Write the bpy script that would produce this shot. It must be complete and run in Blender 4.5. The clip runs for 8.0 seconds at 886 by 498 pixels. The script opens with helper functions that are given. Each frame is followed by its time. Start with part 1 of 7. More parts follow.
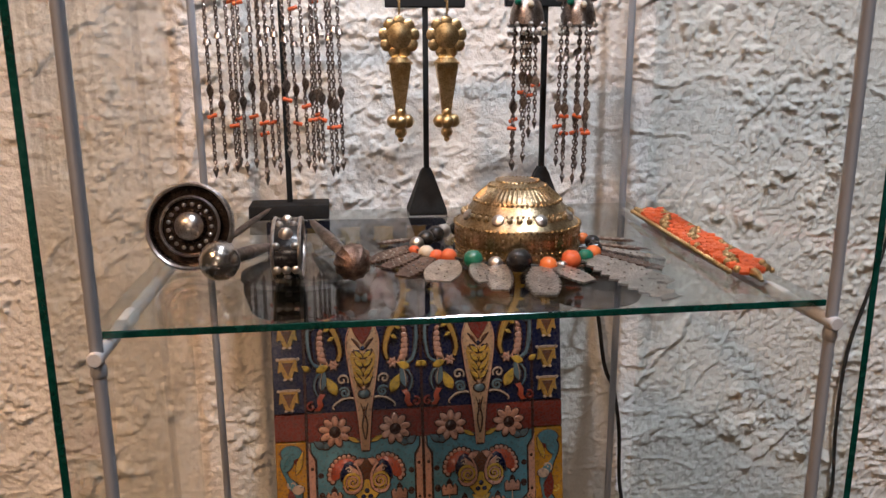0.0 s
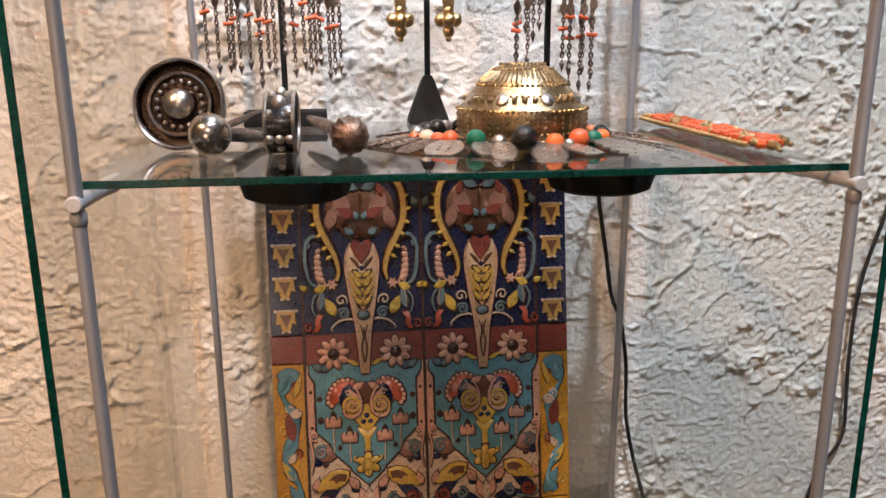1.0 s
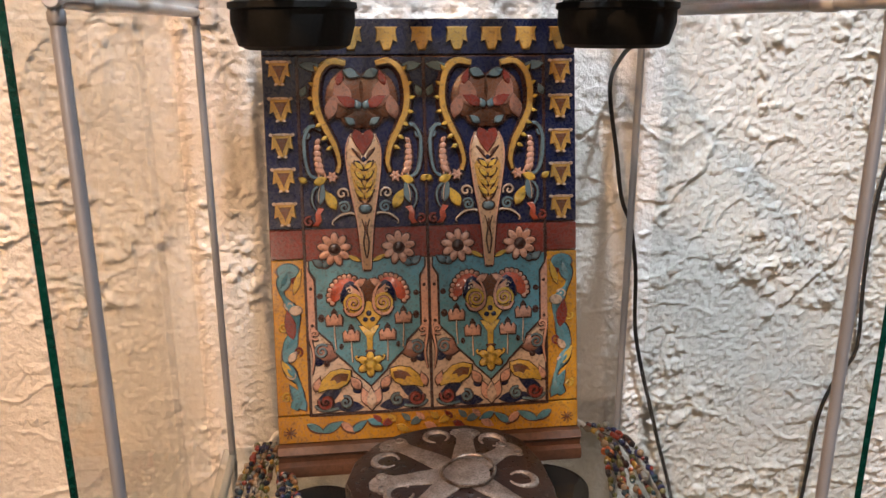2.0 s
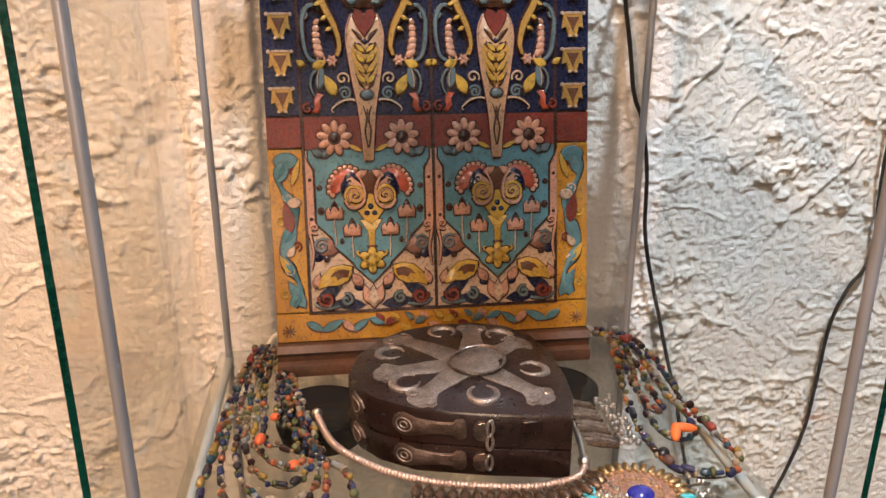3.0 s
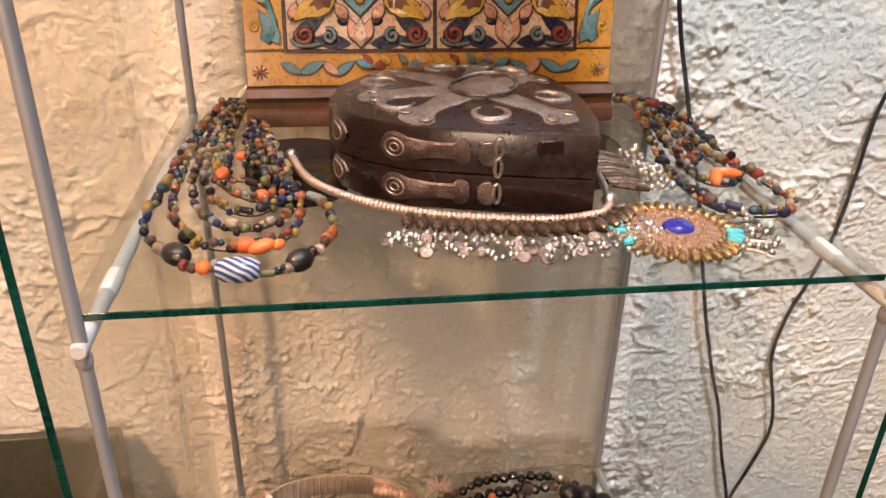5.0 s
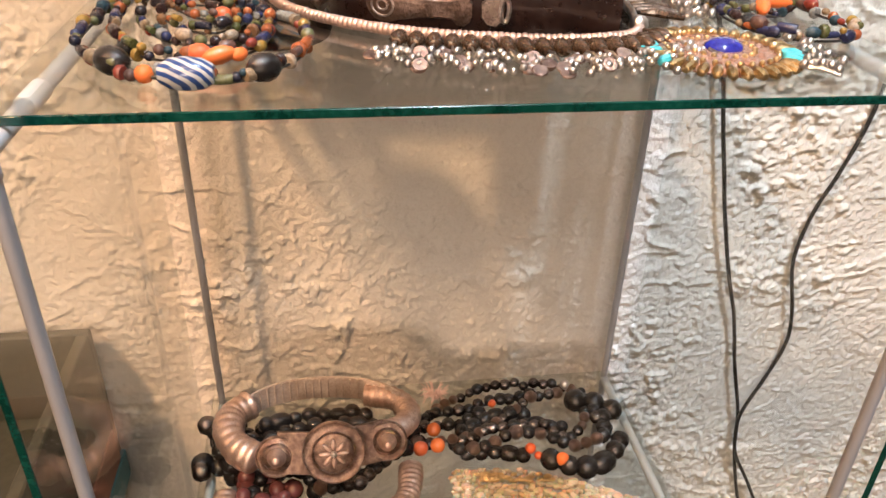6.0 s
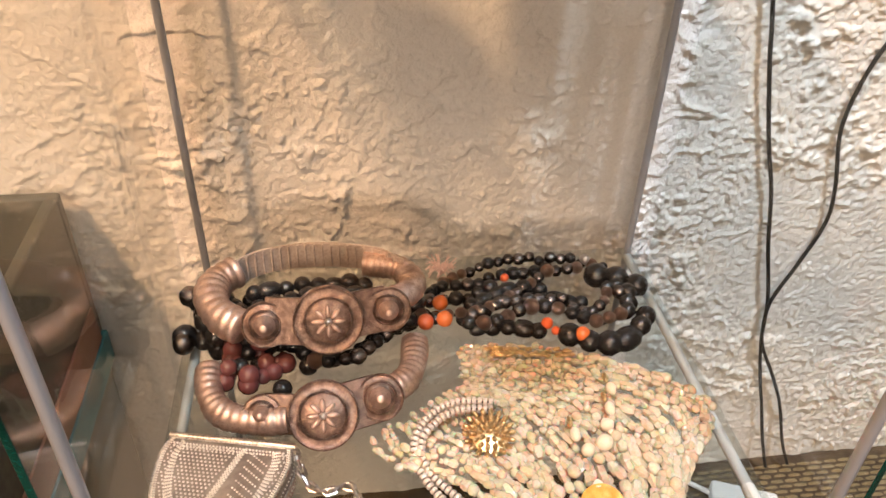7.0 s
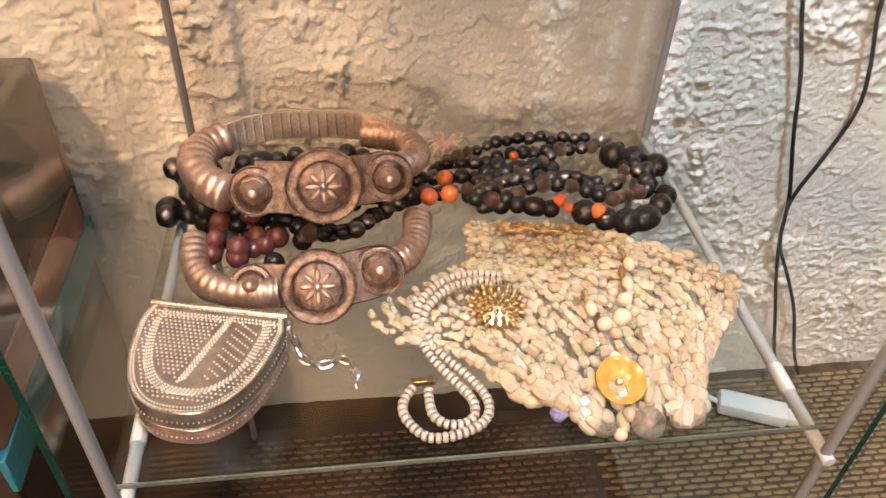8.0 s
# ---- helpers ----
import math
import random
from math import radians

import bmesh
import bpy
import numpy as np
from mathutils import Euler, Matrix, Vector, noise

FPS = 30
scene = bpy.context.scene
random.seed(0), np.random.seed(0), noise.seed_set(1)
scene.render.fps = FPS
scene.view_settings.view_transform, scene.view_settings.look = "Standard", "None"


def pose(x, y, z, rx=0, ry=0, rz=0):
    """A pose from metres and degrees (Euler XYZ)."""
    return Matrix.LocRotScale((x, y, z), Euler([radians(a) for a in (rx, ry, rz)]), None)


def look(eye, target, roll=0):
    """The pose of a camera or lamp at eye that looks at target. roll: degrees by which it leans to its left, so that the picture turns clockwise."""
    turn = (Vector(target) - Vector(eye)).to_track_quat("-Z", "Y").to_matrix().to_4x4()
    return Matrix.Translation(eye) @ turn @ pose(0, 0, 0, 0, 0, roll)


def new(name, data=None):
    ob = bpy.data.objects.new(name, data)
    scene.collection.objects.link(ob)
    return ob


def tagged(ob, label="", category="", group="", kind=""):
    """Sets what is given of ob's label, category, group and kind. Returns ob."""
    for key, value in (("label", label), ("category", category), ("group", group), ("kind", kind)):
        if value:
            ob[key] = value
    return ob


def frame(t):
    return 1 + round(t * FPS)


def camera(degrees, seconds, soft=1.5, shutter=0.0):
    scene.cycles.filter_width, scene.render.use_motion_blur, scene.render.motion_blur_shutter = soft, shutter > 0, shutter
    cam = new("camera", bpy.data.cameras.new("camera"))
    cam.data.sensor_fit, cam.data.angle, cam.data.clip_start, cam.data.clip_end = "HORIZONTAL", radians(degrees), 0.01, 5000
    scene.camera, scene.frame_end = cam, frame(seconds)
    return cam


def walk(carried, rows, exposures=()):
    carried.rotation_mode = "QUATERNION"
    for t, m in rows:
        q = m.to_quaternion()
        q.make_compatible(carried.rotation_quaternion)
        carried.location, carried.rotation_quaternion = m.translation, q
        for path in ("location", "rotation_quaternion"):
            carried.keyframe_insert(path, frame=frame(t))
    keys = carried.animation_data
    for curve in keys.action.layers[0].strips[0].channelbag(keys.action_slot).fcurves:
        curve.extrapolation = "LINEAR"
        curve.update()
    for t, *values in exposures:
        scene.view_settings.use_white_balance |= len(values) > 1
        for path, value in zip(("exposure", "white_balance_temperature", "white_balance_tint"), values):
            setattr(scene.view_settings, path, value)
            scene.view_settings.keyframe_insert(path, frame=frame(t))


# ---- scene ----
cam = camera(59.2, 8.0)
PATH = [
    (0, (0.147, 0.144, 1.361), (0.396, 2.072, 0.892), -0.2),
    (0.5, (0.146, 0.147, 1.324), (0.395, 2.074, 0.849), -0.2),
    (1, (0.148, 0.149, 1.293), (0.39, 2.074, 0.808), -0.3),
    (2.3, (0.144, 0.158, 1.201), (0.378, 2.06, 0.63), -0.1),
    (2.5, (0.14, 0.16, 1.188), (0.388, 2.056, 0.601), -0.1),
    (3, (0.137, 0.168, 1.162), (0.388, 2.044, 0.515), 0.1),
    (3.5, (0.134, 0.175, 1.138), (0.409, 2.031, 0.444), 0.7),
    (4, (0.135, 0.181, 1.11), (0.409, 2.005, 0.338), 0.7),
    (4.5, (0.139, 0.194, 1.072), (0.404, 1.989, 0.231), 1.0),
    (4.7, (0.14, 0.201, 1.056), (0.396, 1.985, 0.187), 1.3),
    (6, (0.146, 0.244, 0.96), (0.407, 1.939, -0.069), 1.8),
    (6.5, (0.152, 0.254, 0.907), (0.4, 1.921, -0.171), 2.2),
    (7, (0.151, 0.275, 0.88), (0.387, 1.865, -0.311), 1.9),
    (7.5, (0.151, 0.277, 0.842), (0.38, 1.823, -0.405), 2.2),
    (8, (0.15, 0.279, 0.818), (0.378, 1.773, -0.491), 2.6),
]
walk(cam, [(t, look(eye, target, roll)) for t, eye, target, roll in PATH],
     exposures=[(0.0, -1.35, 5940, 11), (1.0, -0.82, 5900, 10), (2.5, -0.30, 5980, 10), (3.5, -0.13, 6060, 11), (4.5, 0.02, 6130, 12), (6.0, 0.29, 6000, 10), (8.0, 0.37, 5880, 8)])
# ---- light ----
world = bpy.data.worlds.new("room_air")
scene.world = world
world.use_nodes = True
world.node_tree.nodes["Background"].inputs[0].default_value = (1.0, 0.86, 0.7, 1)
world.node_tree.nodes["Background"].inputs[1].default_value = 0.03


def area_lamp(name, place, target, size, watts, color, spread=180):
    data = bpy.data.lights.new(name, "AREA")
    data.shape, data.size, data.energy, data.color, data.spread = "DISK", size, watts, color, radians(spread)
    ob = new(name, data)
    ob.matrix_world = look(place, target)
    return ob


area_lamp("warm_ceiling_spot", (-0.80, -0.42, 2.60), (-0.04, 0.84, 1.04), 0.18, 8.2, (1.0, 0.53, 0.245), 60)
area_lamp("white_wall_washer", (0.49, -0.10, 3.05), (0.53, 0.84, 1.18), 0.14, 9.0, (0.93, 0.96, 1.0), 60)
area_lamp("cabinet_top_spot", (0.165, 0.600, 1.630), (0.160, 0.800, 1.300), 0.06, 0.62, (0.97, 0.97, 1.0), 110)
# Added fill from the front, without any known lamp behind it.
area_lamp("warm_front_fill", (0.10, -1.50, 2.45), (0.2, 0.8, 0.7), 0.4, 11.5, (1.0, 0.76, 0.56))
# Second added fill, low behind the camera, to brighten the lower wall.
area_lamp("low_front_fill", (-0.35, -1.45, 1.15), (0.15, 0.84, 0.45), 0.45, 1.35, (1.0, 0.70, 0.47), 50)


# ---- materials ----
def ramp_between(nt, fac, c1, c2, lo=0.35, hi=0.65):
    r = nt.nodes.new("ShaderNodeValToRGB")
    r.color_ramp.elements[0].position, r.color_ramp.elements[1].position = lo, hi
    r.color_ramp.elements[0].color, r.color_ramp.elements[1].color = (*c1, 1), (*c2, 1)
    nt.links.new(fac, r.inputs[0])
    return r.outputs[0]


def noise_node(nt, vec, scale, detail=4.0, rough=0.55):
    n = nt.nodes.new("ShaderNodeTexNoise")
    n.inputs["Scale"].default_value, n.inputs["Detail"].default_value, n.inputs["Roughness"].default_value = scale, detail, rough
    nt.links.new(vec, n.inputs["Vector"])
    return n.outputs["Fac"]


def surface(name, c1, c2, rough=0.5, metal=0.0, coarse=30.0, fine=300.0, bump=0.15, stain=None, stain_amount=0.5, rough_vary=0.12,
            coat=0.0, depth=0.0006, transmission=0.0, ior=1.45, random_tone=0.0):
    """Two scales of colour change, uneven gloss and a fine relief."""
    m = bpy.data.materials.new(name)
    m.use_nodes = True
    nt = m.node_tree
    b = nt.nodes["Principled BSDF"]
    co = nt.nodes.new("ShaderNodeTexCoord").outputs["Object"]
    n1, n2 = noise_node(nt, co, coarse), noise_node(nt, co, fine, 3)
    col = ramp_between(nt, n1, c1, c2)
    if stain:
        f = nt.nodes.new("ShaderNodeMath")
        f.operation, f.use_clamp = "MULTIPLY", True
        nt.links.new(ramp_between(nt, n2, (0, 0, 0), (1, 1, 1), 0.45, 0.7), f.inputs[0])
        f.inputs[1].default_value = stain_amount
        mx = nt.nodes.new("ShaderNodeMix")
        mx.data_type = "RGBA"
        nt.links.new(f.outputs[0], mx.inputs["Factor"])
        nt.links.new(col, mx.inputs["A"])
        mx.inputs["B"].default_value = (*stain, 1)
        col = mx.outputs["Result"]
    if random_tone:
        hs = nt.nodes.new("ShaderNodeHueSaturation")
        mr = nt.nodes.new("ShaderNodeMapRange")
        nt.links.new(nt.nodes.new("ShaderNodeObjectInfo").outputs["Random"], mr.inputs[0])
        mr.inputs[3].default_value, mr.inputs[4].default_value = 1 - random_tone, 1 + random_tone
        nt.links.new(mr.outputs[0], hs.inputs["Value"])
        nt.links.new(col, hs.inputs["Color"])
        col = hs.outputs[0]
    nt.links.new(col, b.inputs["Base Color"])
    rr = nt.nodes.new("ShaderNodeMapRange")
    nt.links.new(n2, rr.inputs[0])
    rr.inputs[3].default_value, rr.inputs[4].default_value = max(0.02, rough - rough_vary), min(1, rough + rough_vary)
    nt.links.new(rr.outputs[0], b.inputs["Roughness"])
    b.inputs["Metallic"].default_value = metal
    b.inputs["Coat Weight"].default_value = coat
    b.inputs["Coat Roughness"].default_value = 0.12
    b.inputs["Transmission Weight"].default_value = transmission
    b.inputs["IOR"].default_value = ior
    if bump:
        bp = nt.nodes.new("ShaderNodeBump")
        bp.inputs["Strength"].default_value, bp.inputs["Distance"].default_value = bump, depth
        nt.links.new(n2, bp.inputs["Height"])
        nt.links.new(bp.outputs[0], b.inputs["Normal"])
    return m


def clear_glass(name, tint=(0.97, 0.985, 0.975)):
    m = bpy.data.materials.new(name)
    m.use_nodes = True
    nt = m.node_tree
    out = nt.nodes["Material Output"]
    nt.nodes.remove(nt.nodes["Principled BSDF"])
    tr, gl, lw, mx = (nt.nodes.new("ShaderNode" + k) for k in ("BsdfTransparent", "BsdfGlossy", "LayerWeight", "MixShader"))
    tr.inputs[0].default_value = (*tint, 1)
    gl.inputs["Roughness"].default_value = 0.015
    lw.inputs["Blend"].default_value = 0.5
    pw, ma = nt.nodes.new("ShaderNodeMath"), nt.nodes.new("ShaderNodeMath")
    pw.operation, ma.operation = "POWER", "MULTIPLY_ADD"
    pw.inputs[1].default_value, ma.inputs[1].default_value, ma.inputs[2].default_value = 5.0, 0.95, 0.04
    nt.links.new(lw.outputs["Facing"], pw.inputs[0])
    nt.links.new(pw.outputs[0], ma.inputs[0])
    nt.links.new(ma.outputs[0], mx.inputs[0])
    nt.links.new(tr.outputs[0], mx.inputs[1])
    nt.links.new(gl.outputs[0], mx.inputs[2])
    nt.links.new(mx.outputs[0], out.inputs[0])
    return m


def many_colours(name, colours, rough=0.25, metal=0.0, coat=0.3, dark=(0.35, 0.33, 0.3)):
    """Glass and stone beads: each takes one colour of the list at random."""
    m = surface(name, (0.5, 0.5, 0.5), (0.5, 0.5, 0.5), rough, metal, coat=coat, bump=0.1)
    nt = m.node_tree
    b = nt.nodes["Principled BSDF"]
    r = nt.nodes.new("ShaderNodeValToRGB")
    r.color_ramp.interpolation = "CONSTANT"
    els = r.color_ramp.elements
    while len(els) < len(colours):
        els.new(0.5)
    for i, c in enumerate(colours):
        els[i].position = i / len(colours)
        els[i].color = (*c, 1)
    nt.links.new(nt.nodes.new("ShaderNodeObjectInfo").outputs["Random"], r.inputs[0])
    co = nt.nodes.new("ShaderNodeTexCoord").outputs["Object"]
    mx = nt.nodes.new("ShaderNodeMix")
    mx.data_type, mx.blend_type = "RGBA", "MULTIPLY"
    mx.inputs["Factor"].default_value = 0.7
    nt.links.new(r.outputs[0], mx.inputs["A"])
    nt.links.new(ramp_between(nt, noise_node(nt, co, 3.0), dark, (1, 1, 1)), mx.inputs["B"])
    nt.links.new(mx.outputs["Result"], b.inputs["Base Color"])
    return m


PLASTER = surface("hand_trowelled_plaster", (0.72, 0.70, 0.66), (0.78, 0.76, 0.72), 0.88, 0, 5, 420, 0.8, (0.62, 0.59, 0.55), 0.35, depth=0.0016)
GLASS = clear_glass("clear_float_glass")
# Tint darker than the panes', so each shelf shades what is below it.
SHELF_GLASS = clear_glass("dimming_shelf_glass", (0.885, 0.905, 0.895))
GLASS_EDGE = surface("green_glass_edge", (0.001, 0.026, 0.019), (0.004, 0.055, 0.042), 0.12, 0, 40, 400, 0.1, (0.025, 0.13, 0.11), 0.3, coat=0.7)
PALE_EDGE = surface("pale_polished_glass_edge", (0.10, 0.12, 0.095), (0.17, 0.19, 0.155), 0.15, 0, 40, 400, 0.1, (0.28, 0.30, 0.26), 0.3, coat=0.6)
RAIL = surface("pale_grey_painted_metal", (0.60, 0.62, 0.65), (0.70, 0.72, 0.75), 0.35, 0.1, 40, 500, 0.08, (0.45, 0.45, 0.46), 0.3, coat=0.3)
STEEL = surface("satin_grey_metal", (0.36, 0.38, 0.42), (0.44, 0.46, 0.51), 0.34, 0.35, 12, 60, 0.0, rough_vary=0.0)
WHITE_PLASTIC = surface("white_plastic", (0.78, 0.79, 0.8), (0.85, 0.85, 0.85), 0.35, 0, 60, 500, 0.05)
BASE_BROWN = surface("black_brown_veneer", (0.035, 0.024, 0.018), (0.06, 0.042, 0.03), 0.35, 0, 12, 160, 0.15, (0.09, 0.065, 0.045), 0.4)
BLACK = surface("matt_black_paint", (0.003, 0.003, 0.0033), (0.007, 0.007, 0.0073), 0.75, 0, 60, 500, 0.15)
CORD = surface("black_rubber_cable", (0.012, 0.012, 0.012), (0.025, 0.024, 0.023), 0.5, 0, 60, 500, 0.1)
PAINT = surface("white_room_paint", (0.62, 0.58, 0.52), (0.68, 0.64, 0.58), 0.8, 0, 3, 60, 0.1, (0.55, 0.5, 0.45), 0.3)
REED = surface("woven_seagrass", (0.17, 0.128, 0.060), (0.28, 0.22, 0.115), 0.72, 0, 60, 900, 0.4, (0.16, 0.10, 0.05), 0.5)
REED_DARK = surface("dark_seagrass_ground", (0.05, 0.032, 0.018), (0.10, 0.07, 0.04), 0.85, 0, 60, 900, 0.3)


# ---- building helpers ----
def finish(name, me, material, parent=None, label="", smooth=True, at=None, angle=38):
    if smooth:
        me.polygons.foreach_set("use_smooth", [True] * len(me.polygons))
        me.set_sharp_from_angle(angle=radians(angle))
    if material is not None and not me.materials:
        me.materials.append(material)
    ob = new(name, me)
    if parent is not None:
        ob.parent = parent
    if at is not None:
        ob.matrix_basis = at
    if label:
        ob["label"] = label
    if name in ("granules", "granulation", "rope_edge", "beaded_ring", "embossing", "fluting", "side_beading", "painted_outline", "rosette", "painted_tuft", "wing_rim"):
        ob["kind"] = "stuff"
    return ob


def part(name, bm, material, parent=None, label="", smooth=True, at=None, angle=38):
    """Links a bmesh as one mesh object under a thing or under a part."""
    me = bpy.data.meshes.new(name)
    bm.to_mesh(me)
    bm.free()
    return finish(name, me, material, parent, label, smooth, at, angle)


def share(name, me, parent, at, label=""):
    """One more object on a mesh that is already there."""
    ob = new(name, me)
    ob.parent = parent
    ob.matrix_basis = at
    if label:
        ob["label"] = label
    return ob


def thing(name, at=None, label="", category="", group="", kind=""):
    ob = new(name)
    ob.empty_display_size = 0.02
    if at is not None:
        ob.matrix_basis = at
    return tagged(ob, label, category, group, kind)


def box(bm, lo, hi, bevel=0.0, segments=1):
    r = bmesh.ops.create_cube(bm, size=1.0)
    vs = r["verts"]
    for v in vs:
        v.co = Vector([lo[i] + (v.co[i] + 0.5) * (hi[i] - lo[i]) for i in range(3)])
    if bevel:
        es = list({e for v in vs for e in v.link_edges})
        bmesh.ops.bevel(bm, geom=es, offset=bevel, segments=segments, affect="EDGES", profile=0.5)
    return bm


def slab(lo, hi, bevel=0.0, segments=1):
    return box(bmesh.new(), lo, hi, bevel, segments)


def tube(bm, points, radius, sides=8, closed=False, cap=True):
    """A round tube along points; radius is a number or one number for each point."""
    pts = [Vector(p) for p in points]
    n = len(pts)
    rings, side = [], None
    for i, p in enumerate(pts):
        a = pts[(i - 1) % n] if closed or i > 0 else p
        b = pts[(i + 1) % n] if closed or i < n - 1 else p
        d = (b - a).normalized()
        if side is None:
            side = d.cross(Vector((0, 0, 1)) if abs(d.z) < 0.9 else Vector((1, 0, 0))).normalized()
        side = (side - d * side.dot(d)).normalized()
        up = d.cross(side)
        r = radius[i] if isinstance(radius, (list, tuple)) else radius
        rings.append([bm.verts.new(p + (side * math.cos(k * math.tau / sides) + up * math.sin(k * math.tau / sides)) * r) for k in range(sides)])
    for i in range(n if closed else n - 1):
        a, b = rings[i], rings[(i + 1) % n]
        for k in range(sides):
            bm.faces.new((a[k], a[(k + 1) % sides], b[(k + 1) % sides], b[k]))
    if cap and not closed:
        bm.faces.new(rings[0][::-1])
        bm.faces.new(rings[-1])
    return bm


def lathe(bm, profile, sides=24, m=None):
    """A turned body round z from (radius, height) pairs, set by m."""
    m = m or Matrix.Identity(4)
    rings = []
    for r, z in profile:
        if r < 1e-6:
            rings.append([bm.verts.new(m @ Vector((0, 0, z)))])
        else:
            rings.append([bm.verts.new(m @ Vector((r * math.cos(k * math.tau / sides), r * math.sin(k * math.tau / sides), z))) for k in range(sides)])
    for a, b in zip(rings, rings[1:]):
        for k in range(sides):
            q = (k + 1) % sides
            if len(a) == 1 and len(b) == 1:
                continue
            if len(a) == 1:
                bm.faces.new((a[0], b[k], b[q]))
            elif len(b) == 1:
                bm.faces.new((a[k], a[q], b[0]))
            else:
                bm.faces.new((a[k], a[q], b[q], b[k]))
    bmesh.ops.recalc_face_normals(bm, faces=bm.faces[:])
    return bm


def ball(bm, centre, r, u=10, v=7, m=None):
    mm = Matrix.Translation(centre) @ (m or Matrix.Identity(4)) @ Matrix.Diagonal((r, r, r, 1))
    bmesh.ops.create_uvsphere(bm, u_segments=u, v_segments=v, radius=1.0, matrix=mm)
    return bm


def plate(bm, outline, z0, z1, bevel=0.0):
    """A flat piece of any outline between two heights, its upper edge drawn in by bevel."""
    n = len(outline)
    cx, cy = sum(p[0] for p in outline) / n, sum(p[1] for p in outline) / n
    low = [bm.verts.new((x, y, z0)) for x, y in outline]
    mid = [bm.verts.new((x, y, z1 - bevel)) for x, y in outline]
    rings = [low, mid]
    if bevel:
        size = max(math.hypot(x - cx, y - cy) for x, y in outline)
        k = max(0.3, 1 - 1.3 * bevel / size)
        rings.append([bm.verts.new((cx + (x - cx) * k, cy + (y - cy) * k, z1)) for x, y in outline])
    for a, b in zip(rings, rings[1:]):
        for i in range(n):
            j = (i + 1) % n
            bm.faces.new((a[i], a[j], b[j], b[i]))
    bm.faces.new(low[::-1])
    bm.faces.new(rings[-1])
    return bm


def smooth_path(points, step, closed=False):
    """Evenly spaced points on a smooth curve through the given ones."""
    pts = [Vector(p) for p in points]
    n = len(pts)
    dense = []
    for i in range(n if closed else n - 1):
        p0 = pts[(i - 1) % n] if closed or i > 0 else pts[i]
        p1, p2 = pts[i], pts[(i + 1) % n]
        p3 = pts[(i + 2) % n] if closed or i < n - 2 else p2
        for k in range(24):
            t = k / 24
            dense.append(0.5 * (2 * p1 + (p2 - p0) * t + (2 * p0 - 5 * p1 + 4 * p2 - p3) * t * t + (3 * p1 - p0 - 3 * p2 + p3) * t ** 3))
    dense.append(pts[0] if closed else pts[-1])
    out, left = [dense[0]], step
    for a, b in zip(dense, dense[1:]):
        d = (b - a).length
        run = 0.0
        while d - run >= left and d > 0:
            run += left
            out.append(a.lerp(b, run / d))
            left = step
        left -= d - run
    return out


LATTICE = np.random.RandomState(7).rand(8, 256, 256)


def value_noise(x, y, layer):
    xi, yi = np.floor(x).astype(int), np.floor(y).astype(int)
    fx, fy = x - xi, y - yi
    fx, fy = fx * fx * fx * (fx * (fx * 6 - 15) + 10), fy * fy * fy * (fy * (fy * 6 - 15) + 10)
    g = LATTICE[layer]
    a, b = g[xi % 256, yi % 256], g[(xi + 1) % 256, yi % 256]
    c, d = g[xi % 256, (yi + 1) % 256], g[(xi + 1) % 256, (yi + 1) % 256]
    return (a * (1 - fx) + b * fx) * (1 - fy) + (c * (1 - fx) + d * fx) * fy


def fractal(x, y, layer, octaves=4, gain=0.5):
    out, amp, total = 0.0, 1.0, 0.0
    for k in range(octaves):
        out = out + amp * value_noise(x * 2 ** k + 17 * k, y * 2 ** k + 31 * k, (layer + k) % 8)
        total, amp = total + amp, amp * gain
    return out / total


def step_up(a, lo, hi):
    t = np.clip((a - lo) / (hi - lo), 0, 1)
    return t * t * (3 - 2 * t)


# ---- the room ----
WALL_Y, MAT_Z = 0.842, 0.112


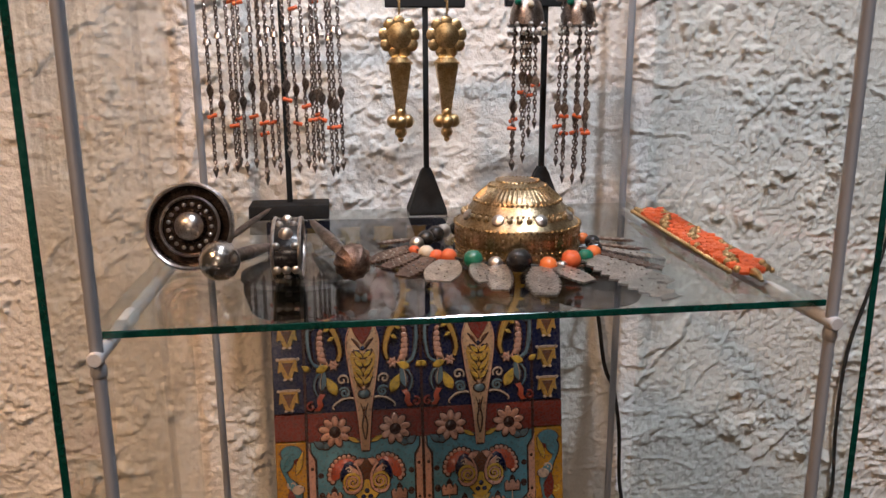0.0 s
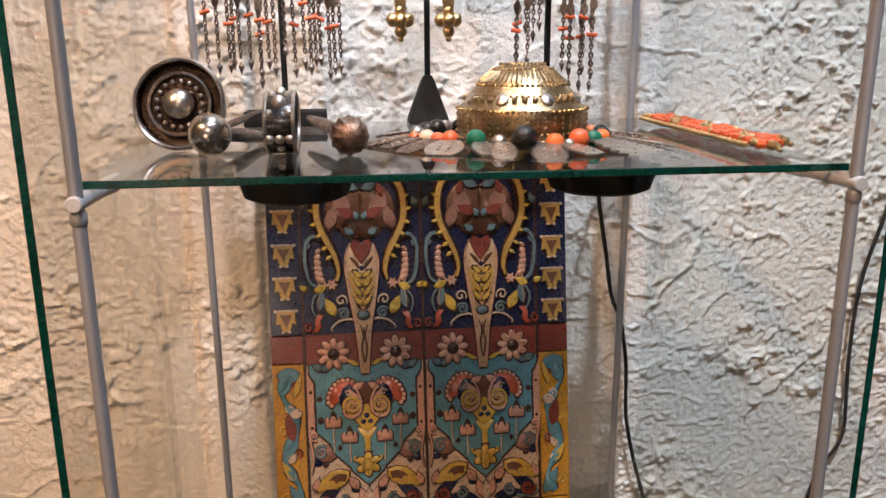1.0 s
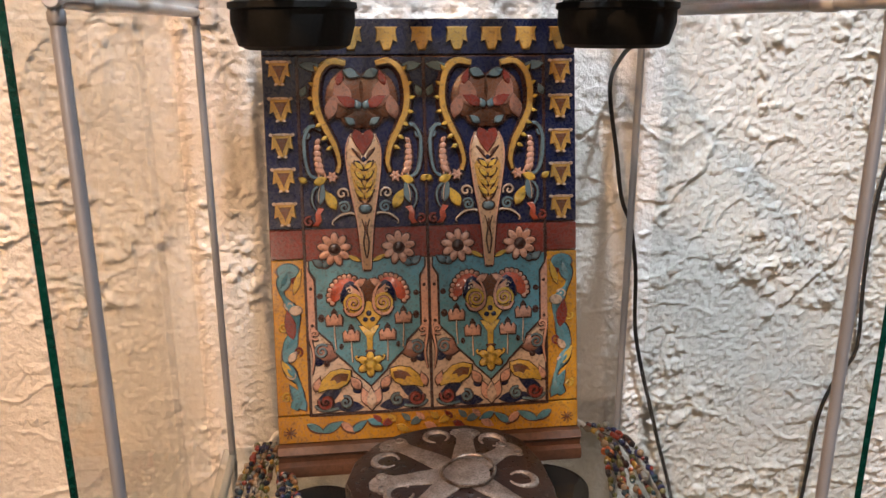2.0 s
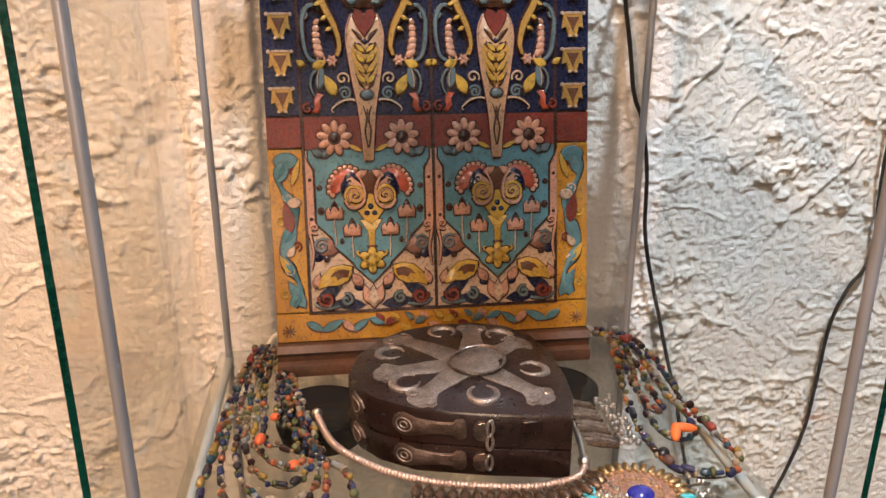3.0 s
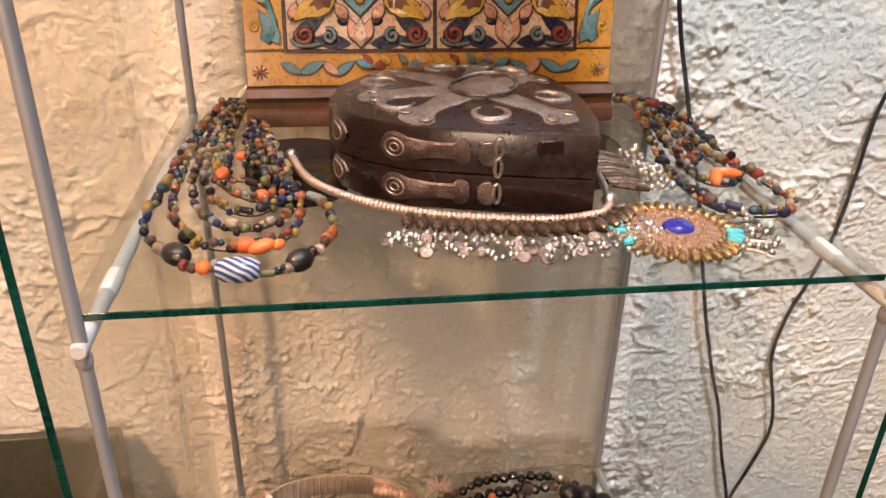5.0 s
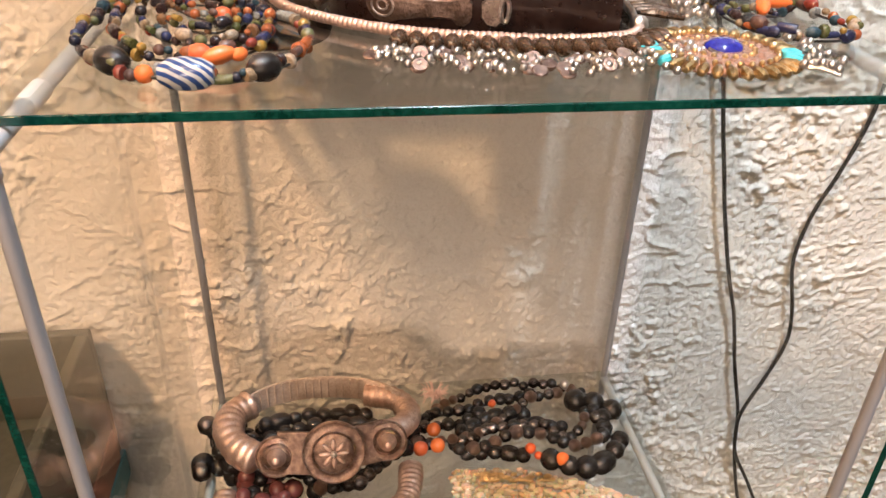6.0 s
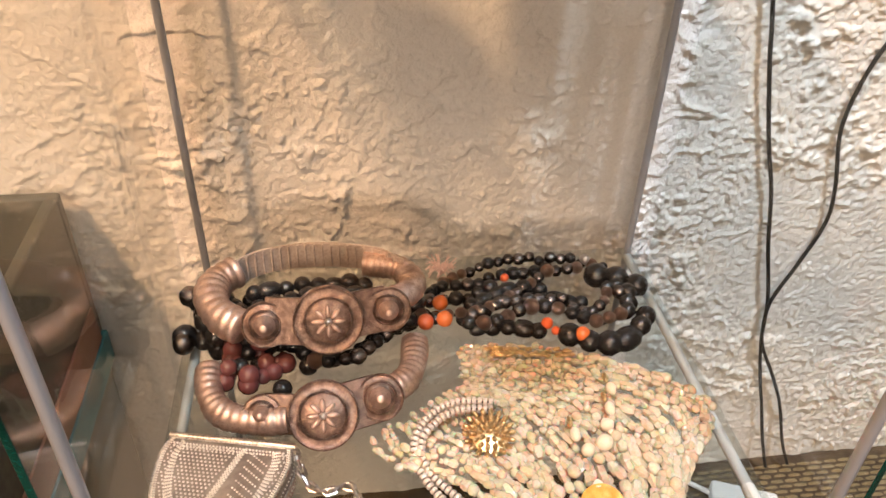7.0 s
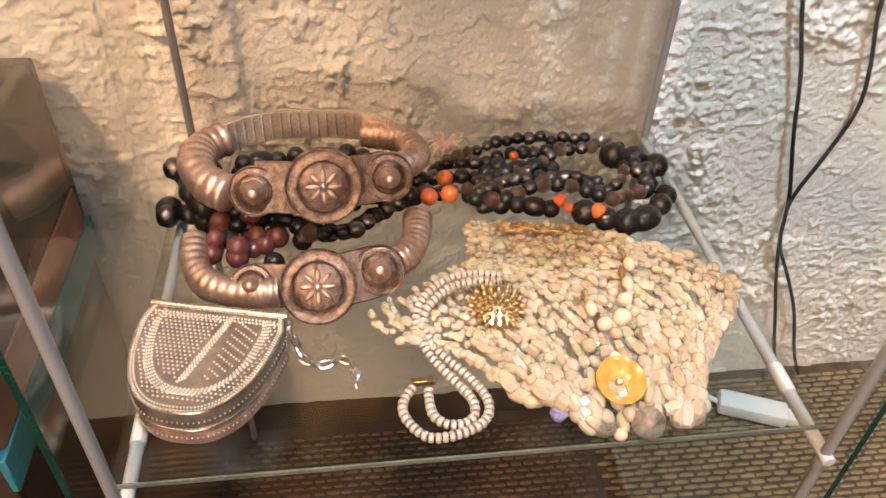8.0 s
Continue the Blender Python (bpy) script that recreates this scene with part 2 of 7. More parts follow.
def plaster_wall():
    """Skip-trowelled plaster: overlapping thin layers with broken edges, ridges and drops."""
    x0, x1, z0, z1, d = -0.24, 0.92, MAT_Z - 0.02, 1.50, 0.0015
    nx, nz = int((x1 - x0) / d), int((z1 - z0) / d)
    X, Z = np.meshgrid(np.linspace(x0, x1, nx), np.linspace(z0, z1, nz), indexing="ij")
    wx, wz = fractal(X * 16, Z * 16, 1), fractal(X * 16 + 40, Z * 16, 2)
    U, V = X + 0.04 * (wx - 0.5), Z + 0.04 * (wz - 0.5)
    h = 0.004 * (fractal(X * 3.0, Z * 3.0, 0, 2) - 0.5)
    ragged = fractal(X * 150, Z * 150, 3, 2) - 0.5
    # trowel passes: a sharp torn lip on one side that fades out on the other
    for k, (turn, su, sv, amp, cover) in enumerate(((0.75, 4, 11, 0.0019, 0.54), (-0.35, 7, 18, 0.0017, 0.54), (0.10, 11, 28, 0.0014, 0.55), (1.25, 7, 16, 0.0014, 0.60))):
        a, b = U * math.cos(turn) + V * math.sin(turn), V * math.cos(turn) - U * math.sin(turn)
        g = fractal(a * su + 13 * k, b * sv + 7 * k, k + 1, 3) + 0.035 * ragged
        lip = step_up(g, 0.496, 0.506) * (1 - step_up(g, 0.510, 0.580))
        h += amp * lip * step_up(fractal(X * 9 + 20 * k, Z * 9 + 5 * k, k + 3, 2) + 0.10 * ragged, cover, cover + 0.05)
    patch = step_up(fractal(X * 7 + 3, Z * 7 + 9, 6, 2), 0.42, 0.62)
    for scale, lvl, amp in ((34, 0.770, 0.0030), (60, 0.75, 0.0026), (105, 0.738, 0.0017)):
        f = fractal(X * scale, Z * scale * 1.1, 5, 2) + 0.16 * ragged
        h += amp * step_up(f, lvl, lvl + 0.022) * (0.28 + 0.72 * patch)
    h += 0.0022 * (fractal(X * 300, Z * 310, 4, 1) - 0.5) * (0.7 + 0.4 * patch)
    h += 0.0005 * (fractal(X * 60, Z * 46, 1, 2) - 0.5)
    co = np.stack([X, WALL_Y - h, Z], -1).reshape(-1, 3)
    i = np.arange(nx * nz).reshape(nx, nz)
    quads = np.stack([i[:-1, :-1], i[1:, :-1], i[1:, 1:], i[:-1, 1:]], -1).reshape(-1, 4)
    me = bpy.data.meshes.new("wall_north")
    me.from_pydata(co.tolist(), [], quads.tolist())
    ob = finish("wall_north", me, PLASTER, angle=80)
    tagged(ob, "rough hand-trowelled cream plaster wall with raised ridges", "wall", kind="structure")
    part("backing", slab((-2.2, WALL_Y + 0.012, 0), (2.6, WALL_Y + 0.2, 3.5)), PLASTER, ob)


plaster_wall()
for nm, lo, hi, lab in (("wall_west", (-2.4, -2.6, 0), (-2.2, 0.85, 3.5), "plain painted side wall of the room"),
                        ("wall_east", (2.6, -2.6, 0), (2.8, 0.85, 3.5), "plain painted side wall of the room"),
                        ("wall_south", (-2.4, -2.8, 0), (2.8, -2.6, 3.5), "plain painted wall behind the viewer")):
    tagged(part(nm, slab(lo, hi), PAINT, smooth=False), lab, "wall", kind="structure")
tagged(part("ceiling", slab((-2.4, -2.8, 3.5), (2.8, 1.1, 3.65)), PAINT, smooth=False), "plain painted room ceiling", "ceiling", kind="structure")
FLOOR = tagged(part("floor", slab((-2.4, -2.8, -0.1), (2.8, 1.05, MAT_Z - 0.006)), REED_DARK, smooth=False), "dark floor under a woven seagrass mat", "floor", kind="structure")

# ---- the glass cabinet ----
SHELVES = (1.240, 0.862, 0.484)
X0, X1, Y0, Y1 = 0.028, 0.394, 0.502, 0.792
BASE_Z, TOP_Z = 0.119, 1.64


def glass_sheet(name, lo, hi, parent=None, label="", bevel=0.0004, edge=None):
    """A sheet of float glass with a ground front edge."""
    sheet = part(name, slab((lo[0], lo[1] + 0.0012, lo[2]), hi, bevel), SHELF_GLASS if name == "glass_shelf" else GLASS, parent, label, smooth=False)
    part("front_edge", slab(lo, (hi[0], lo[1] + 0.0011, hi[2]), 0.0004), edge or GLASS_EDGE, sheet, "pale polished glass edge" if edge else "green ground glass edge", smooth=False)
    return sheet


def cabinet():
    c = thing("display_cabinet", None, "tall narrow glass display cabinet with thin grey metal posts", "display cabinet")
    part("base", slab((0.008, 0.495, MAT_Z - 0.004), (0.391, 0.80, BASE_Z), 0.002, 2), BASE_BROWN, c, "black-brown veneered base board")
    part("top_frame", slab((0.008, 0.495, TOP_Z), (0.418, 0.515, TOP_Z + 0.02), 0.002), BASE_BROWN, c)
    part("top_frame", slab((0.008, 0.78, TOP_Z), (0.418, 0.80, TOP_Z + 0.02), 0.002), BASE_BROWN, c)
    for x in (0.0355, 0.3885):
        for y in (0.489, 0.790):
            bm = tube(bmesh.new(), [(x, y, BASE_Z), (x, y, TOP_Z)], 0.0030, 12)
            part("post", bm, STEEL, c, "thin round grey metal corner post")
            for z in SHELVES:
                part("clamp", lathe(bmesh.new(), [(0.0030, -0.003), (0.0036, -0.002), (0.0036, 0.002), (0.0030, 0.003)], 12, Matrix.Translation((x, y, z - 0.014))), STEEL, c)
        for z in SHELVES:
            zz = z - 0.0072
            rail = part("support_rail", tube(bmesh.new(), [(x, 0.484, zz), (x, 0.4845, zz), (x, 0.795, zz)], [0.003, 0.0036, 0.0036], 12), RAIL, c, "round pale metal rail under the shelf's end")
            part("sleeve", tube(bmesh.new(), [(x, 0.530, zz), (x, 0.531, zz), (x, 0.549, zz), (x, 0.55, zz)], [0.0036, 0.0043, 0.0043, 0.0036], 12), WHITE_PLASTIC, rail, "white plastic sleeve")
    glass_sheet("side_pane", (0.0105, 0.496, BASE_Z), (0.0142, 0.800, TOP_Z), c, "clear glass side pane with green edge")
    glass_sheet("side_pane", (0.4135, 0.496, BASE_Z), (0.4172, 0.800, TOP_Z), c, "clear glass side pane with green edge")
    for z in SHELVES:
        low = z < 0.6
        tagged(glass_sheet("glass_shelf", (X0, Y0, z - 0.0036), (X1, Y1, z), edge=PALE_EDGE if low else None), "clear glass shelf with a pale front edge on metal rails" if low else "clear glass shelf with a green front edge on metal rails", "shelf", "shelves of the cabinet")


cabinet()


# ---- the painted tile panel on the middle shelf ----
def glaze(name, c, vary=0.75, rough=0.28):
    d = tuple(v * vary for v in c)
    return surface(name, d, c, rough, 0, 60, 420, 0.45, tuple(v * 0.22 for v in c), 0.75, coat=0.45, depth=0.0010)


NAVY = glaze("navy_glaze", (0.010, 0.014, 0.048))
BLUE = glaze("turquoise_blue_glaze", (0.105, 0.245, 0.300))
YELLOW = glaze("yellow_glaze", (0.56, 0.36, 0.06))
OCHRE = glaze("ochre_glaze", (0.50, 0.25, 0.03))
RED = glaze("brick_red_glaze", (0.20, 0.042, 0.032))
SCARLET = glaze("orange_red_glaze", (0.46, 0.095, 0.050))
OUTLINE = glaze("dark_brown_outline", (0.050, 0.022, 0.018))
PINK = glaze("salmon_glaze", (0.56, 0.30, 0.21))
CREAM = glaze("cream_glaze", (0.56, 0.41, 0.30))
BROWN = glaze("brown_glaze", (0.15, 0.068, 0.04))
SLATE = glaze("slate_blue_glaze", (0.125, 0.18, 0.205))
GOLD = glaze("old_gold_glaze", (0.48, 0.28, 0.07))
TAN = glaze("tan_glaze", (0.46, 0.285, 0.165))
DUSKY = glaze("dusky_rose_glaze", (0.30, 0.15, 0.11))
MOULDING = surface("dark_brown_moulding", (0.07, 0.034, 0.02), (0.13, 0.062, 0.036), 0.45, 0, 30, 300, 0.3, (0.04, 0.02, 0.012), 0.5)
LEAN = 10.4
CL, SL = math.cos(radians(LEAN)), math.sin(radians(LEAN))
PANEL = Matrix(((1, 0, 0, 0.081), (0, SL, -CL, 0.741), (0, CL, SL, 0.8625), (0, 0, 0, 1)))
PW, PH = 0.2555, 0.372


def up(z):
    """Height along the panel for a height in the room."""
    return (z - 0.8625) / CL


def oval(cx, cy, a, b, turn=0.0, n=16):
    c, s = math.cos(turn), math.sin(turn)
    return [(cx + a * math.cos(t) * c - b * math.sin(t) * s, cy + a * math.cos(t) * s + b * math.sin(t) * c) for t in (k * math.tau / n for k in range(n))]


def petal(cx, cy, length, width, turn, n=7):
    """A leaf outline from its foot outwards."""
    c, s = math.cos(turn), math.sin(turn)
    side = [(length * k / n, width * math.sin(math.pi * (k / n) ** 0.8)) for k in range(n + 1)]
    pts = side + [(x, -y) for x, y in side[-2:0:-1]]
    return [(cx + x * c - y * s, cy + x * s + y * c) for x, y in pts]


def spiral(cx, cy, r, turns, start, way=1, n=22, w=0.0):
    return [(cx + r * (1 - k / n * 0.88) * math.cos(start + way * turns * math.tau * k / n), cy + r * (1 - k / n * 0.88) * math.sin(start + way * turns * math.tau * k / n), w) for k in range(n + 1)]


def mirrored(points):
    return [(-p[0], *p[1:]) for p in points][::-1]


def tile_reliefs():
    """Every raised motif of one large tile: name, material and mesh, x from the tile's middle, y up the panel."""
    out = []

    rims = bmesh.new()

    def flat(name, material, outlines, z0=0.0, z1=0.0016, both=False, bevel=0.0007, whole=False):
        sides = [outlines, [mirrored(o) for o in outlines]] if both else [outlines]
        for group in sides:
            for piece in ([group] if whole else [[o] for o in group]):
                bm = bmesh.new()
                for o in piece:
                    plate(bm, o, z0, z1, bevel)
                    if bevel:
                        n = len(o)
                        cx, cy = sum(p[0] for p in o) / n, sum(p[1] for p in o) / n
                        size = max(math.hypot(x - cx, y - cy) for x, y in o)
                        k = 1 + 0.0013 / size
                        plate(rims, [(cx + (x - cx) * k + 0.0002, cy + (y - cy) * k - 0.0003) for x, y in o], z0 - 0.0002, z0 + (z1 - z0) * 0.45, 0.0)
                bmesh.ops.recalc_face_normals(bm, faces=bm.faces[:])
                out.append((name, material, bm))

    def lines(name, material, paths, radius, both=False):
        for p in paths:
            n = len(p)
            rr = [radius * (0.45 + 0.55 * math.sin(math.pi * min(1, 0.15 + 0.85 * k / n))) for k in range(n)]
            for q in ([p, mirrored(p)] if both else [p]):
                r2 = rr if q is p else rr[::-1]
                bm = tube(bmesh.new(), q, r2, 6)
                tube(rims, [(x + 0.0002, y - 0.0004, w - r * 0.75) for (x, y, w), r in zip(q, r2)], [r * 1.55 for r in r2], 6)
                bmesh.ops.recalc_face_normals(bm, faces=bm.faces[:])
                out.append((name, material, bm))

    def curve(pts, w=0.0008):
        return [tuple(v) for v in smooth_path([(x, up(z), w) for x, z in pts], 0.0018)]

    H = 0.0494
    # lower half: blue shield
    flat("corner_ground", CREAM, [[(-H, up(0.913)), (H, up(0.913)), (H, up(1.038)), (-H, up(1.038))]], -0.001, 0.0006, bevel=0)
    edge = [(0, 0.934), (0.0136, 0.947), (0.0154, 0.9504), (0.0294, 0.9636), (0.0312, 0.9706), (0.0430, 0.982), (0.0430, 1.024), (0.0475, 1.031), (0.0475, 1.0385)]
    flat("blue_shield", BLUE, [[(x, up(z)) for x, z in edge] + [(-x, up(z)) for x, z in edge[:0:-1]]], 0, 0.0013, bevel=0)
    lines("shield_outline", OUTLINE, [[(x, up(z), 0.0013) for x, z in edge]], 0.0007, True)
    flat("side_strip", PINK, [[(0.0440, up(0.980)), (0.0495, up(0.974)), (0.0495, up(1.036)), (0.0478, up(1.030)), (0.0440, up(1.023))]], 0.0004, 0.0020, True, 0.0005)
    flat("dark_dot", OUTLINE, [oval(0.0465, up(z), 0.0016, 0.0016, 0, 8) for z in (0.986, 1.016)] + [oval(0.0360, up(0.9545), 0.0016, 0.0016, 0, 8), oval(0.0390, up(0.992), 0.0018, 0.0022, 0, 8), oval(0.0395, up(1.010), 0.0013, 0.0013, 0, 8), oval(0.0235, up(0.968), 0.0010, 0.0014, 0, 8)], 0.001, 0.0026, True)
    wing = [(0.0085, 1.0205), (0.0150, 1.0240), (0.0220, 1.0235), (0.0280, 1.0190), (0.0310, 1.0125), (0.0312, 1.0060), (0.0280, 1.0042), (0.0235, 1.0065), (0.0225, 1.0120), (0.0190, 1.0175)]
    flat("scalloped_wing", SCARLET, [[(x, up(z)) for x, z in wing]], 0.001, 0.0028, True)
    flat("wing_rim", PINK, [oval(x, up(z), 0.0019, 0.0019, 0, 8) for x, z in ((0.0110, 1.0232), (0.0150, 1.0250), (0.0190, 1.0250), (0.0228, 1.0238), (0.0262, 1.0214), (0.0290, 1.0182), (0.0310, 1.0145), (0.0320, 1.0105), (0.0318, 1.0066), (0.0294, 1.0040))], 0.001, 0.0032, True, whole=True)
    flat("wing_heart", NAVY, [[(x, up(z)) for x, z in ((0.0085, 1.0190), (0.0140, 1.0222), (0.0190, 1.0195), (0.0222, 1.0130), (0.0222, 1.0050), (0.0180, 1.0030), (0.0090, 1.0100))]], 0.0015, 0.0031, True)
    lines("pale_eye", CREAM, [spiral(0.0150, up(1.0135), 0.0030, 1.1, 0.4, 1, 14, 0.0034)], 0.0007, True)
    flat("brow", BROWN, [[(0, up(1.002)), (0.0050, up(1.006)), (0.0075, up(1.016)), (0.0060, up(1.0235)), (0, up(1.0215)), (-0.0060, up(1.0235)), (-0.0075, up(1.016)), (-0.0050, up(1.006))]], 0.001, 0.0026)
    flat("bird_neck", PINK, [petal(0.003, up(0.998), 0.024, 0.0042, 1.05), petal(0.011, up(1.017), 0.011, 0.003, 2.6)], 0.0015, 0.0038, True)
    flat("yellow_disc", YELLOW, [oval(0.0120, up(1.0025), 0.0082, 0.0076, 0.3)], 0.0015, 0.0034, True)
    lines("yellow_spiral", YELLOW, [spiral(0.0118, up(1.0035), 0.0080, 1.9, -0.6, 1, 30, 0.0034)], 0.0017, True)
    lines("pink_spiral", PINK, [spiral(0.0118, up(1.0030), 0.0062, 1.8, -0.9, 1, 26, 0.0042)], 0.0008, True)
    lines("chin_curl", PINK, [curve([(0.0200, 1.0000), (0.0165, 0.9945), (0.0100, 0.9940), (0.0050, 0.9990), (0.0045, 1.0080), (0.0080, 1.0165), (0.0125, 1.0195)], 0.0034)], 0.0016, True)
    flat("yellow_mask", YELLOW, [[(0, up(0.980)), (0.005, up(0.984)), (0.010, up(0.991)), (0.020, up(0.997)), (0.018, up(1.001)), (0.006, up(1.001)), (0, up(1.005)),
                                  (-0.006, up(1.001)), (-0.018, up(1.001)), (-0.020, up(0.997)), (-0.010, up(0.991)), (-0.005, up(0.984))]], 0.001, 0.0030)
    flat("trefoil", NAVY, [oval(0, up(0.9945), 0.0024, 0.0026), oval(0.0030, up(0.9895), 0.0024, 0.0022), oval(-0.0030, up(0.9895), 0.0024, 0.0022)], 0.0025, 0.0036, whole=True)
    flat("stem", YELLOW, [[(-0.0022, up(0.962)), (0.0022, up(0.962)), (0.0026, up(0.975)), (0.0085, up(0.984)), (-0.0085, up(0.984)), (-0.0026, up(0.975))]], 0.001, 0.0026)
    flat("stem_collar", BROWN, [oval(0, up(0.9635), 0.0034, 0.0010)], 0.002, 0.0032)
    for x, z in ((0.0285, 0.990), (0.0150, 0.9765)):
        flat("tulip", PINK, [[(x - 0.0062, up(z - 0.0045)), (x + 0.0062, up(z - 0.0045)), (x + 0.0068, up(z + 0.0020)), (x + 0.0046, up(z + 0.0048)), (x + 0.0034, up(z + 0.0006)), (x + 0.0012, up(z + 0.0050)), (x - 0.0012, up(z + 0.0050)), (x - 0.0034, up(z + 0.0006)), (x - 0.0046, up(z + 0.0048)), (x - 0.0068, up(z + 0.0020))]], 0.001, 0.0028, True)
        flat("tulip_cap", OUTLINE, [petal(x + dx, up(z + 0.0030), 0.0060 - 8 * dx * dx / 0.01, 0.0020, 1.57 - dx * 60) for dx in (-0.0034, 0, 0.0034)], 0.0008, 0.0020, True, whole=True)
        lines("tulip_stem", CREAM, [[(x, up(z - 0.003), 0.0014), (x, up(z - 0.012), 0.0014), (x * 0.97, up(z - (0.0245 if x > 0.02 else 0.022)), 0.0014)]], 0.0007, True)
    flat("star_flower", YELLOW, [oval(0.0062 * math.cos(a), up(0.9525) + 0.0062 * math.sin(a), 0.0046, 0.0032, a, 10) for a in (math.pi / 2 + k * math.tau / 6 for k in range(6))] + [oval(0, up(0.9525), 0.0066, 0.0066)], 0.001, 0.0032, whole=True)
    lines("flower_horn", YELLOW, [curve([(0.0060, 0.9560), (0.0100, 0.9560), (0.0118, 0.9585), (0.0100, 0.9605)], 0.0020)], 0.0012, True)
    # corners under the shield
    flat("corner_shadow", NAVY, [petal(0.046, up(0.9185), 0.030, 0.0055, 2.5), petal(0.006, up(0.916), 0.03, 0.0050, 0.12), petal(0.048, up(0.955), 0.013, 0.0045, 2.9), oval(0.011, up(0.931), 0.0045, 0.0035)], 0, 0.0012, True)
    flat("yellow_leaf", YELLOW, [[(x, up(z)) for x, z in ((0.0165, 0.9475), (0.0245, 0.9495), (0.0330, 0.9475), (0.0400, 0.9415), (0.0440, 0.9335), (0.0430, 0.9310), (0.0360, 0.9330), (0.0270, 0.9330), (0.0200, 0.9365), (0.0165, 0.9420))]], 0.001, 0.0030, True)
    flat("leaf_heart", BROWN, [[(x, up(z)) for x, z in ((0.0180, 0.9455), (0.0250, 0.9465), (0.0310, 0.9440), (0.0345, 0.9400), (0.0300, 0.9410), (0.0280, 0.9375), (0.0240, 0.9395), (0.0195, 0.9390))]], 0.0022, 0.0034, True)
    flat("spiral_ground", DUSKY, [petal(0.0270, up(0.9600), 0.021, 0.0072, 0.35)], 0.0006, 0.0018, True)
    lines("dark_spiral", SLATE, [spiral(0.0395, up(0.9645), 0.0062, 1.7, 2.4, -1, 24, 0.0016)], 0.0012, True)
    lines("pale_scroll", PINK, [spiral(0.0445, up(0.979), 0.0048, 1.2, 4.2, 1, 20, 0.0016), curve([(0.049, 0.985), (0.048, 0.974), (0.046, 0.960), (0.048, 0.946)], 0.0016)], 0.0012, True)
    lines("red_scroll", RED, [spiral(0.0375, up(0.9225), 0.0062, 1.5, 0.4, -1, 24, 0.0022)], 0.0018, True)
    lines("blue_curl", SLATE, [spiral(0.0215, up(0.9215), 0.0052, 1.4, 1.2, 1, 22, 0.0020), curve([(0.027, 0.9165), (0.034, 0.9155), (0.043, 0.9165), (0.0475, 0.921)], 0.0016)], 0.0015, True)
    flat("pale_leaf", PINK, [petal(0.002, up(0.917), 0.017, 0.0042, 1.25), petal(0.009, up(0.932), 0.013, 0.0038, 0.95), petal(0.046, up(0.932), 0.012, 0.0032, 1.9)], 0.001, 0.0028, True)
    flat("middle_leaf", CREAM, [petal(0, up(0.914), 0.019, 0.0042, 1.57)], 0.0012, 0.0034)
    # red band
    flat("red_band", RED, [[(-H, up(1.0395)), (H, up(1.0395)), (H, up(1.0635)), (-H, up(1.0635))]], -0.001, 0.0009, bevel=0)
    flat("pink_flower", PINK, [oval(0.0262 + 0.0088 * math.cos(a), up(1.0475) + 0.0088 * math.sin(a), 0.0050, 0.0030, a, 12) for a in (k * math.tau / 9 + 0.2 for k in range(9))], 0.001, 0.0030, True, whole=True)
    flat("flower_heart", OUTLINE, [oval(0.0262, up(1.0475), 0.0038, 0.0038)], 0.0025, 0.0040, True)
    flat("band_leaf", YELLOW, [petal(0.005, up(1.037), 0.013, 0.0018, 0.45)], 0.001, 0.0026, True)
    flat("grey_leaf", SLATE, [petal(0.036, up(1.034), 0.010, 0.0030, 0.6), petal(0.036, up(1.033), 0.008, 0.0026, 2.4)], 0.001, 0.0026, True)
    # upper half on navy: tapering figure with scrolls
    flat("navy_ground", NAVY, [[(-H, up(1.0640)), (H, up(1.0640)), (H, up(1.1985)), (-H, up(1.1985))]], -0.001, 0.0006, bevel=0)
    cone = [(0.0030, 1.030), (0.0046, 1.050), (0.0066, 1.070), (0.0105, 1.092), (0.0138, 1.115), (0.0138, 1.128), (0.0100, 1.139)]
    flat("tapered_body", TAN, [[(x, up(z)) for x, z in cone] + [(-x, up(z)) for x, z in cone[::-1]]], 0.001, 0.0040, bevel=0.0012)
    lines("body_outline", PINK, [curve(cone, 0.0034)], 0.0009, True)
    flat("body_scroll", GOLD, [petal(0.001, up(1.094), 0.013, 0.0026, 0.95), petal(0.001, up(1.086), 0.016, 0.0022, 1.35), petal(0.0, up(1.106), 0.012, 0.0028, 0.6)], 0.003, 0.0050, True)
    flat("body_mark", BROWN, [petal(0.001, up(1.112), 0.010, 0.0016, 0.5), petal(0.0005, up(1.078), 0.010, 0.0012, 1.9), petal(0.002, up(1.120), 0.009, 0.0014, 0.9), petal(0.0, up(1.058), 0.012, 0.0008, 1.6)], 0.003, 0.0052, True)
    flat("gold_panel", GOLD, [[(x * 0.80, up(z)) for x, z in ((0.0070, 1.086), (0.0108, 1.098), (0.0138, 1.112), (0.0120, 1.116), (0.0050, 1.110), (0.0, 1.116))] + [(-x * 0.80, up(z)) for x, z in ((0.0050, 1.110), (0.0120, 1.116), (0.0138, 1.112), (0.0108, 1.098), (0.0070, 1.086))]], 0.003, 0.0046, bevel=0.0004)
    flat("body_leaf", YELLOW, [petal(0.0006, up(1.088 + 0.0075 * k), 0.0095, 0.0020, 0.75) for k in range(4)], 0.0040, 0.0056, True)
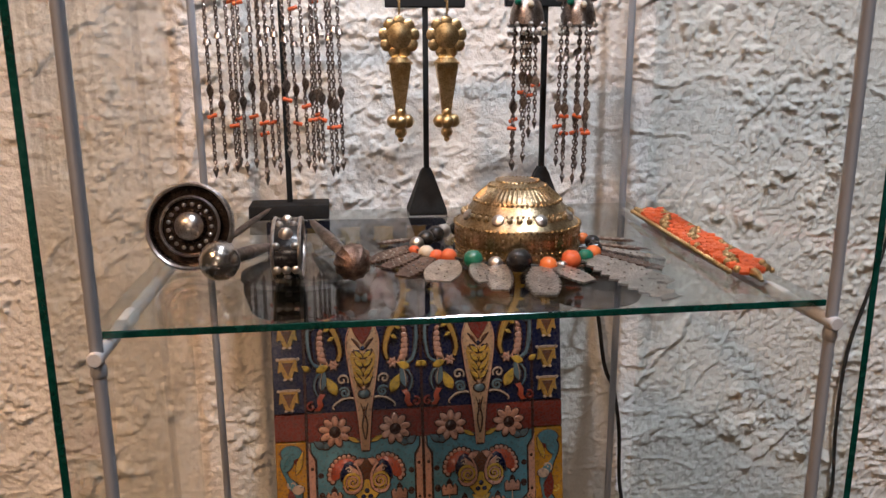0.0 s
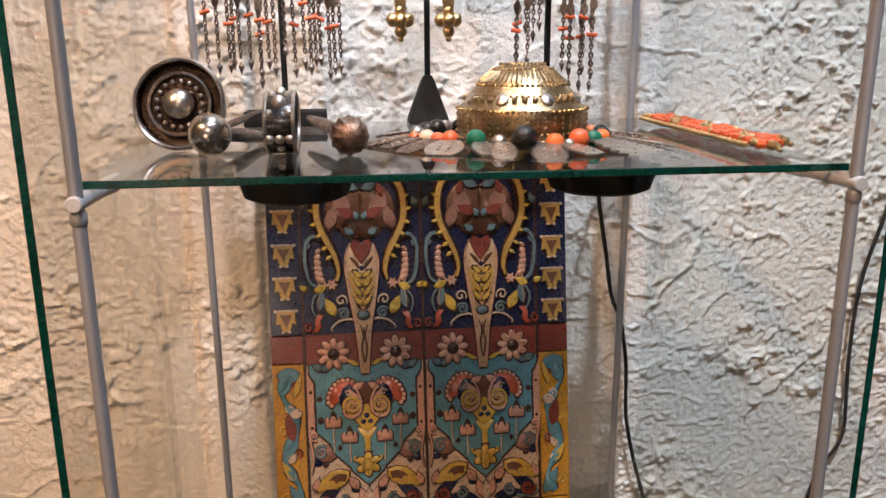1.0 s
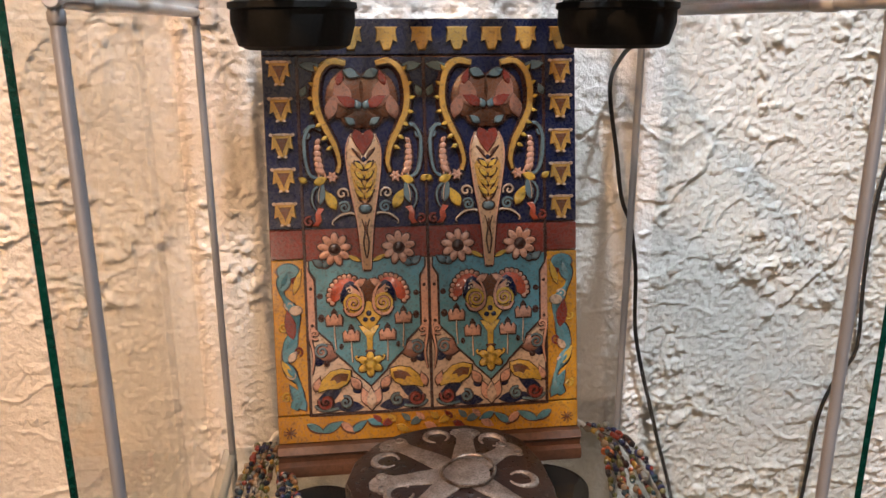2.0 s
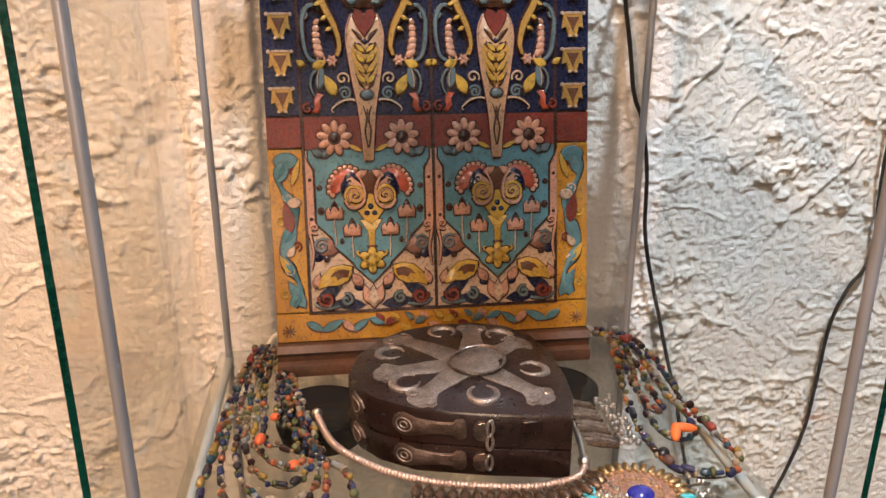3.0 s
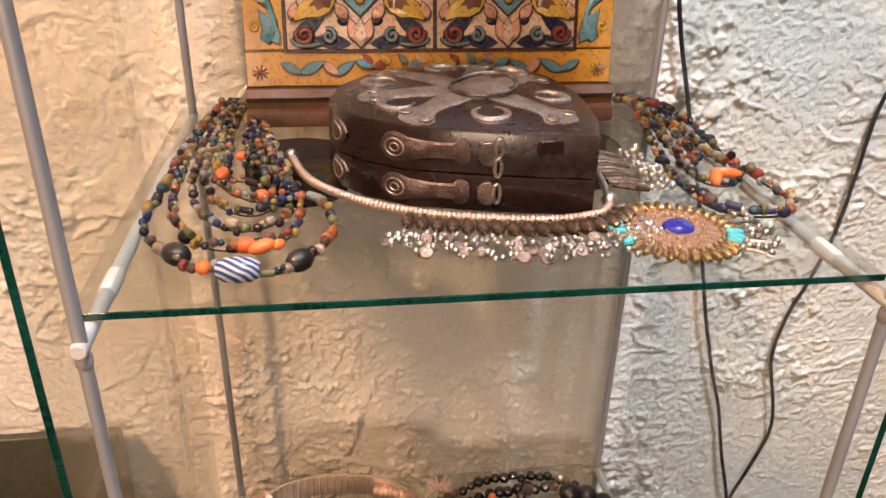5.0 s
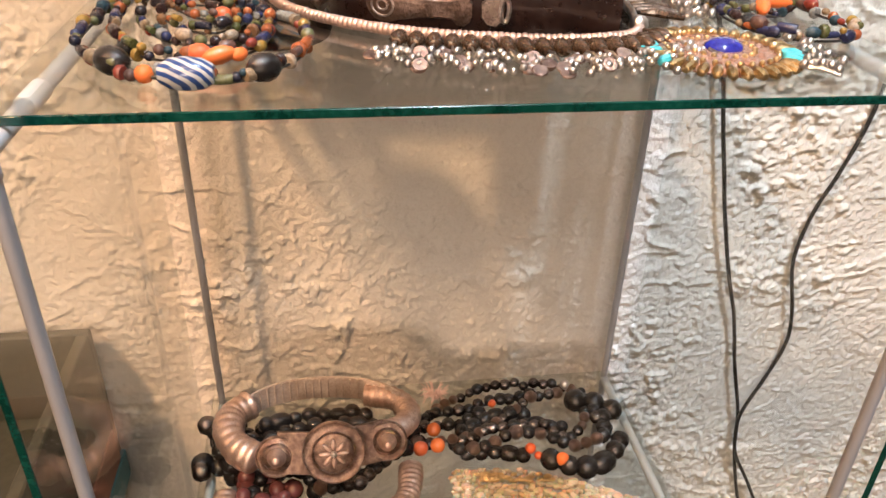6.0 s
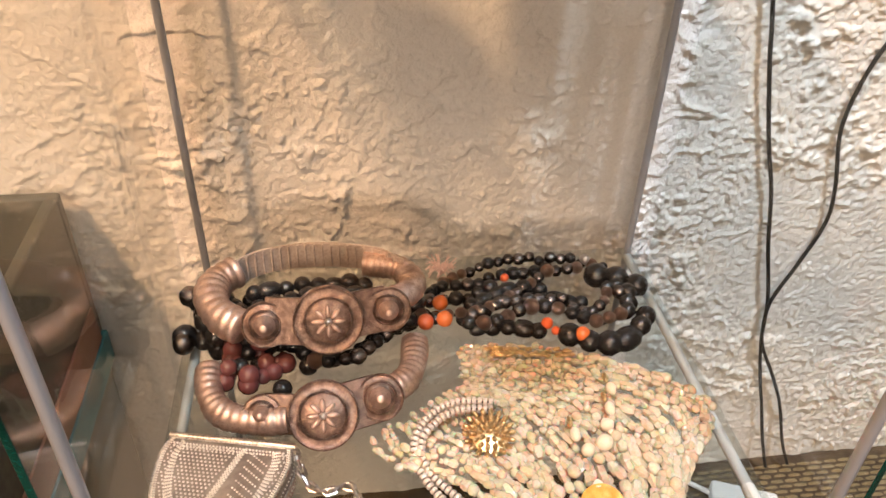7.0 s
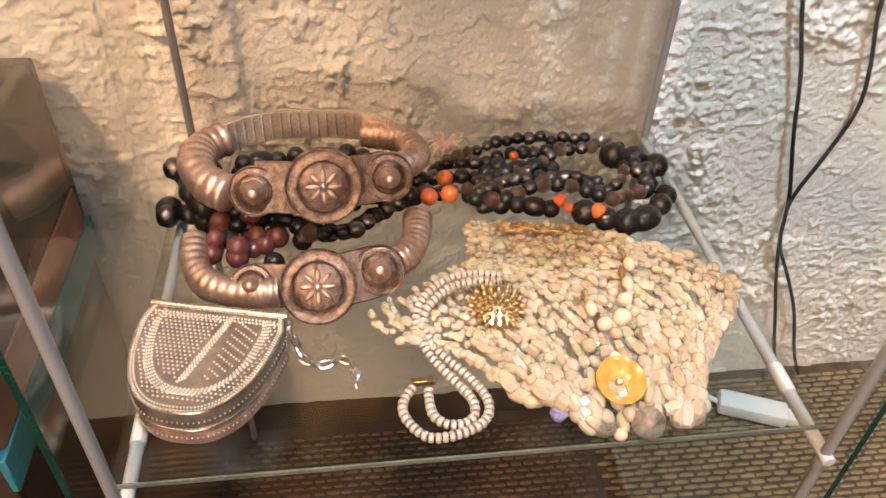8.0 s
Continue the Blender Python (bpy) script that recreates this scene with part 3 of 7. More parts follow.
    lines("body_vein", OUTLINE, [curve([(0.0016, 1.084 + 0.0085 * k), (0.0050, 1.0885 + 0.0085 * k), (0.0062 + 0.0008 * k, 1.094 + 0.0085 * k)], 0.0048) for k in range(5)] + [curve([(0.0004, 1.040), (0.0022, 1.052), (0.0008, 1.062), (0.0034, 1.072)], 0.0040)], 0.0006, True)
    flat("grey_knot", SLATE, [oval(0, up(1.0795), 0.0046, 0.0036)], 0.003, 0.0054)
    flat("red_heart", RED, [[(0, up(1.1215)), (0.0062, up(1.130)), (0.0092, up(1.137)), (0.0066, up(1.142)), (0.0022, up(1.141)), (0, up(1.138)), (-0.0022, up(1.141)), (-0.0066, up(1.142)), (-0.0092, up(1.137)), (-0.0062, up(1.130))]], 0.002, 0.0054)
    flat("dark_bud", NAVY, [oval(0, up(1.1185), 0.0018, 0.0022), oval(0.0042, up(1.1165), 0.0020, 0.0009, 0.4), oval(-0.0042, up(1.1165), 0.0020, 0.0009, -0.4)], 0.003, 0.0050, whole=True)
    flat("upper_lobe", BROWN, [oval(0.0130, up(1.170), 0.0150, 0.0200, 0.35), oval(0.004, up(1.152), 0.013, 0.009)], 0.0005, 0.0030, True)
    flat("salmon_lobe", DUSKY, [petal(0.012, up(1.158), 0.028, 0.0075, 1.30), petal(0.027, up(1.150), 0.022, 0.0052, 1.85)], 0.002, 0.0042, True)
    flat("grey_cap", SLATE, [petal(0.014, up(1.188), 0.014, 0.0038, 3.5), petal(0.006, up(1.146), 0.010, 0.0030, 0.6), petal(0.002, up(1.158), 0.008, 0.0030, 1.2)], 0.0025, 0.0050, True)
    flat("red_fold", RED, [petal(0.004, up(1.160), 0.018, 0.0045, 0.5), petal(0.019, up(1.176), 0.014, 0.0030, 1.9)], 0.0025, 0.0048, True)
    lines("gold_scroll", GOLD, [curve([(0.012, 1.193), (0.024, 1.1945), (0.033, 1.186), (0.0365, 1.171), (0.035, 1.156), (0.029, 1.142), (0.0225, 1.129), (0.0195, 1.116), (0.0215, 1.108)], 0.0022)], 0.0042, True)
    flat("scroll_leaf", YELLOW, [petal(x, up(z), 0.0062, 0.0017, a) for x, z, a in ((0.036, 1.176, 0.5), (0.0375, 1.166, 0.2), (0.036, 1.156, -0.2), (0.032, 1.147, -0.4), (0.028, 1.137, -0.5), (0.0245, 1.129, -0.5), (0.033, 1.187, 0.9))], 0.003, 0.0056, True)
    flat("curl_flower", PINK, [petal(0.0255, up(1.105), 0.005, 0.0016, k * math.tau / 6) for k in range(6)], 0.001, 0.0034, True, whole=True)
    flat("pink_feather", PINK, [oval(0.0350 + 0.0018 * math.sin(k * 0.5), up(1.110 + 0.0046 * k), 0.0046 - 0.0005 * k, 0.0029, 0.7, 10) for k in range(6)], 0.001, 0.0034, True, whole=True)
    lines("feather_curl", PINK, [spiral(0.0330, up(1.1065), 0.0036, 1.2, 0.8, -1, 16, 0.0020)], 0.0011, True)
    lines("slate_scroll", SLATE, [curve([(0.0335, 1.142), (0.041, 1.145), (0.0465, 1.136), (0.0465, 1.120), (0.0435, 1.108), (0.037, 1.104), (0.0335, 1.109)], 0.0018)], 0.0022, True)
    flat("corner_curl", SLATE, [petal(0.049, up(1.193), 0.022, 0.0036, 3.3), petal(0.048, up(1.168), 0.010, 0.0030, 2.0)], 0.001, 0.0026, True)
    flat("yellow_bud", YELLOW, [petal(0.0405, up(1.100), 0.012, 0.0036, 2.75), petal(0.046, up(1.101), 0.008, 0.0026, 0.6), petal(0.0235, up(1.079), 0.018, 0.0044, 1.10)], 0.001, 0.0034, True)
    lines("cream_curl", CREAM, [spiral(0.0180, up(1.0915), 0.0052, 1.3, 3.6, -1, 20, 0.0018), curve([(0.004, 1.073), (0.012, 1.076), (0.020, 1.0745), (0.027, 1.069), (0.025, 1.066)], 0.0018)], 0.0011, True)
    lines("blue_spiral", SLATE, [spiral(0.0165, up(1.0805), 0.0050, 1.6, 0.5, 1, 24, 0.0018)], 0.0013, True)
    flat("red_leaf", SCARLET, [[(x, up(z)) for x, z in ((0.0330, 1.0800), (0.0380, 1.0810), (0.0405, 1.0760), (0.0400, 1.0700), (0.0430, 1.0665), (0.0380, 1.0660), (0.0350, 1.0710), (0.0360, 1.0760))]], 0.001, 0.0034, True)
    flat("slate_leaf", SLATE, [petal(0.0365, up(1.083), 0.019, 0.0036, 1.75)], 0.001, 0.0030, True)
    lines("leaf_hook", SLATE, [curve([(0.0350, 1.099), (0.0400, 1.096), (0.0425, 1.088), (0.0400, 1.080), (0.0355, 1.078)], 0.0018), spiral(0.0455, up(1.138), 0.0034, 1.3, 1.0, 1, 16, 0.0018)], 0.0013, True)
    lines("leaf_rib", CREAM, [curve([(0.0370, 1.085), (0.0368, 1.092), (0.0352, 1.099)], 0.0032)], 0.0005, True)
    lines("red_hook", RED, [spiral(0.0455, up(1.0700), 0.0042, 1.2, 2.0, -1, 16, 0.0020)], 0.0013, True)
    bmesh.ops.recalc_face_normals(rims, faces=rims.faces[:])
    out.append(("painted_outline", OUTLINE, rims))
    return out


def tile_panel():
    p = thing("tile_panel", PANEL, "leaning painted relief tile panel with blue and ochre scrolls", "tile panel")
    body = part("backing_board", slab((0, 0, -0.014), (PW, PH, -0.003), 0.001), BROWN, p)
    part("moulding", lathe_bar([(0, 0), (0.010, 0.0), (0.0125, 0.004), (0.0125, 0.010), (0.008, 0.0125), (0.009, 0.017), (0.013, 0.020), (0.010, 0.0255), (0, 0.0265)], PW), MOULDING, p, "brown glazed foot moulding")
    # borders: pieces with their own edges
    part("border_tile", slab((0.0005, 0.027, -0.003), (PW - 0.0005, up(0.9115), 0.0008), 0.0006), OCHRE, p, "ochre border tile with blue curls")
    reliefs = tile_reliefs()
    first, meshes = True, []
    for mid in (0.0780, 0.1795):
        t = part("tile", slab((mid - 0.0503, up(0.9125), -0.003), (mid + 0.0503, up(1.1995), 0.0), 0.0006), BROWN, p, "large relief tile with a blue shield and tapered figure")
        if first:
            for n, m, b in reliefs:
                meshes.append((n, part(n, b, m, t, at=Matrix.Translation((mid, 0, 0)), angle=50).data))
            first = False
        else:
            for n, me in meshes:
                share(n, me, t, Matrix.Translation((mid, 0, 0)))
    for x0, x1 in ((0.0263, 0.0288), (0.1276, 0.1300), (PW - 0.0288, PW - 0.0263)):
        part("joint", slab((x0, up(0.9125), -0.001), (x1, up(1.1995), 0.0018), 0.0003), OUTLINE, p, "dark open joint between the tiles")
    part("joint", slab((0.0263, up(0.9105), -0.001), (PW - 0.0263, up(0.9128), 0.0018), 0.0003), OUTLINE, p)
    # side columns
    gold_mask = bmesh.new()
    for o in ([(-0.0078, 0.006), (-0.0092, 0.0085), (0.0092, 0.0085), (0.0078, 0.006), (0.0082, 0.001), (0.0088, -0.0035), (0.0055, -0.0022), (0.0042, -0.0065), (0.0028, -0.0100), (-0.0028, -0.0100), (-0.0042, -0.0065), (-0.0055, -0.0022), (-0.0088, -0.0035), (-0.0082, 0.001)],):
        plate(gold_mask, o, 0, 0.0024, 0.0009)
    bmesh.ops.recalc_face_normals(gold_mask, faces=gold_mask.faces[:])
    crest = bmesh.new()
    for x, y, a, b2 in ((0, 0.0084, 0.0075, 0.0010), (-0.0085, 0.0080, 0.0017, 0.0015), (0.0085, 0.0080, 0.0017, 0.0015), (-0.0026, -0.0094, 0.0016, 0.0012), (0.0026, -0.0094, 0.0016, 0.0012)):
        plate(crest, oval(x, y, a, b2, 0, 10), 0.001, 0.0030, 0.0004)
    bmesh.ops.recalc_face_normals(crest, faces=crest.faces[:])
    crest_me = None
    dark_v = bmesh.new()
    plate(dark_v, [(-0.0052, 0.0052), (0.0052, 0.0052), (0.0030, 0.0010), (0.0012, -0.003), (0, -0.007), (-0.0012, -0.003), (-0.0030, 0.0010)], 0.002, 0.0031, 0.0003)
    bmesh.ops.recalc_face_normals(dark_v, faces=dark_v.faces[:])
    mask_me = dark_me = None
    for x0, x1, way in ((0.0005, 0.0270, 1), (PW - 0.0270, PW - 0.0005, -1)):
        cx = (x0 + x1) / 2
        part("border_tile", slab((x0, up(1.0645), -0.003), (x1, up(1.1995), 0.0008), 0.0006), NAVY, p, "navy border tile with gold masks")
        part("border_tile", slab((x0, up(1.0405), -0.003), (x1, up(1.0635), 0.0006), 0.0006), RED, p, "brick red border tile")
        low = part("border_tile", slab((x0, up(0.9125), -0.003), (x1, up(1.0395), 0.0008), 0.0006), OCHRE, p, "ochre border tile with blue and red leaves")
        for z in (1.187, 1.159, 1.131, 1.104, 1.077):
            at = Matrix.Translation((cx, up(z), 0.0008))
            if mask_me is None:
                mask_me = part("gold_mask", gold_mask, GOLD, p, at=at).data
                dark_me = part("mask_mark", dark_v, BROWN, p, at=at).data
                crest_me = part("mask_crest", crest, CREAM, p, at=at).data
            else:
                share("gold_mask", mask_me, p, at)
                share("mask_mark", dark_me, p, at)
                share("mask_crest", crest_me, p, at)
        for nm, m, outl, h in (("blue_leaf", BLUE, [petal(cx - way * 0.006, up(1.014), 0.022, 0.0050, 1.57 - way * 0.30), petal(cx - way * 0.006, up(0.955), 0.034, 0.0055, 1.57 - way * 0.35), petal(cx + way * 0.010, up(0.916), 0.026, 0.0048, 1.57 + way * 0.5), oval(cx, up(1.031), 0.0090, 0.0065)], 0.0020),
                               ("yellow_sprig", YELLOW, [petal(cx + way * 0.004, up(1.012), 0.022, 0.0026, 1.57 - way * 0.3), petal(cx, up(0.944), 0.018, 0.0030, 1.57 + way * 0.5)], 0.0026),
                               ("red_sprig", RED, [petal(cx + way * 0.002, up(0.975), 0.026, 0.0046, 1.57 + way * 0.15)], 0.0028),
                               ("pale_bud", CREAM, [oval(cx + way * 0.005, up(0.999), 0.0052, 0.0042), petal(cx - way * 0.002, up(0.957), 0.011, 0.0032, 1.57 - way * 0.6)], 0.0032)):
            for o in outl:
                bm = plate(bmesh.new(), o, 0.0004, h, 0.0006)
                bmesh.ops.recalc_face_normals(bm, faces=bm.faces[:])
                part(nm, bm, m, low)
                n = len(o)
                ox, oy = sum(q[0] for q in o) / n, sum(q[1] for q in o) / n
                bm = plate(bmesh.new(), [(ox + (x - ox) * 1.14, oy + (y - oy) * 1.08 - 0.0003) for x, y in o], 0.0002, 0.0012)
                bmesh.ops.recalc_face_normals(bm, faces=bm.faces[:])
                part("painted_outline", bm, BROWN, low)
        wave = [(cx + way * 0.0062 * math.sin(k * 1.05), up(0.918 + 0.0095 * k), 0.0012) for k in range(13)]
        pts = [tuple(v) for v in smooth_path(wave, 0.002)]
        part("blue_scroll", tube(bmesh.new(), [(x, y, 0.0006) for x, y, w in pts], [0.0036 + 0.0016 * math.sin(0.45 * i) for i in range(len(pts))], 8), BLUE, low, "broad winding blue scroll", at=Matrix.Diagonal((1, 1, 0.5, 1)))
        part("painted_outline", tube(bmesh.new(), [(x + 0.0003, y - 0.0004, 0.0) for x, y, w in pts], [0.0046 + 0.0016 * math.sin(0.45 * i) for i in range(len(pts))], 8), OUTLINE, low, at=Matrix.Diagonal((1, 1, 0.36, 1)))
        for k in range(1, 12, 2):
            x, y, w = wave[k]
            part("scroll_curl", tube(bmesh.new(), spiral(2 * cx - x, y, 0.0042, 1.2, k, way, 16, 0.0014), 0.0010, 5), (CREAM, YELLOW, RED)[k % 3], low)
    part("top_row", slab((0.0005, up(1.2005), -0.003), (PW - 0.0005, PH, 0.0008), 0.0006), NAVY, p, "navy top row with gold masks")
    for k in range(9):
        at = Matrix.Translation((0.014 + k * 0.0285, up(1.2135), 0.0008))
        share("gold_mask", mask_me, p, at)
    # curls on the foot border
    for cx, way in ((0.040, 1), (PW - 0.040, -1)):
        for dx, y, ln, w, a in ((-0.016, 0.043, 0.017, 0.0030, -0.5), (-0.004, 0.035, 0.020, 0.0034, 0.45), (0.012, 0.043, 0.015, 0.0030, -0.7), (0.020, 0.034, 0.017, 0.0030, 0.6), (0.034, 0.044, 0.014, 0.0028, -0.4)):
            turn = a if way > 0 else math.pi - a
            o = petal(cx + way * dx, y, ln, w, turn)
            part("blue_curl", plate(bmesh.new(), o, 0.0008, 0.0024, 0.0006), BLUE if dx != 0.012 else PINK, p)
            part("painted_outline", plate(bmesh.new(), [(x, yy - 0.0006) for x, yy in petal(cx + way * (dx - 0.0007), y, ln + 0.0016, w + 0.0009, turn)], 0.0003, 0.0013), BROWN, p)
        bm = bmesh.new()
        for k in range(9):
            a = k * 0.7
            tube(bm, [(cx - way * 0.030, 0.036, 0.0012), (cx - way * 0.030 + 0.0055 * math.cos(a), 0.036 + 0.0050 * math.sin(a), 0.0012)], 0.0005, 5)
        part("painted_tuft", bm, BROWN, p)
    for k, m in enumerate((RED, YELLOW, SLATE, PINK, YELLOW, RED, SLATE, PINK)):
        x = 0.086 + k * 0.012
        bm = bmesh.new()
        plate(bm, petal(x, 0.038, 0.013, 0.0032, 0.5 * (-1) ** k), 0.0005, 0.0024, 0.0006)
        plate(bm, petal(x, 0.041, 0.010, 0.0026, 2.4), 0.0005, 0.0024, 0.0006)
        bmesh.ops.recalc_face_normals(bm, faces=bm.faces[:])
        part("border_leaf", bm, m, p)


def lathe_bar(profile, length):
    """A straight moulding: (out, up) pairs drawn along x."""
    bm = bmesh.new()
    a = [bm.verts.new((0, v, w - 0.003)) for w, v in profile]
    b = [bm.verts.new((length, v, w - 0.003)) for w, v in profile]
    n = len(profile)
    for i in range(n):
        j = (i + 1) % n
        bm.faces.new((a[i], a[j], b[j], b[i]))
    bm.faces.new(a[::-1])
    bm.faces.new(b)
    bmesh.ops.recalc_face_normals(bm, faces=bm.faces[:])
    return bm


tile_panel()

# ---- jewellery materials and bead shapes ----
SILVER = surface("worn_silver", (0.56, 0.52, 0.49), (0.82, 0.78, 0.74), 0.32, 1.0, 120, 900, 0.25, (0.13, 0.10, 0.085), 0.7, depth=0.0003)
OLD_SILVER = surface("tarnished_silver", (0.18, 0.14, 0.12), (0.40, 0.34, 0.30), 0.36, 1.0, 120, 900, 0.3, (0.05, 0.035, 0.03), 0.7, depth=0.0004)
ROSE_SILVER = surface("rosy_silver", (0.52, 0.37, 0.305), (0.74, 0.57, 0.48), 0.45, 0.82, 120, 700, 0.25, (0.40, 0.26, 0.20), 0.5, depth=0.0003)
PLAQUE = surface("engraved_silver", (0.16, 0.105, 0.082), (0.36, 0.255, 0.205), 0.38, 1.0, 220, 900, 1.0, (0.14, 0.09, 0.07), 0.6, depth=0.0006)
GILT = surface("gilt_metal", (0.54, 0.36, 0.16), (0.82, 0.63, 0.35), 0.33, 1.0, 120, 800, 0.3, (0.22, 0.12, 0.04), 0.6, depth=0.0004)
BRASS = surface("worn_brass", (0.38, 0.28, 0.15), (0.66, 0.53, 0.34), 0.33, 1.0, 90, 700, 0.45, (0.10, 0.06, 0.025), 0.75, depth=0.0006)
# Darker version of the lid's silver sheet, for the box's side plates.
SIDE_SHEET = surface("dark_silver_sheet", (0.085, 0.058, 0.046), (0.17, 0.125, 0.105), 0.40, 0.7, 90, 700, 0.6, (0.04, 0.025, 0.02), 0.6, depth=0.0008)
LEATHER = surface("dark_brown_leather", (0.010, 0.0048, 0.0042), (0.021, 0.010, 0.008), 0.30, 0, 40, 260, 0.3, (0.030, 0.014, 0.010), 0.3, coat=0.3, depth=0.0008)
APPLIQUE = surface("dull_silver_sheet", (0.24, 0.20, 0.18), (0.42, 0.37, 0.34), 0.42, 0.75, 90, 700, 0.6, (0.07, 0.045, 0.035), 0.6, depth=0.0008)
CORAL = surface("coral", (0.60, 0.10, 0.03), (0.78, 0.17, 0.05), 0.3, 0, 200, 900, 0.2, (0.40, 0.05, 0.02), 0.4, coat=0.4)
ORANGE = surface("orange_glass", (0.70, 0.155, 0.035), (0.80, 0.225, 0.06), 0.25, 0, 200, 900, 0.15, (0.5, 0.10, 0.02), 0.3, coat=0.5)
GREEN_STONE = surface("green_stone", (0.008, 0.10, 0.06), (0.02, 0.19, 0.11), 0.18, 0, 150, 900, 0.1, (0.005, 0.05, 0.03), 0.4, coat=0.6)
BLACK_BEAD = surface("black_bead", (0.006, 0.006, 0.0065), (0.014, 0.0135, 0.0135), 0.24, 0, 150, 900, 0.2, (0.06, 0.05, 0.05), 0.3, coat=0.4)
CREAM_BEAD = surface("cream_bead", (0.60, 0.50, 0.36), (0.72, 0.63, 0.48), 0.35, 0, 150, 900, 0.2, (0.4, 0.3, 0.2), 0.3, coat=0.3)
COTTON = surface("white_cotton", (0.70, 0.67, 0.62), (0.80, 0.78, 0.74), 0.85, 0, 200, 1500, 0.6, (0.5, 0.47, 0.42), 0.4)
LAPIS = surface("blue_lapis", (0.012, 0.016, 0.22), (0.03, 0.035, 0.36), 0.18, 0, 300, 1500, 0.1, (0.01, 0.01, 0.1), 0.3, coat=0.6)
TURQUOISE = surface("turquoise", (0.05, 0.38, 0.46), (0.10, 0.50, 0.56), 0.3, 0, 300, 1500, 0.15, (0.03, 0.2, 0.22), 0.3, coat=0.3)
ROSE_GLASS = surface("rose_paste", (0.24, 0.125, 0.085), (0.46, 0.29, 0.20), 0.25, 0.3, 400, 1800, 0.5, (0.3, 0.12, 0.08), 0.5, coat=0.5, depth=0.0006)
OLIVE_GLASS = surface("olive_glass", (0.045, 0.032, 0.022), (0.11, 0.075, 0.045), 0.28, 0.5, 200, 900, 0.2, (0.2, 0.08, 0.04), 0.4, coat=0.5)
STRIPED = surface("blue_striped_bead", (0.05, 0.14, 0.45), (0.70, 0.75, 0.78), 0.25, 0, 90, 900, 0.1, coat=0.5)
TRADE = many_colours("mixed_trade_beads", [(0.025, 0.03, 0.085), (0.24, 0.05, 0.035), (0.09, 0.10, 0.035), (0.34, 0.22, 0.05), (0.02, 0.022, 0.04), (0.36, 0.11, 0.04), (0.14, 0.15, 0.07), (0.035, 0.045, 0.12),
                                           (0.035, 0.02, 0.02), (0.24, 0.26, 0.26), (0.20, 0.11, 0.055), (0.03, 0.065, 0.09), (0.38, 0.31, 0.23), (0.03, 0.025, 0.03), (0.26, 0.20, 0.13), (0.12, 0.07, 0.06)])


def bead_mesh(name, material, profile, sides=10):
    bm = lathe(bmesh.new(), profile, sides)
    me = bpy.data.meshes.new(name)
    bm.to_mesh(me)
    bm.free()
    me.polygons.foreach_set("use_smooth", [True] * len(me.polygons))
    me.set_sharp_from_angle(angle=radians(40))
    me.materials.append(material)
    return me


ROUND = [(0, -1), (0.5, -0.87), (0.87, -0.5), (1, 0), (0.87, 0.5), (0.5, 0.87), (0, 1)]
BARREL = [(0, -1.2), (0.55, -1.15), (0.9, -0.7), (1, 0), (0.9, 0.7), (0.55, 1.15), (0, 1.2)]
DISC = [(0.0, -0.5), (0.8, -0.5), (1, -0.25), (1, 0.25), (0.8, 0.5), (0, 0.5)]
TUBE_BEAD = [(0, -1.6), (0.75, -1.55), (0.85, -1.3), (0.85, 1.3), (0.75, 1.55), (0, 1.6)]
TRADE_SHAPES = [bead_mesh("trade_bead", TRADE, p) for p in (ROUND, DISC, BARREL, TUBE_BEAD, ROUND)]


def along(d):
    return d.to_track_quat("Z", "Y").to_matrix().to_4x4()


def strand(parent, path, meshes, radius, rng, spacing=2.0, vary=0.15, lift=None, name="bead", closed=False, thread=None, stray=0.0):
    """Beads threaded along a path; lift raises each a little at random."""
    pts = smooth_path(path, radius * spacing, closed)
    for a, b in zip(pts, pts[1:]):
        r = radius * rng.uniform(1 - vary, 1 + vary)
        z = rng.uniform(0, lift) if lift else 0.0
        d = (b - a).normalized()
        share(name, rng.choice(meshes), parent, Matrix.Translation((a + b) / 2 + Vector((rng.uniform(-stray, stray), rng.uniform(-stray, stray), z))) @ along(d) @ Matrix.Rotation(rng.uniform(0, 6.28), 4, "Z") @ Matrix.Diagonal((r, r, r, 1)))
    if thread:
        part("thread", tube(bmesh.new(), pts, radius * 0.25, 5, closed), thread, parent)
    return pts


def one_bead(parent, me, place, r, direction=(0, 0, 1), stretch=1.0, label="", name="bead"):
    return share(name, me, parent, Matrix.Translation(place) @ along(Vector(direction).normalized()) @ Matrix.Diagonal((r, r, r * stretch, 1)), label)


# ---- things on the middle shelf ----
S2 = 0.862


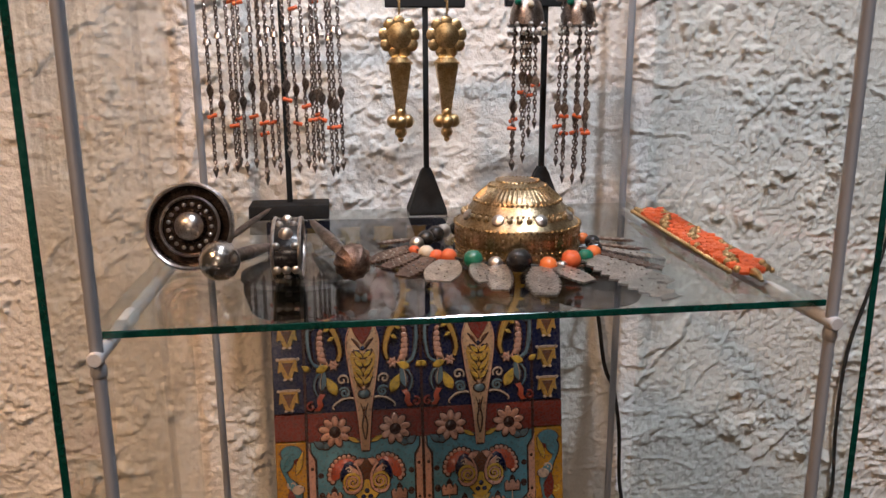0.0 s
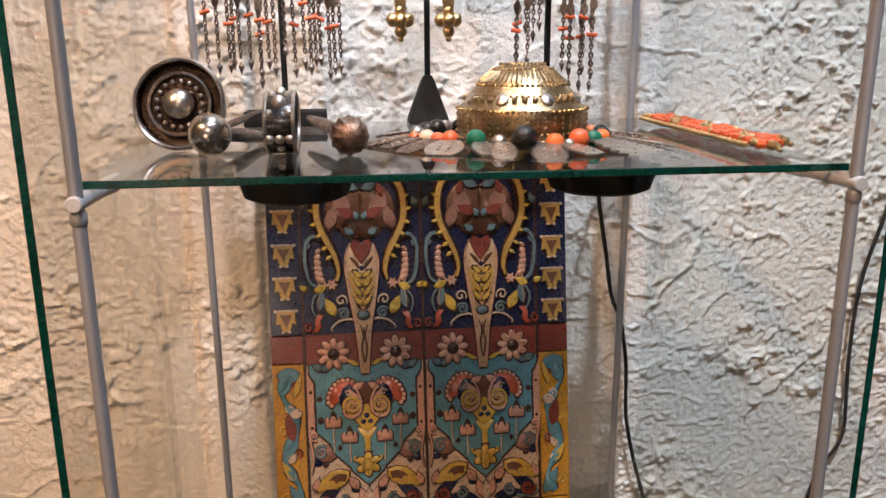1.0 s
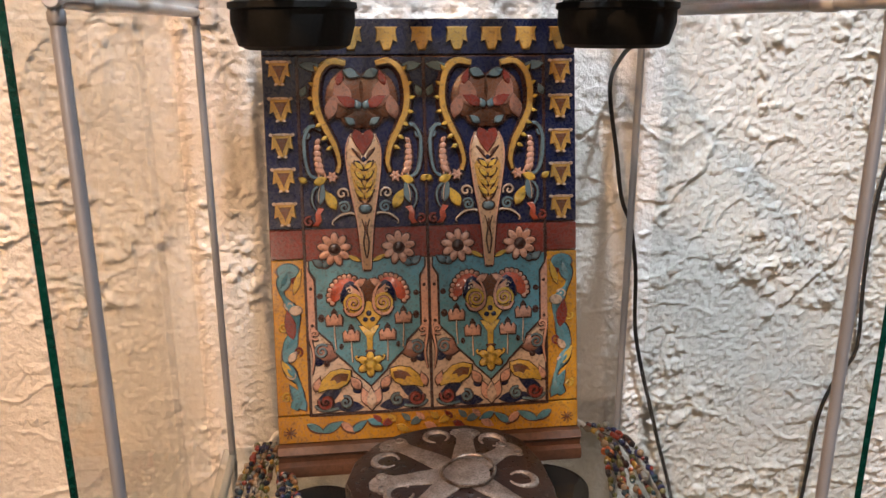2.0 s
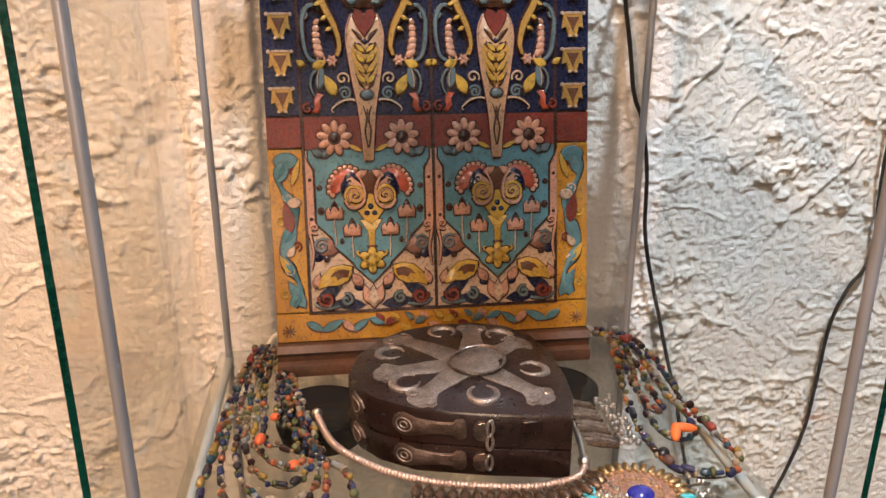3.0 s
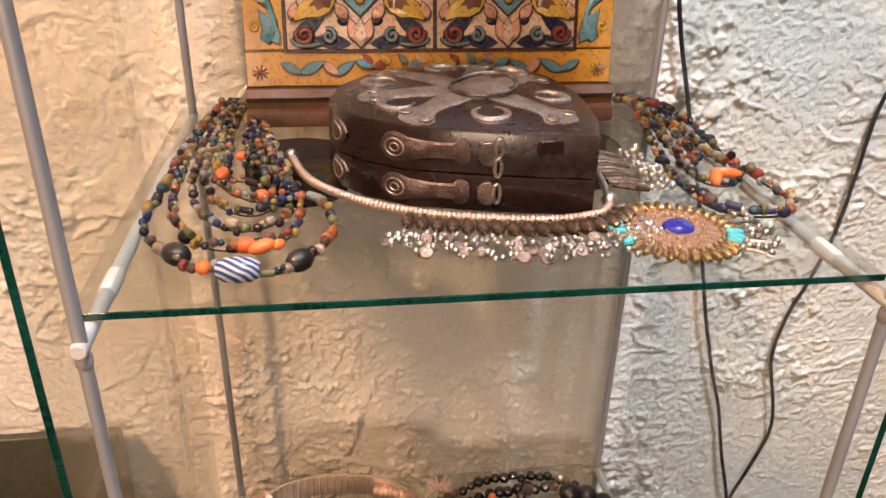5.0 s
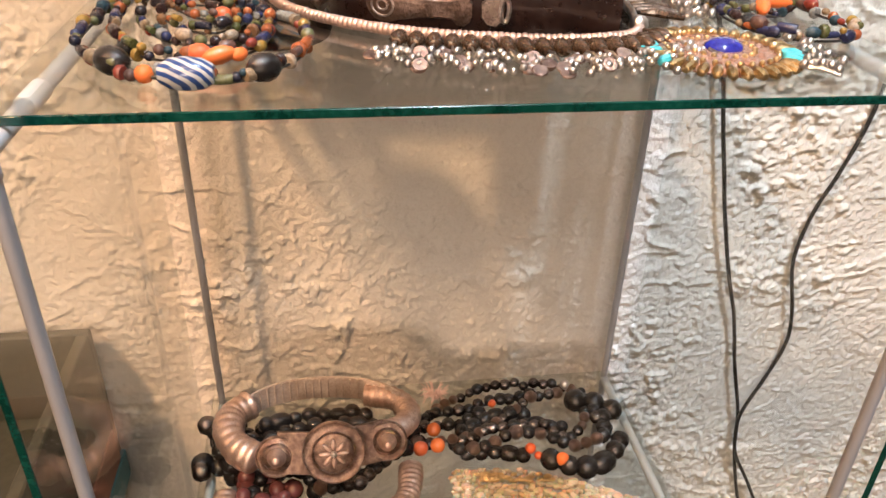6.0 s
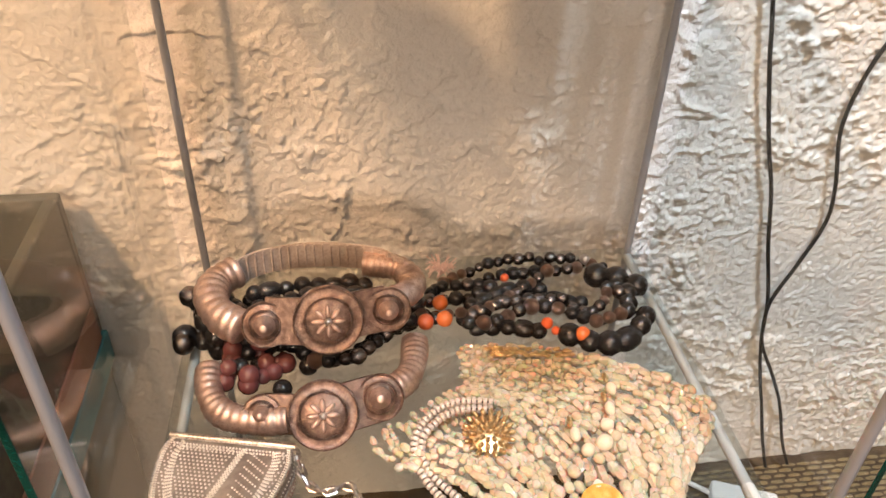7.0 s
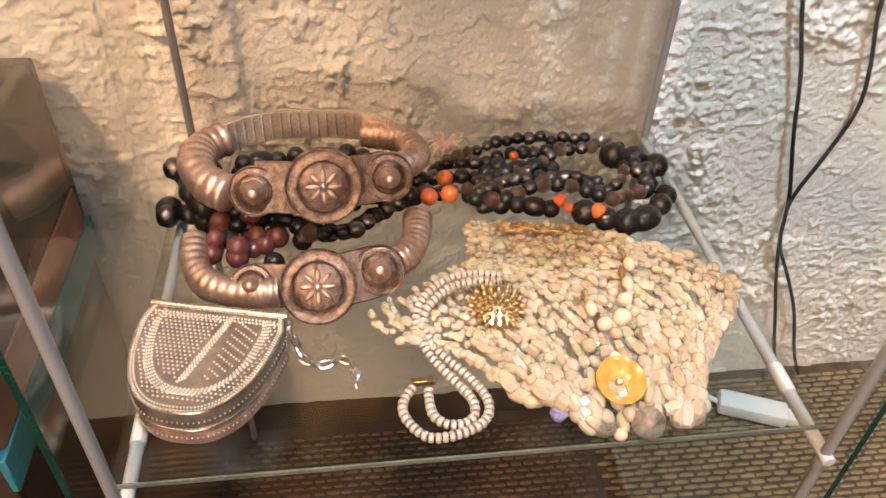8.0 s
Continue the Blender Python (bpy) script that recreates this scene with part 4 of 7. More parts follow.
def leather_box():
    b = thing("leather_box", None, "dark brown leather box with dull silver star and oval appliques", "box")
    corners = [(0.2735, 0.577), (0.281, 0.602), (0.284, 0.630), (0.2835, 0.663), (0.276, 0.696), (0.260, 0.716), (0.236, 0.7255), (0.208, 0.7260), (0.180, 0.718), (0.159, 0.703), (0.143, 0.680), (0.136, 0.652), (0.1415, 0.630), (0.154, 0.614), (0.177, 0.5985), (0.225, 0.5860)]
    outline = []
    for p, q in zip(corners, corners[1:] + corners[:1]):
        outline += [p, ((p[0] + q[0]) / 2, (p[1] + q[1]) / 2)]
    cx, cy = 0.212, 0.652

    def shell(z_list, bm):
        rings = [[bm.verts.new((cx + (x - cx) * k, cy + (y - cy) * k, z)) for x, y in outline] for k, z in z_list]
        n = len(outline)
        for a, c in zip(rings, rings[1:]):
            for i in range(n):
                bm.faces.new((a[i], a[(i + 1) % n], c[(i + 1) % n], c[i]))
        bm.faces.new(rings[0][::-1])
        bm.faces.new(rings[-1])
        bmesh.ops.recalc_face_normals(bm, faces=bm.faces[:])
        return bm

    part("body", shell([(0.985, S2 + 0.0002), (1.0, S2 + 0.002), (1.0, S2 + 0.0205), (0.985, S2 + 0.021)], bmesh.new()), LEATHER, b)
    lid = part("lid", shell([(0.985, S2 + 0.0215), (1.0, S2 + 0.022), (1.0, S2 + 0.0435), (0.985, S2 + 0.0455), (0.7, S2 + 0.0490), (0.35, S2 + 0.0508), (0.05, S2 + 0.0512)], bmesh.new()), LEATHER, b)

    def top_z(x, y):
        """Height of the domed lid over a point of its plan."""
        d = Vector((x - cx, y - cy))
        share_out = 0.0
        for p, q in zip(outline, outline[1:] + outline[:1]):
            a, e = Vector((p[0] - cx, p[1] - cy)), Vector((q[0] - p[0], q[1] - p[1]))
            det = d.x * e.y - d.y * e.x
            if abs(det) > 1e-12:
                far, along_edge = (a.x * e.y - a.y * e.x) / det, (a.x * d.y - a.y * d.x) / det
                if far > 0 and -1e-6 <= along_edge <= 1.000001:
                    share_out = 1 / far
                    break
        return S2 + float(np.interp(share_out, (0.05, 0.35, 0.70, 0.985, 1.0), (0.0512, 0.0508, 0.0490, 0.0455, 0.0435)))

    def applied(name, pts, material=APPLIQUE, h=0.0011):
        bm = bmesh.new()
        n = len(pts)
        mx, my = sum(p[0] for p in pts) / n, sum(p[1] for p in pts) / n
        lo = [bm.verts.new((x, y, top_z(x, y) - 0.001)) for x, y in pts]
        hi = [bm.verts.new((x, y, top_z(x, y) + h * 0.6)) for x, y in pts]
        inn = [bm.verts.new((mx + (x - mx) * 0.86, my + (y - my) * 0.86, top_z(x, y) + h)) for x, y in pts]
        c = bm.verts.new((mx, my, top_z(mx, my) + h))
        for i in range(n):
            j = (i + 1) % n
            bm.faces.new((lo[i], lo[j], hi[j], hi[i]))
            bm.faces.new((hi[i], hi[j], inn[j], inn[i]))
            bm.faces.new((inn[i], inn[j], c))
        bmesh.ops.recalc_face_normals(bm, faces=bm.faces[:])
        return part(name, bm, material, lid, "dull silver applique")

    mid_x, mid_y = 0.221, 0.644
    for ex, ey in ((0.233, 0.717), (0.268, 0.684), (0.264, 0.593), (0.176, 0.603), (0.153, 0.642), (0.166, 0.704)):
        along_ray, length = Vector((ex - mid_x, ey - mid_y)).normalized(), math.hypot(ex - mid_x, ey - mid_y)
        across = Vector((-along_ray.y, along_ray.x))
        profile = ((0.16, 0.0085), (0.30, 0.0092), (0.45, 0.0082), (0.60, 0.0068), (0.72, 0.0066), (0.79, 0.0090), (0.84, 0.0122), (0.90, 0.0118), (0.93, 0.0085), (0.97, 0.0070), (1.0, 0.0032))
        half = [Vector((mid_x, mid_y)) + along_ray * length * f + across * w for f, w in profile]
        other = [Vector((mid_x, mid_y)) + along_ray * length * f - across * w for f, w in profile]
        applied("star_ray", [tuple(v) for v in half + other[::-1]])
        for side_way in (-1, 1):
            c = Vector((mid_x, mid_y)) + along_ray * length * 0.865 + across * (side_way * 0.0072)
            bm = bmesh.new()
            tube(bm, [(c.x + 0.0034 * math.cos(t), c.y + 0.0034 * math.sin(t), top_z(c.x, c.y) + 0.0012) for t in np.linspace(0, math.tau, 13)[:-1]], 0.0006, 5, True)
            part("ray_curl", bm, APPLIQUE, lid)
    for mx, my in ((0.167, 0.672), (0.174, 0.628), (0.222, 0.607), (0.262, 0.636), (0.250, 0.692), (0.208, 0.702)):
        open_way = math.atan2(mid_y - my, mid_x - mx)
        bm = bmesh.new()
        turns = np.linspace(0.45, math.tau - 0.45, 24)
        ring = [(mx + 0.0092 * math.cos(open_way + t), my + 0.0092 * math.sin(open_way + t)) for t in turns]
        tube(bm, [(x, y, top_z(x, y) - 0.0004) for x, y in ring], [0.0009 + 0.0021 * math.sin(0.5 * t) ** 2 for t in turns], 8)
        part("crescent", bm, APPLIQUE, lid, "dull silver crescent")
    applied("centre_plate", oval(mid_x, mid_y, 0.019, 0.017), h=0.0018)
    bm = bmesh.new()
    tube(bm, [(mid_x + 0.003 + 0.0190 * math.cos(t), mid_y - 0.001 + 0.0175 * math.sin(t), top_z(cx, cy) + 0.0022 + 0.004 * max(0, math.sin(t + 0.8))) for t in np.linspace(0, math.tau, 28)[:-1]], 0.0013, 7, True)
    part("pull_ring", bm, OLD_SILVER, lid, "loose dark metal pull ring")

    # paddle-shaped sheets round the sides
    front = [Vector((x, y)) for x, y in ((0.1380, 0.660), (0.1360, 0.652), (0.1415, 0.630), (0.154, 0.614), (0.177, 0.5985), (0.225, 0.5860))]

    def on_side(s):
        """Point and outward normal at s metres along the left and front side."""
        for p, q in zip(front, front[1:]):
            d = (q - p).length
            if s <= d or q is front[-1]:
                u = (q - p) / d
                return p + u * s, Vector((u.y, -u.x))
            s -= d

    def side_sheet(s0, profile, z, label="dull silver side applique"):
        bm = bmesh.new()
        rows = []
        for ds, hh in profile:
            p, nrm = on_side(s0 + ds)
            rows.append([bm.verts.new((p.x + nrm.x * o, p.y + nrm.y * o, z + w)) for o, w in ((-0.001, -hh), (0.0008, -hh), (0.0016, -hh * 0.8), (0.0016, hh * 0.8), (0.0008, hh), (-0.001, hh))])
        for a, c in zip(rows, rows[1:]):
            for i in range(5):
                bm.faces.new((a[i], a[i + 1], c[i + 1], c[i]))
        bmesh.ops.recalc_face_normals(bm, faces=bm.faces[:])
        part("side_plate", bm, SIDE_SHEET, b, label)

    def side_ring(s0, z, r, name="side_ring"):
        pts = []
        for t in np.linspace(0, math.tau, 20)[:-1]:
            p, nrm = on_side(s0 + r * math.cos(t))
            pts.append((p.x + nrm.x * 0.0016, p.y + nrm.y * 0.0016, z + r * 0.85 * math.sin(t)))
        part(name, tube(bmesh.new(), pts, 0.0006, 5, True), APPLIQUE, b)

    paddle = [(0.0, 0.001), (0.0012, 0.0042), (0.0035, 0.0068), (0.0075, 0.0082), (0.0120, 0.0076), (0.0165, 0.0062), (0.024, 0.0050), (0.032, 0.0044), (0.040, 0.0046), (0.0425, 0.0072), (0.0455, 0.0076), (0.048, 0.0060), (0.0492, 0.0030)]
    leaf = [(0.0, 0.001), (0.002, 0.0050), (0.006, 0.0078), (0.011, 0.0080), (0.016, 0.0052), (0.019, 0.001)]
    for z, grow in ((S2 + 0.0335, 1.0), (S2 + 0.0110, 0.95)):
        side_sheet(0.063, [(d, hh * grow) for d, hh in paddle], z)
        side_ring(0.063 + 0.0085, z, 0.0056)
        side_ring(0.063 + 0.0085, z, 0.0026)
        side_sheet(0.020, [(d, hh * grow) for d, hh in leaf], z)
        side_ring(0.020 + 0.0092, z, 0.0058)
    # hasp and hanging chain
    x, y = 0.2225, 0.5858
    for z in (S2 + 0.0375, S2 + 0.027, S2 + 0.0125):
        bm = bmesh.new()
        tube(bm, [(x + 0.0019 * math.cos(t), y - 0.0022, z + 0.0052 * math.sin(t)) for t in np.linspace(0, math.tau, 16)[:-1]], 0.0011, 6, True)
        part("hasp_ring", bm, SILVER, b, "bright metal hasp ring")
    for z in (S2 + 0.0335, S2 + 0.0115):
        bm = plate(bmesh.new(), [(u, v) for u, v in ((-0.009, 0.003), (-0.006, 0.0062), (-0.002, 0.0068), (0.0012, 0.004), (0.0012, -0.004), (-0.002, -0.0068), (-0.006, -0.0062), (-0.009, -0.003))], -0.002, 0.0016, 0.0004)
        bmesh.ops.recalc_face_normals(bm, faces=bm.faces[:])
        part("hasp_plate", bm, OLD_SILVER, b, "dark metal hasp plate", at=Matrix.Translation((x - 0.001, y + 0.0004, z)) @ Matrix.Rotation(radians(-14.6), 4, "Z") @ Matrix.Rotation(math.pi / 2, 4, "X"))
    part("hinge_tab", slab((0.242, 0.5800, S2 + 0.0345), (0.256, 0.5825, S2 + 0.0420), 0.0006), LEATHER, b)


leather_box()


def bead_necklace(label, paths, radius, seed, group, extras=()):
    rng = random.Random(seed)
    n = thing("bead_necklace", None, label, "necklace", group)
    for p in paths:
        strand(n, p, TRADE_SHAPES, radius * 0.92, rng, 2.0, 0.38, 0.0045, thread=CORD, stray=0.0013)
    for me, place, r, d, stretch, lab in extras:
        one_bead(n, me, place, r, d, stretch, lab)
    return n


def stripes(m):
    """Slanting blue and white canes in the glass."""
    nt = m.node_tree
    w = nt.nodes.new("ShaderNodeTexWave")
    w.wave_type, w.bands_direction = "BANDS", "DIAGONAL"
    w.inputs["Scale"].default_value, w.inputs["Distortion"].default_value, w.inputs["Detail"].default_value = 0.95, 1.6, 1.0
    nt.links.new(nt.nodes.new("ShaderNodeTexCoord").outputs["Object"], w.inputs["Vector"])
    nt.links.new(ramp_between(nt, w.outputs["Fac"], (0.025, 0.06, 0.20), (0.45, 0.48, 0.50), 0.48, 0.64), nt.nodes["Principled BSDF"].inputs["Base Color"])


stripes(STRIPED)
STRIPE_ME = bead_mesh("striped_bead", STRIPED, BARREL, 14)
CORAL_ME = bead_mesh("coral_bead", CORAL, ROUND)
ORANGE_ME = bead_mesh("orange_bead", ORANGE, ROUND, 12)
BLACK_ME = bead_mesh("black_bead", BLACK_BEAD, ROUND, 12)
GREEN_ME = bead_mesh("green_bead", GREEN_STONE, ROUND, 14)
CREAM_ME = bead_mesh("cream_bead", CREAM_BEAD, ROUND, 12)
SILVER_ME = bead_mesh("silver_bead", SILVER, ROUND, 12)
Z2 = S2 + 0.0032


def loop_left(k):
    """Nested loops from the back corner to the front and back."""
    return [(0.060 + 0.004 * k, 0.783, Z2), (0.055 + 0.004 * k, 0.745, Z2), (0.052 + 0.005 * k, 0.690, Z2), (0.052 + 0.006 * k, 0.640, Z2), (0.056 + 0.007 * k, 0.590 + 0.010 * k, Z2), (0.072 + 0.006 * k, 0.556 + 0.016 * k, Z2),
            (0.096 + 0.001 * k, 0.547 + 0.018 * k, Z2), (0.117 - 0.004 * k, 0.562 + 0.018 * k, Z2), (0.120 - 0.005 * k, 0.600 + 0.014 * k, Z2), (0.108 - 0.005 * k, 0.660, Z2), (0.096 - 0.003 * k, 0.710, Z2), (0.088 - 0.002 * k, 0.750, Z2), (0.082, 0.780, Z2)]


outer_left = [(0.072, 0.786, Z2), (0.058, 0.766, Z2), (0.050, 0.721, Z2), (0.047, 0.672, Z2), (0.047, 0.638, Z2), (0.044, 0.609, Z2), (0.046, 0.569, Z2), (0.062, 0.543, Z2), (0.076, 0.532, Z2), (0.095, 0.524, Z2), (0.111, 0.523, Z2),
              (0.121, 0.530, Z2), (0.133, 0.548, Z2), (0.137, 0.569, Z2), (0.132, 0.597, Z2), (0.116, 0.614, Z2), (0.104, 0.650, Z2), (0.097, 0.700, Z2), (0.088, 0.750, Z2), (0.079, 0.786, Z2)]
bead_necklace("long mixed trade-bead necklace with large blue striped bead in front", [outer_left], 0.0026, 1, "bead necklaces", [
    (STRIPE_ME, (0.095, 0.5225, S2 + 0.0066), 0.0062, (1, -0.05, 0), 1.35, "large blue and white striped barrel bead"),
    (BLACK_ME, (0.0655, 0.541, S2 + 0.0060), 0.0058, (1, -0.6, 0), 1.3, "black bead with a pale band"),
    (BLACK_ME, (0.1215, 0.530, S2 + 0.0060), 0.0056, (1, 0.7, 0), 1.25, "black bead with a pale band"),
    (ORANGE_ME, (0.0785, 0.531, S2 + 0.004), 0.0036, (1, 0, 0), 1, "amber bead")])
bead_necklace("mixed trade-bead necklace with an orange coral branch", [loop_left(0), loop_left(1.2)], 0.0023, 2, "bead necklaces", [
    (CORAL_ME, (0.096, 0.547, S2 + 0.0062), 0.0042, (1, 0.1, 0.1), 1.2, ""), (ORANGE_ME, (0.1035, 0.5455, S2 + 0.0060), 0.0036, (1, 0.3, 0.2), 1.9, "orange coral branch"), (ORANGE_ME, (0.111, 0.548, S2 + 0.0056), 0.0027, (1, 1, 0.1), 1.4, ""),
    (BLACK_ME, (0.066, 0.563, S2 + 0.004), 0.0036, (1, -1, 0), 1.2, "")])
bead_necklace("dense mixed trade-bead necklace in several short strands", [loop_left(2.2), loop_left(3.2), loop_left(4.4)], 0.0023, 3, "bead necklaces",
              [(CORAL_ME, (0.083, 0.668, S2 + 0.006), 0.0031, (1, 0.3, 0), 1.2, ""), (CORAL_ME, (0.099, 0.607, S2 + 0.006), 0.0034, (1, 0.3, 0), 1.2, ""), (CORAL_ME, (0.075, 0.640, S2 + 0.006), 0.0038, (0.3, 1, 0), 1.5, "")])
outer_right = [(0.352, 0.787, Z2), (0.372, 0.780, Z2), (0.384, 0.760, Z2), (0.388, 0.722, Z2), (0.385, 0.680, Z2), (0.384, 0.650, Z2), (0.386, 0.615, Z2), (0.389, 0.582, Z2), (0.378, 0.566, Z2), (0.364, 0.562, Z2), (0.348, 0.567, Z2), (0.338, 0.584, Z2), (0.336, 0.622, Z2),
               (0.342, 0.660, Z2), (0.350, 0.700, Z2), (0.360, 0.737, Z2), (0.362, 0.775, Z2)]
inner_right = [(0.358, 0.783, Z2), (0.378, 0.755, Z2), (0.378, 0.715, Z2), (0.374, 0.670, Z2), (0.377, 0.632, Z2), (0.372, 0.610, Z2), (0.357, 0.605, Z2), (0.349, 0.622, Z2), (0.353, 0.660, Z2), (0.361, 0.700, Z2), (0.366, 0.740, Z2), (0.364, 0.780, Z2)]
third_right = [(0.356, 0.781, Z2), (0.370, 0.745, Z2), (0.369, 0.700, Z2), (0.364, 0.665, Z2), (0.362, 0.642, Z2), (0.354, 0.650, Z2), (0.356, 0.690, Z2), (0.362, 0.740, Z2), (0.362, 0.778, Z2)]
bead_necklace("mixed trade-bead necklace with an orange coral claw", [outer_right], 0.0027, 4, "bead necklaces", [
    (ORANGE_ME, (0.358, 0.610, S2 + 0.0075), 0.0038, (0.4, 1, 0.2), 2.4, "orange coral claw"), (ORANGE_ME, (0.366, 0.613, S2 + 0.0085), 0.0034, (1, -0.2, -0.1), 2.6, "orange coral claw"), (BLACK_ME, (0.341, 0.590, S2 + 0.005), 0.0042, (1, 1, 0), 1.2, "")])
bead_necklace("short mixed trade-bead necklace of yellow, blue and red beads", [inner_right, third_right], 0.0025, 5, "bead necklaces")
for nm, pts in (("cotton_loop", [(0.068, 0.788, S2 + 0.003), (0.074, 0.7895, S2 + 0.012), (0.082, 0.787, S2 + 0.016), (0.088, 0.7885, S2 + 0.006), (0.084, 0.780, S2 + 0.0025), (0.079, 0.770, S2 + 0.0025)]),
                ("cotton_loop", [(0.336, 0.785, S2 + 0.012), (0.343, 0.788, S2 + 0.011), (0.352, 0.787, S2 + 0.006), (0.358, 0.783, S2 + 0.0025)])):
    tagged(part(nm, tube(bmesh.new(), [tuple(v) for v in smooth_path(pts, 0.002)], 0.0022, 8), COTTON), "white twisted cotton loop of a bead necklace", "cord", "cotton loops")


def silver_collar():
    c = thing("silver_collar", None, "silver beaded collar with olive bottle pendants and tiny balls", "necklace")
    disc = bead_mesh("ring_bead", ROSE_SILVER, DISC, 12)
    path = [(0.113, 0.668, S2 + 0.004), (0.125, 0.630, S2 + 0.004), (0.151, 0.6005, S2 + 0.004), (0.182, 0.5815, S2 + 0.004), (0.216, 0.5715, S2 + 0.004), (0.248, 0.567, S2 + 0.004), (0.275, 0.572, S2 + 0.004), (0.286, 0.584, S2 + 0.004)]
    rng = random.Random(11)
    strand(c, path, [disc], 0.0026, rng, 0.98, 0.05)
    one_bead(c, SILVER_ME, (0.1125, 0.671, S2 + 0.0045), 0.0042)
    one_bead(c, SILVER_ME, (0.2865, 0.588, S2 + 0.0045), 0.0046)
    part("wire", tube(bmesh.new(), [(0.2865, 0.590, S2 + 0.004), (0.289, 0.605, S2 + 0.006), (0.291, 0.622, S2 + 0.006), (0.292, 0.640, S2 + 0.005)], 0.0020, 8), SILVER, c, "plain silver end wire")
    bottle = bead_mesh("bottle_pendant", OLIVE_GLASS, [(0, 0), (0.0016, 0.0), (0.0018, 0.003), (0.0036, 0.0065), (0.0038, 0.0110), (0.0020, 0.0145), (0, 0.0150)], 10)
    edge = [p for p in smooth_path(path, 0.0070)]
    balls = bmesh.new()
    ball(balls, (0, 0, 0), 0.0019, 8, 6)
    ball_me = bpy.data.meshes.new("tiny_ball")
    balls.to_mesh(ball_me)
    balls.free()
    ball_me.polygons.foreach_set("use_smooth", [True] * len(ball_me.polygons))
    ball_me.materials.append(SILVER)
    drop = bead_mesh("drop_disc", PLAQUE, [(0, -0.0006), (0.0030, -0.0005), (0.0034, 0), (0.0030, 0.0005), (0, 0.0006)], 12)
    for i, p in enumerate(edge):
        if p.x < 0.176 or i == 0:
            continue
        d = (p - Vector((0.215, 0.700, p.z)))
        d.z = 0
        d.normalize()
        at = p + d * 0.003
        at.z = S2 + 0.0042
        pend = share("bottle_pendant", bottle, c, Matrix.Translation(at) @ along(d))
        for k in range(11):
            q = at + d * rng.uniform(0.017, 0.040) + Vector((d.y, -d.x, 0)) * rng.uniform(-0.0055, 0.0055)
            q.z = S2 + 0.0020 + rng.uniform(0, 0.003)
            if rng.random() < 0.12:
                share("drop_disc", drop, c, Matrix.Translation(q) @ Matrix.Rotation(rng.uniform(0.2, 0.9), 4, "X") @ Matrix.Rotation(rng.uniform(0, 3), 4, "Z"))
            else:
                share("tiny_ball", ball_me, c, Matrix.Translation(q) @ Matrix.Diagonal((*[rng.uniform(0.7, 1.1)] * 3, 1)))
        part("link", tube(bmesh.new(), [at + d * 0.014, at + d * 0.020 + Vector((0, 0, 0.001)), at + d * 0.027 - Vector((0, 0, 0.001))], 0.0006, 5), SILVER, c)
    for i in range(11):
        y = 0.606 + i * 0.0056
        part("spike_pendant", tube(bmesh.new(), [(0.2945, y + 0.002, S2 + 0.005), (0.302, y, S2 + 0.005), (0.3155, y - 0.002, S2 + 0.003)], [0.0012, 0.0022, 0.0014], 7), OLD_SILVER if i % 3 else OLIVE_GLASS, c, "slender dark pendant")
        for k in range(5):
            share("tiny_ball", ball_me, c, Matrix.Translation((0.318 + rng.uniform(0, 0.013), y + rng.uniform(-0.004, 0.004), S2 + 0.0022 + rng.uniform(0, 0.005))))
    return ball_me


TINY_BALL = silver_collar()


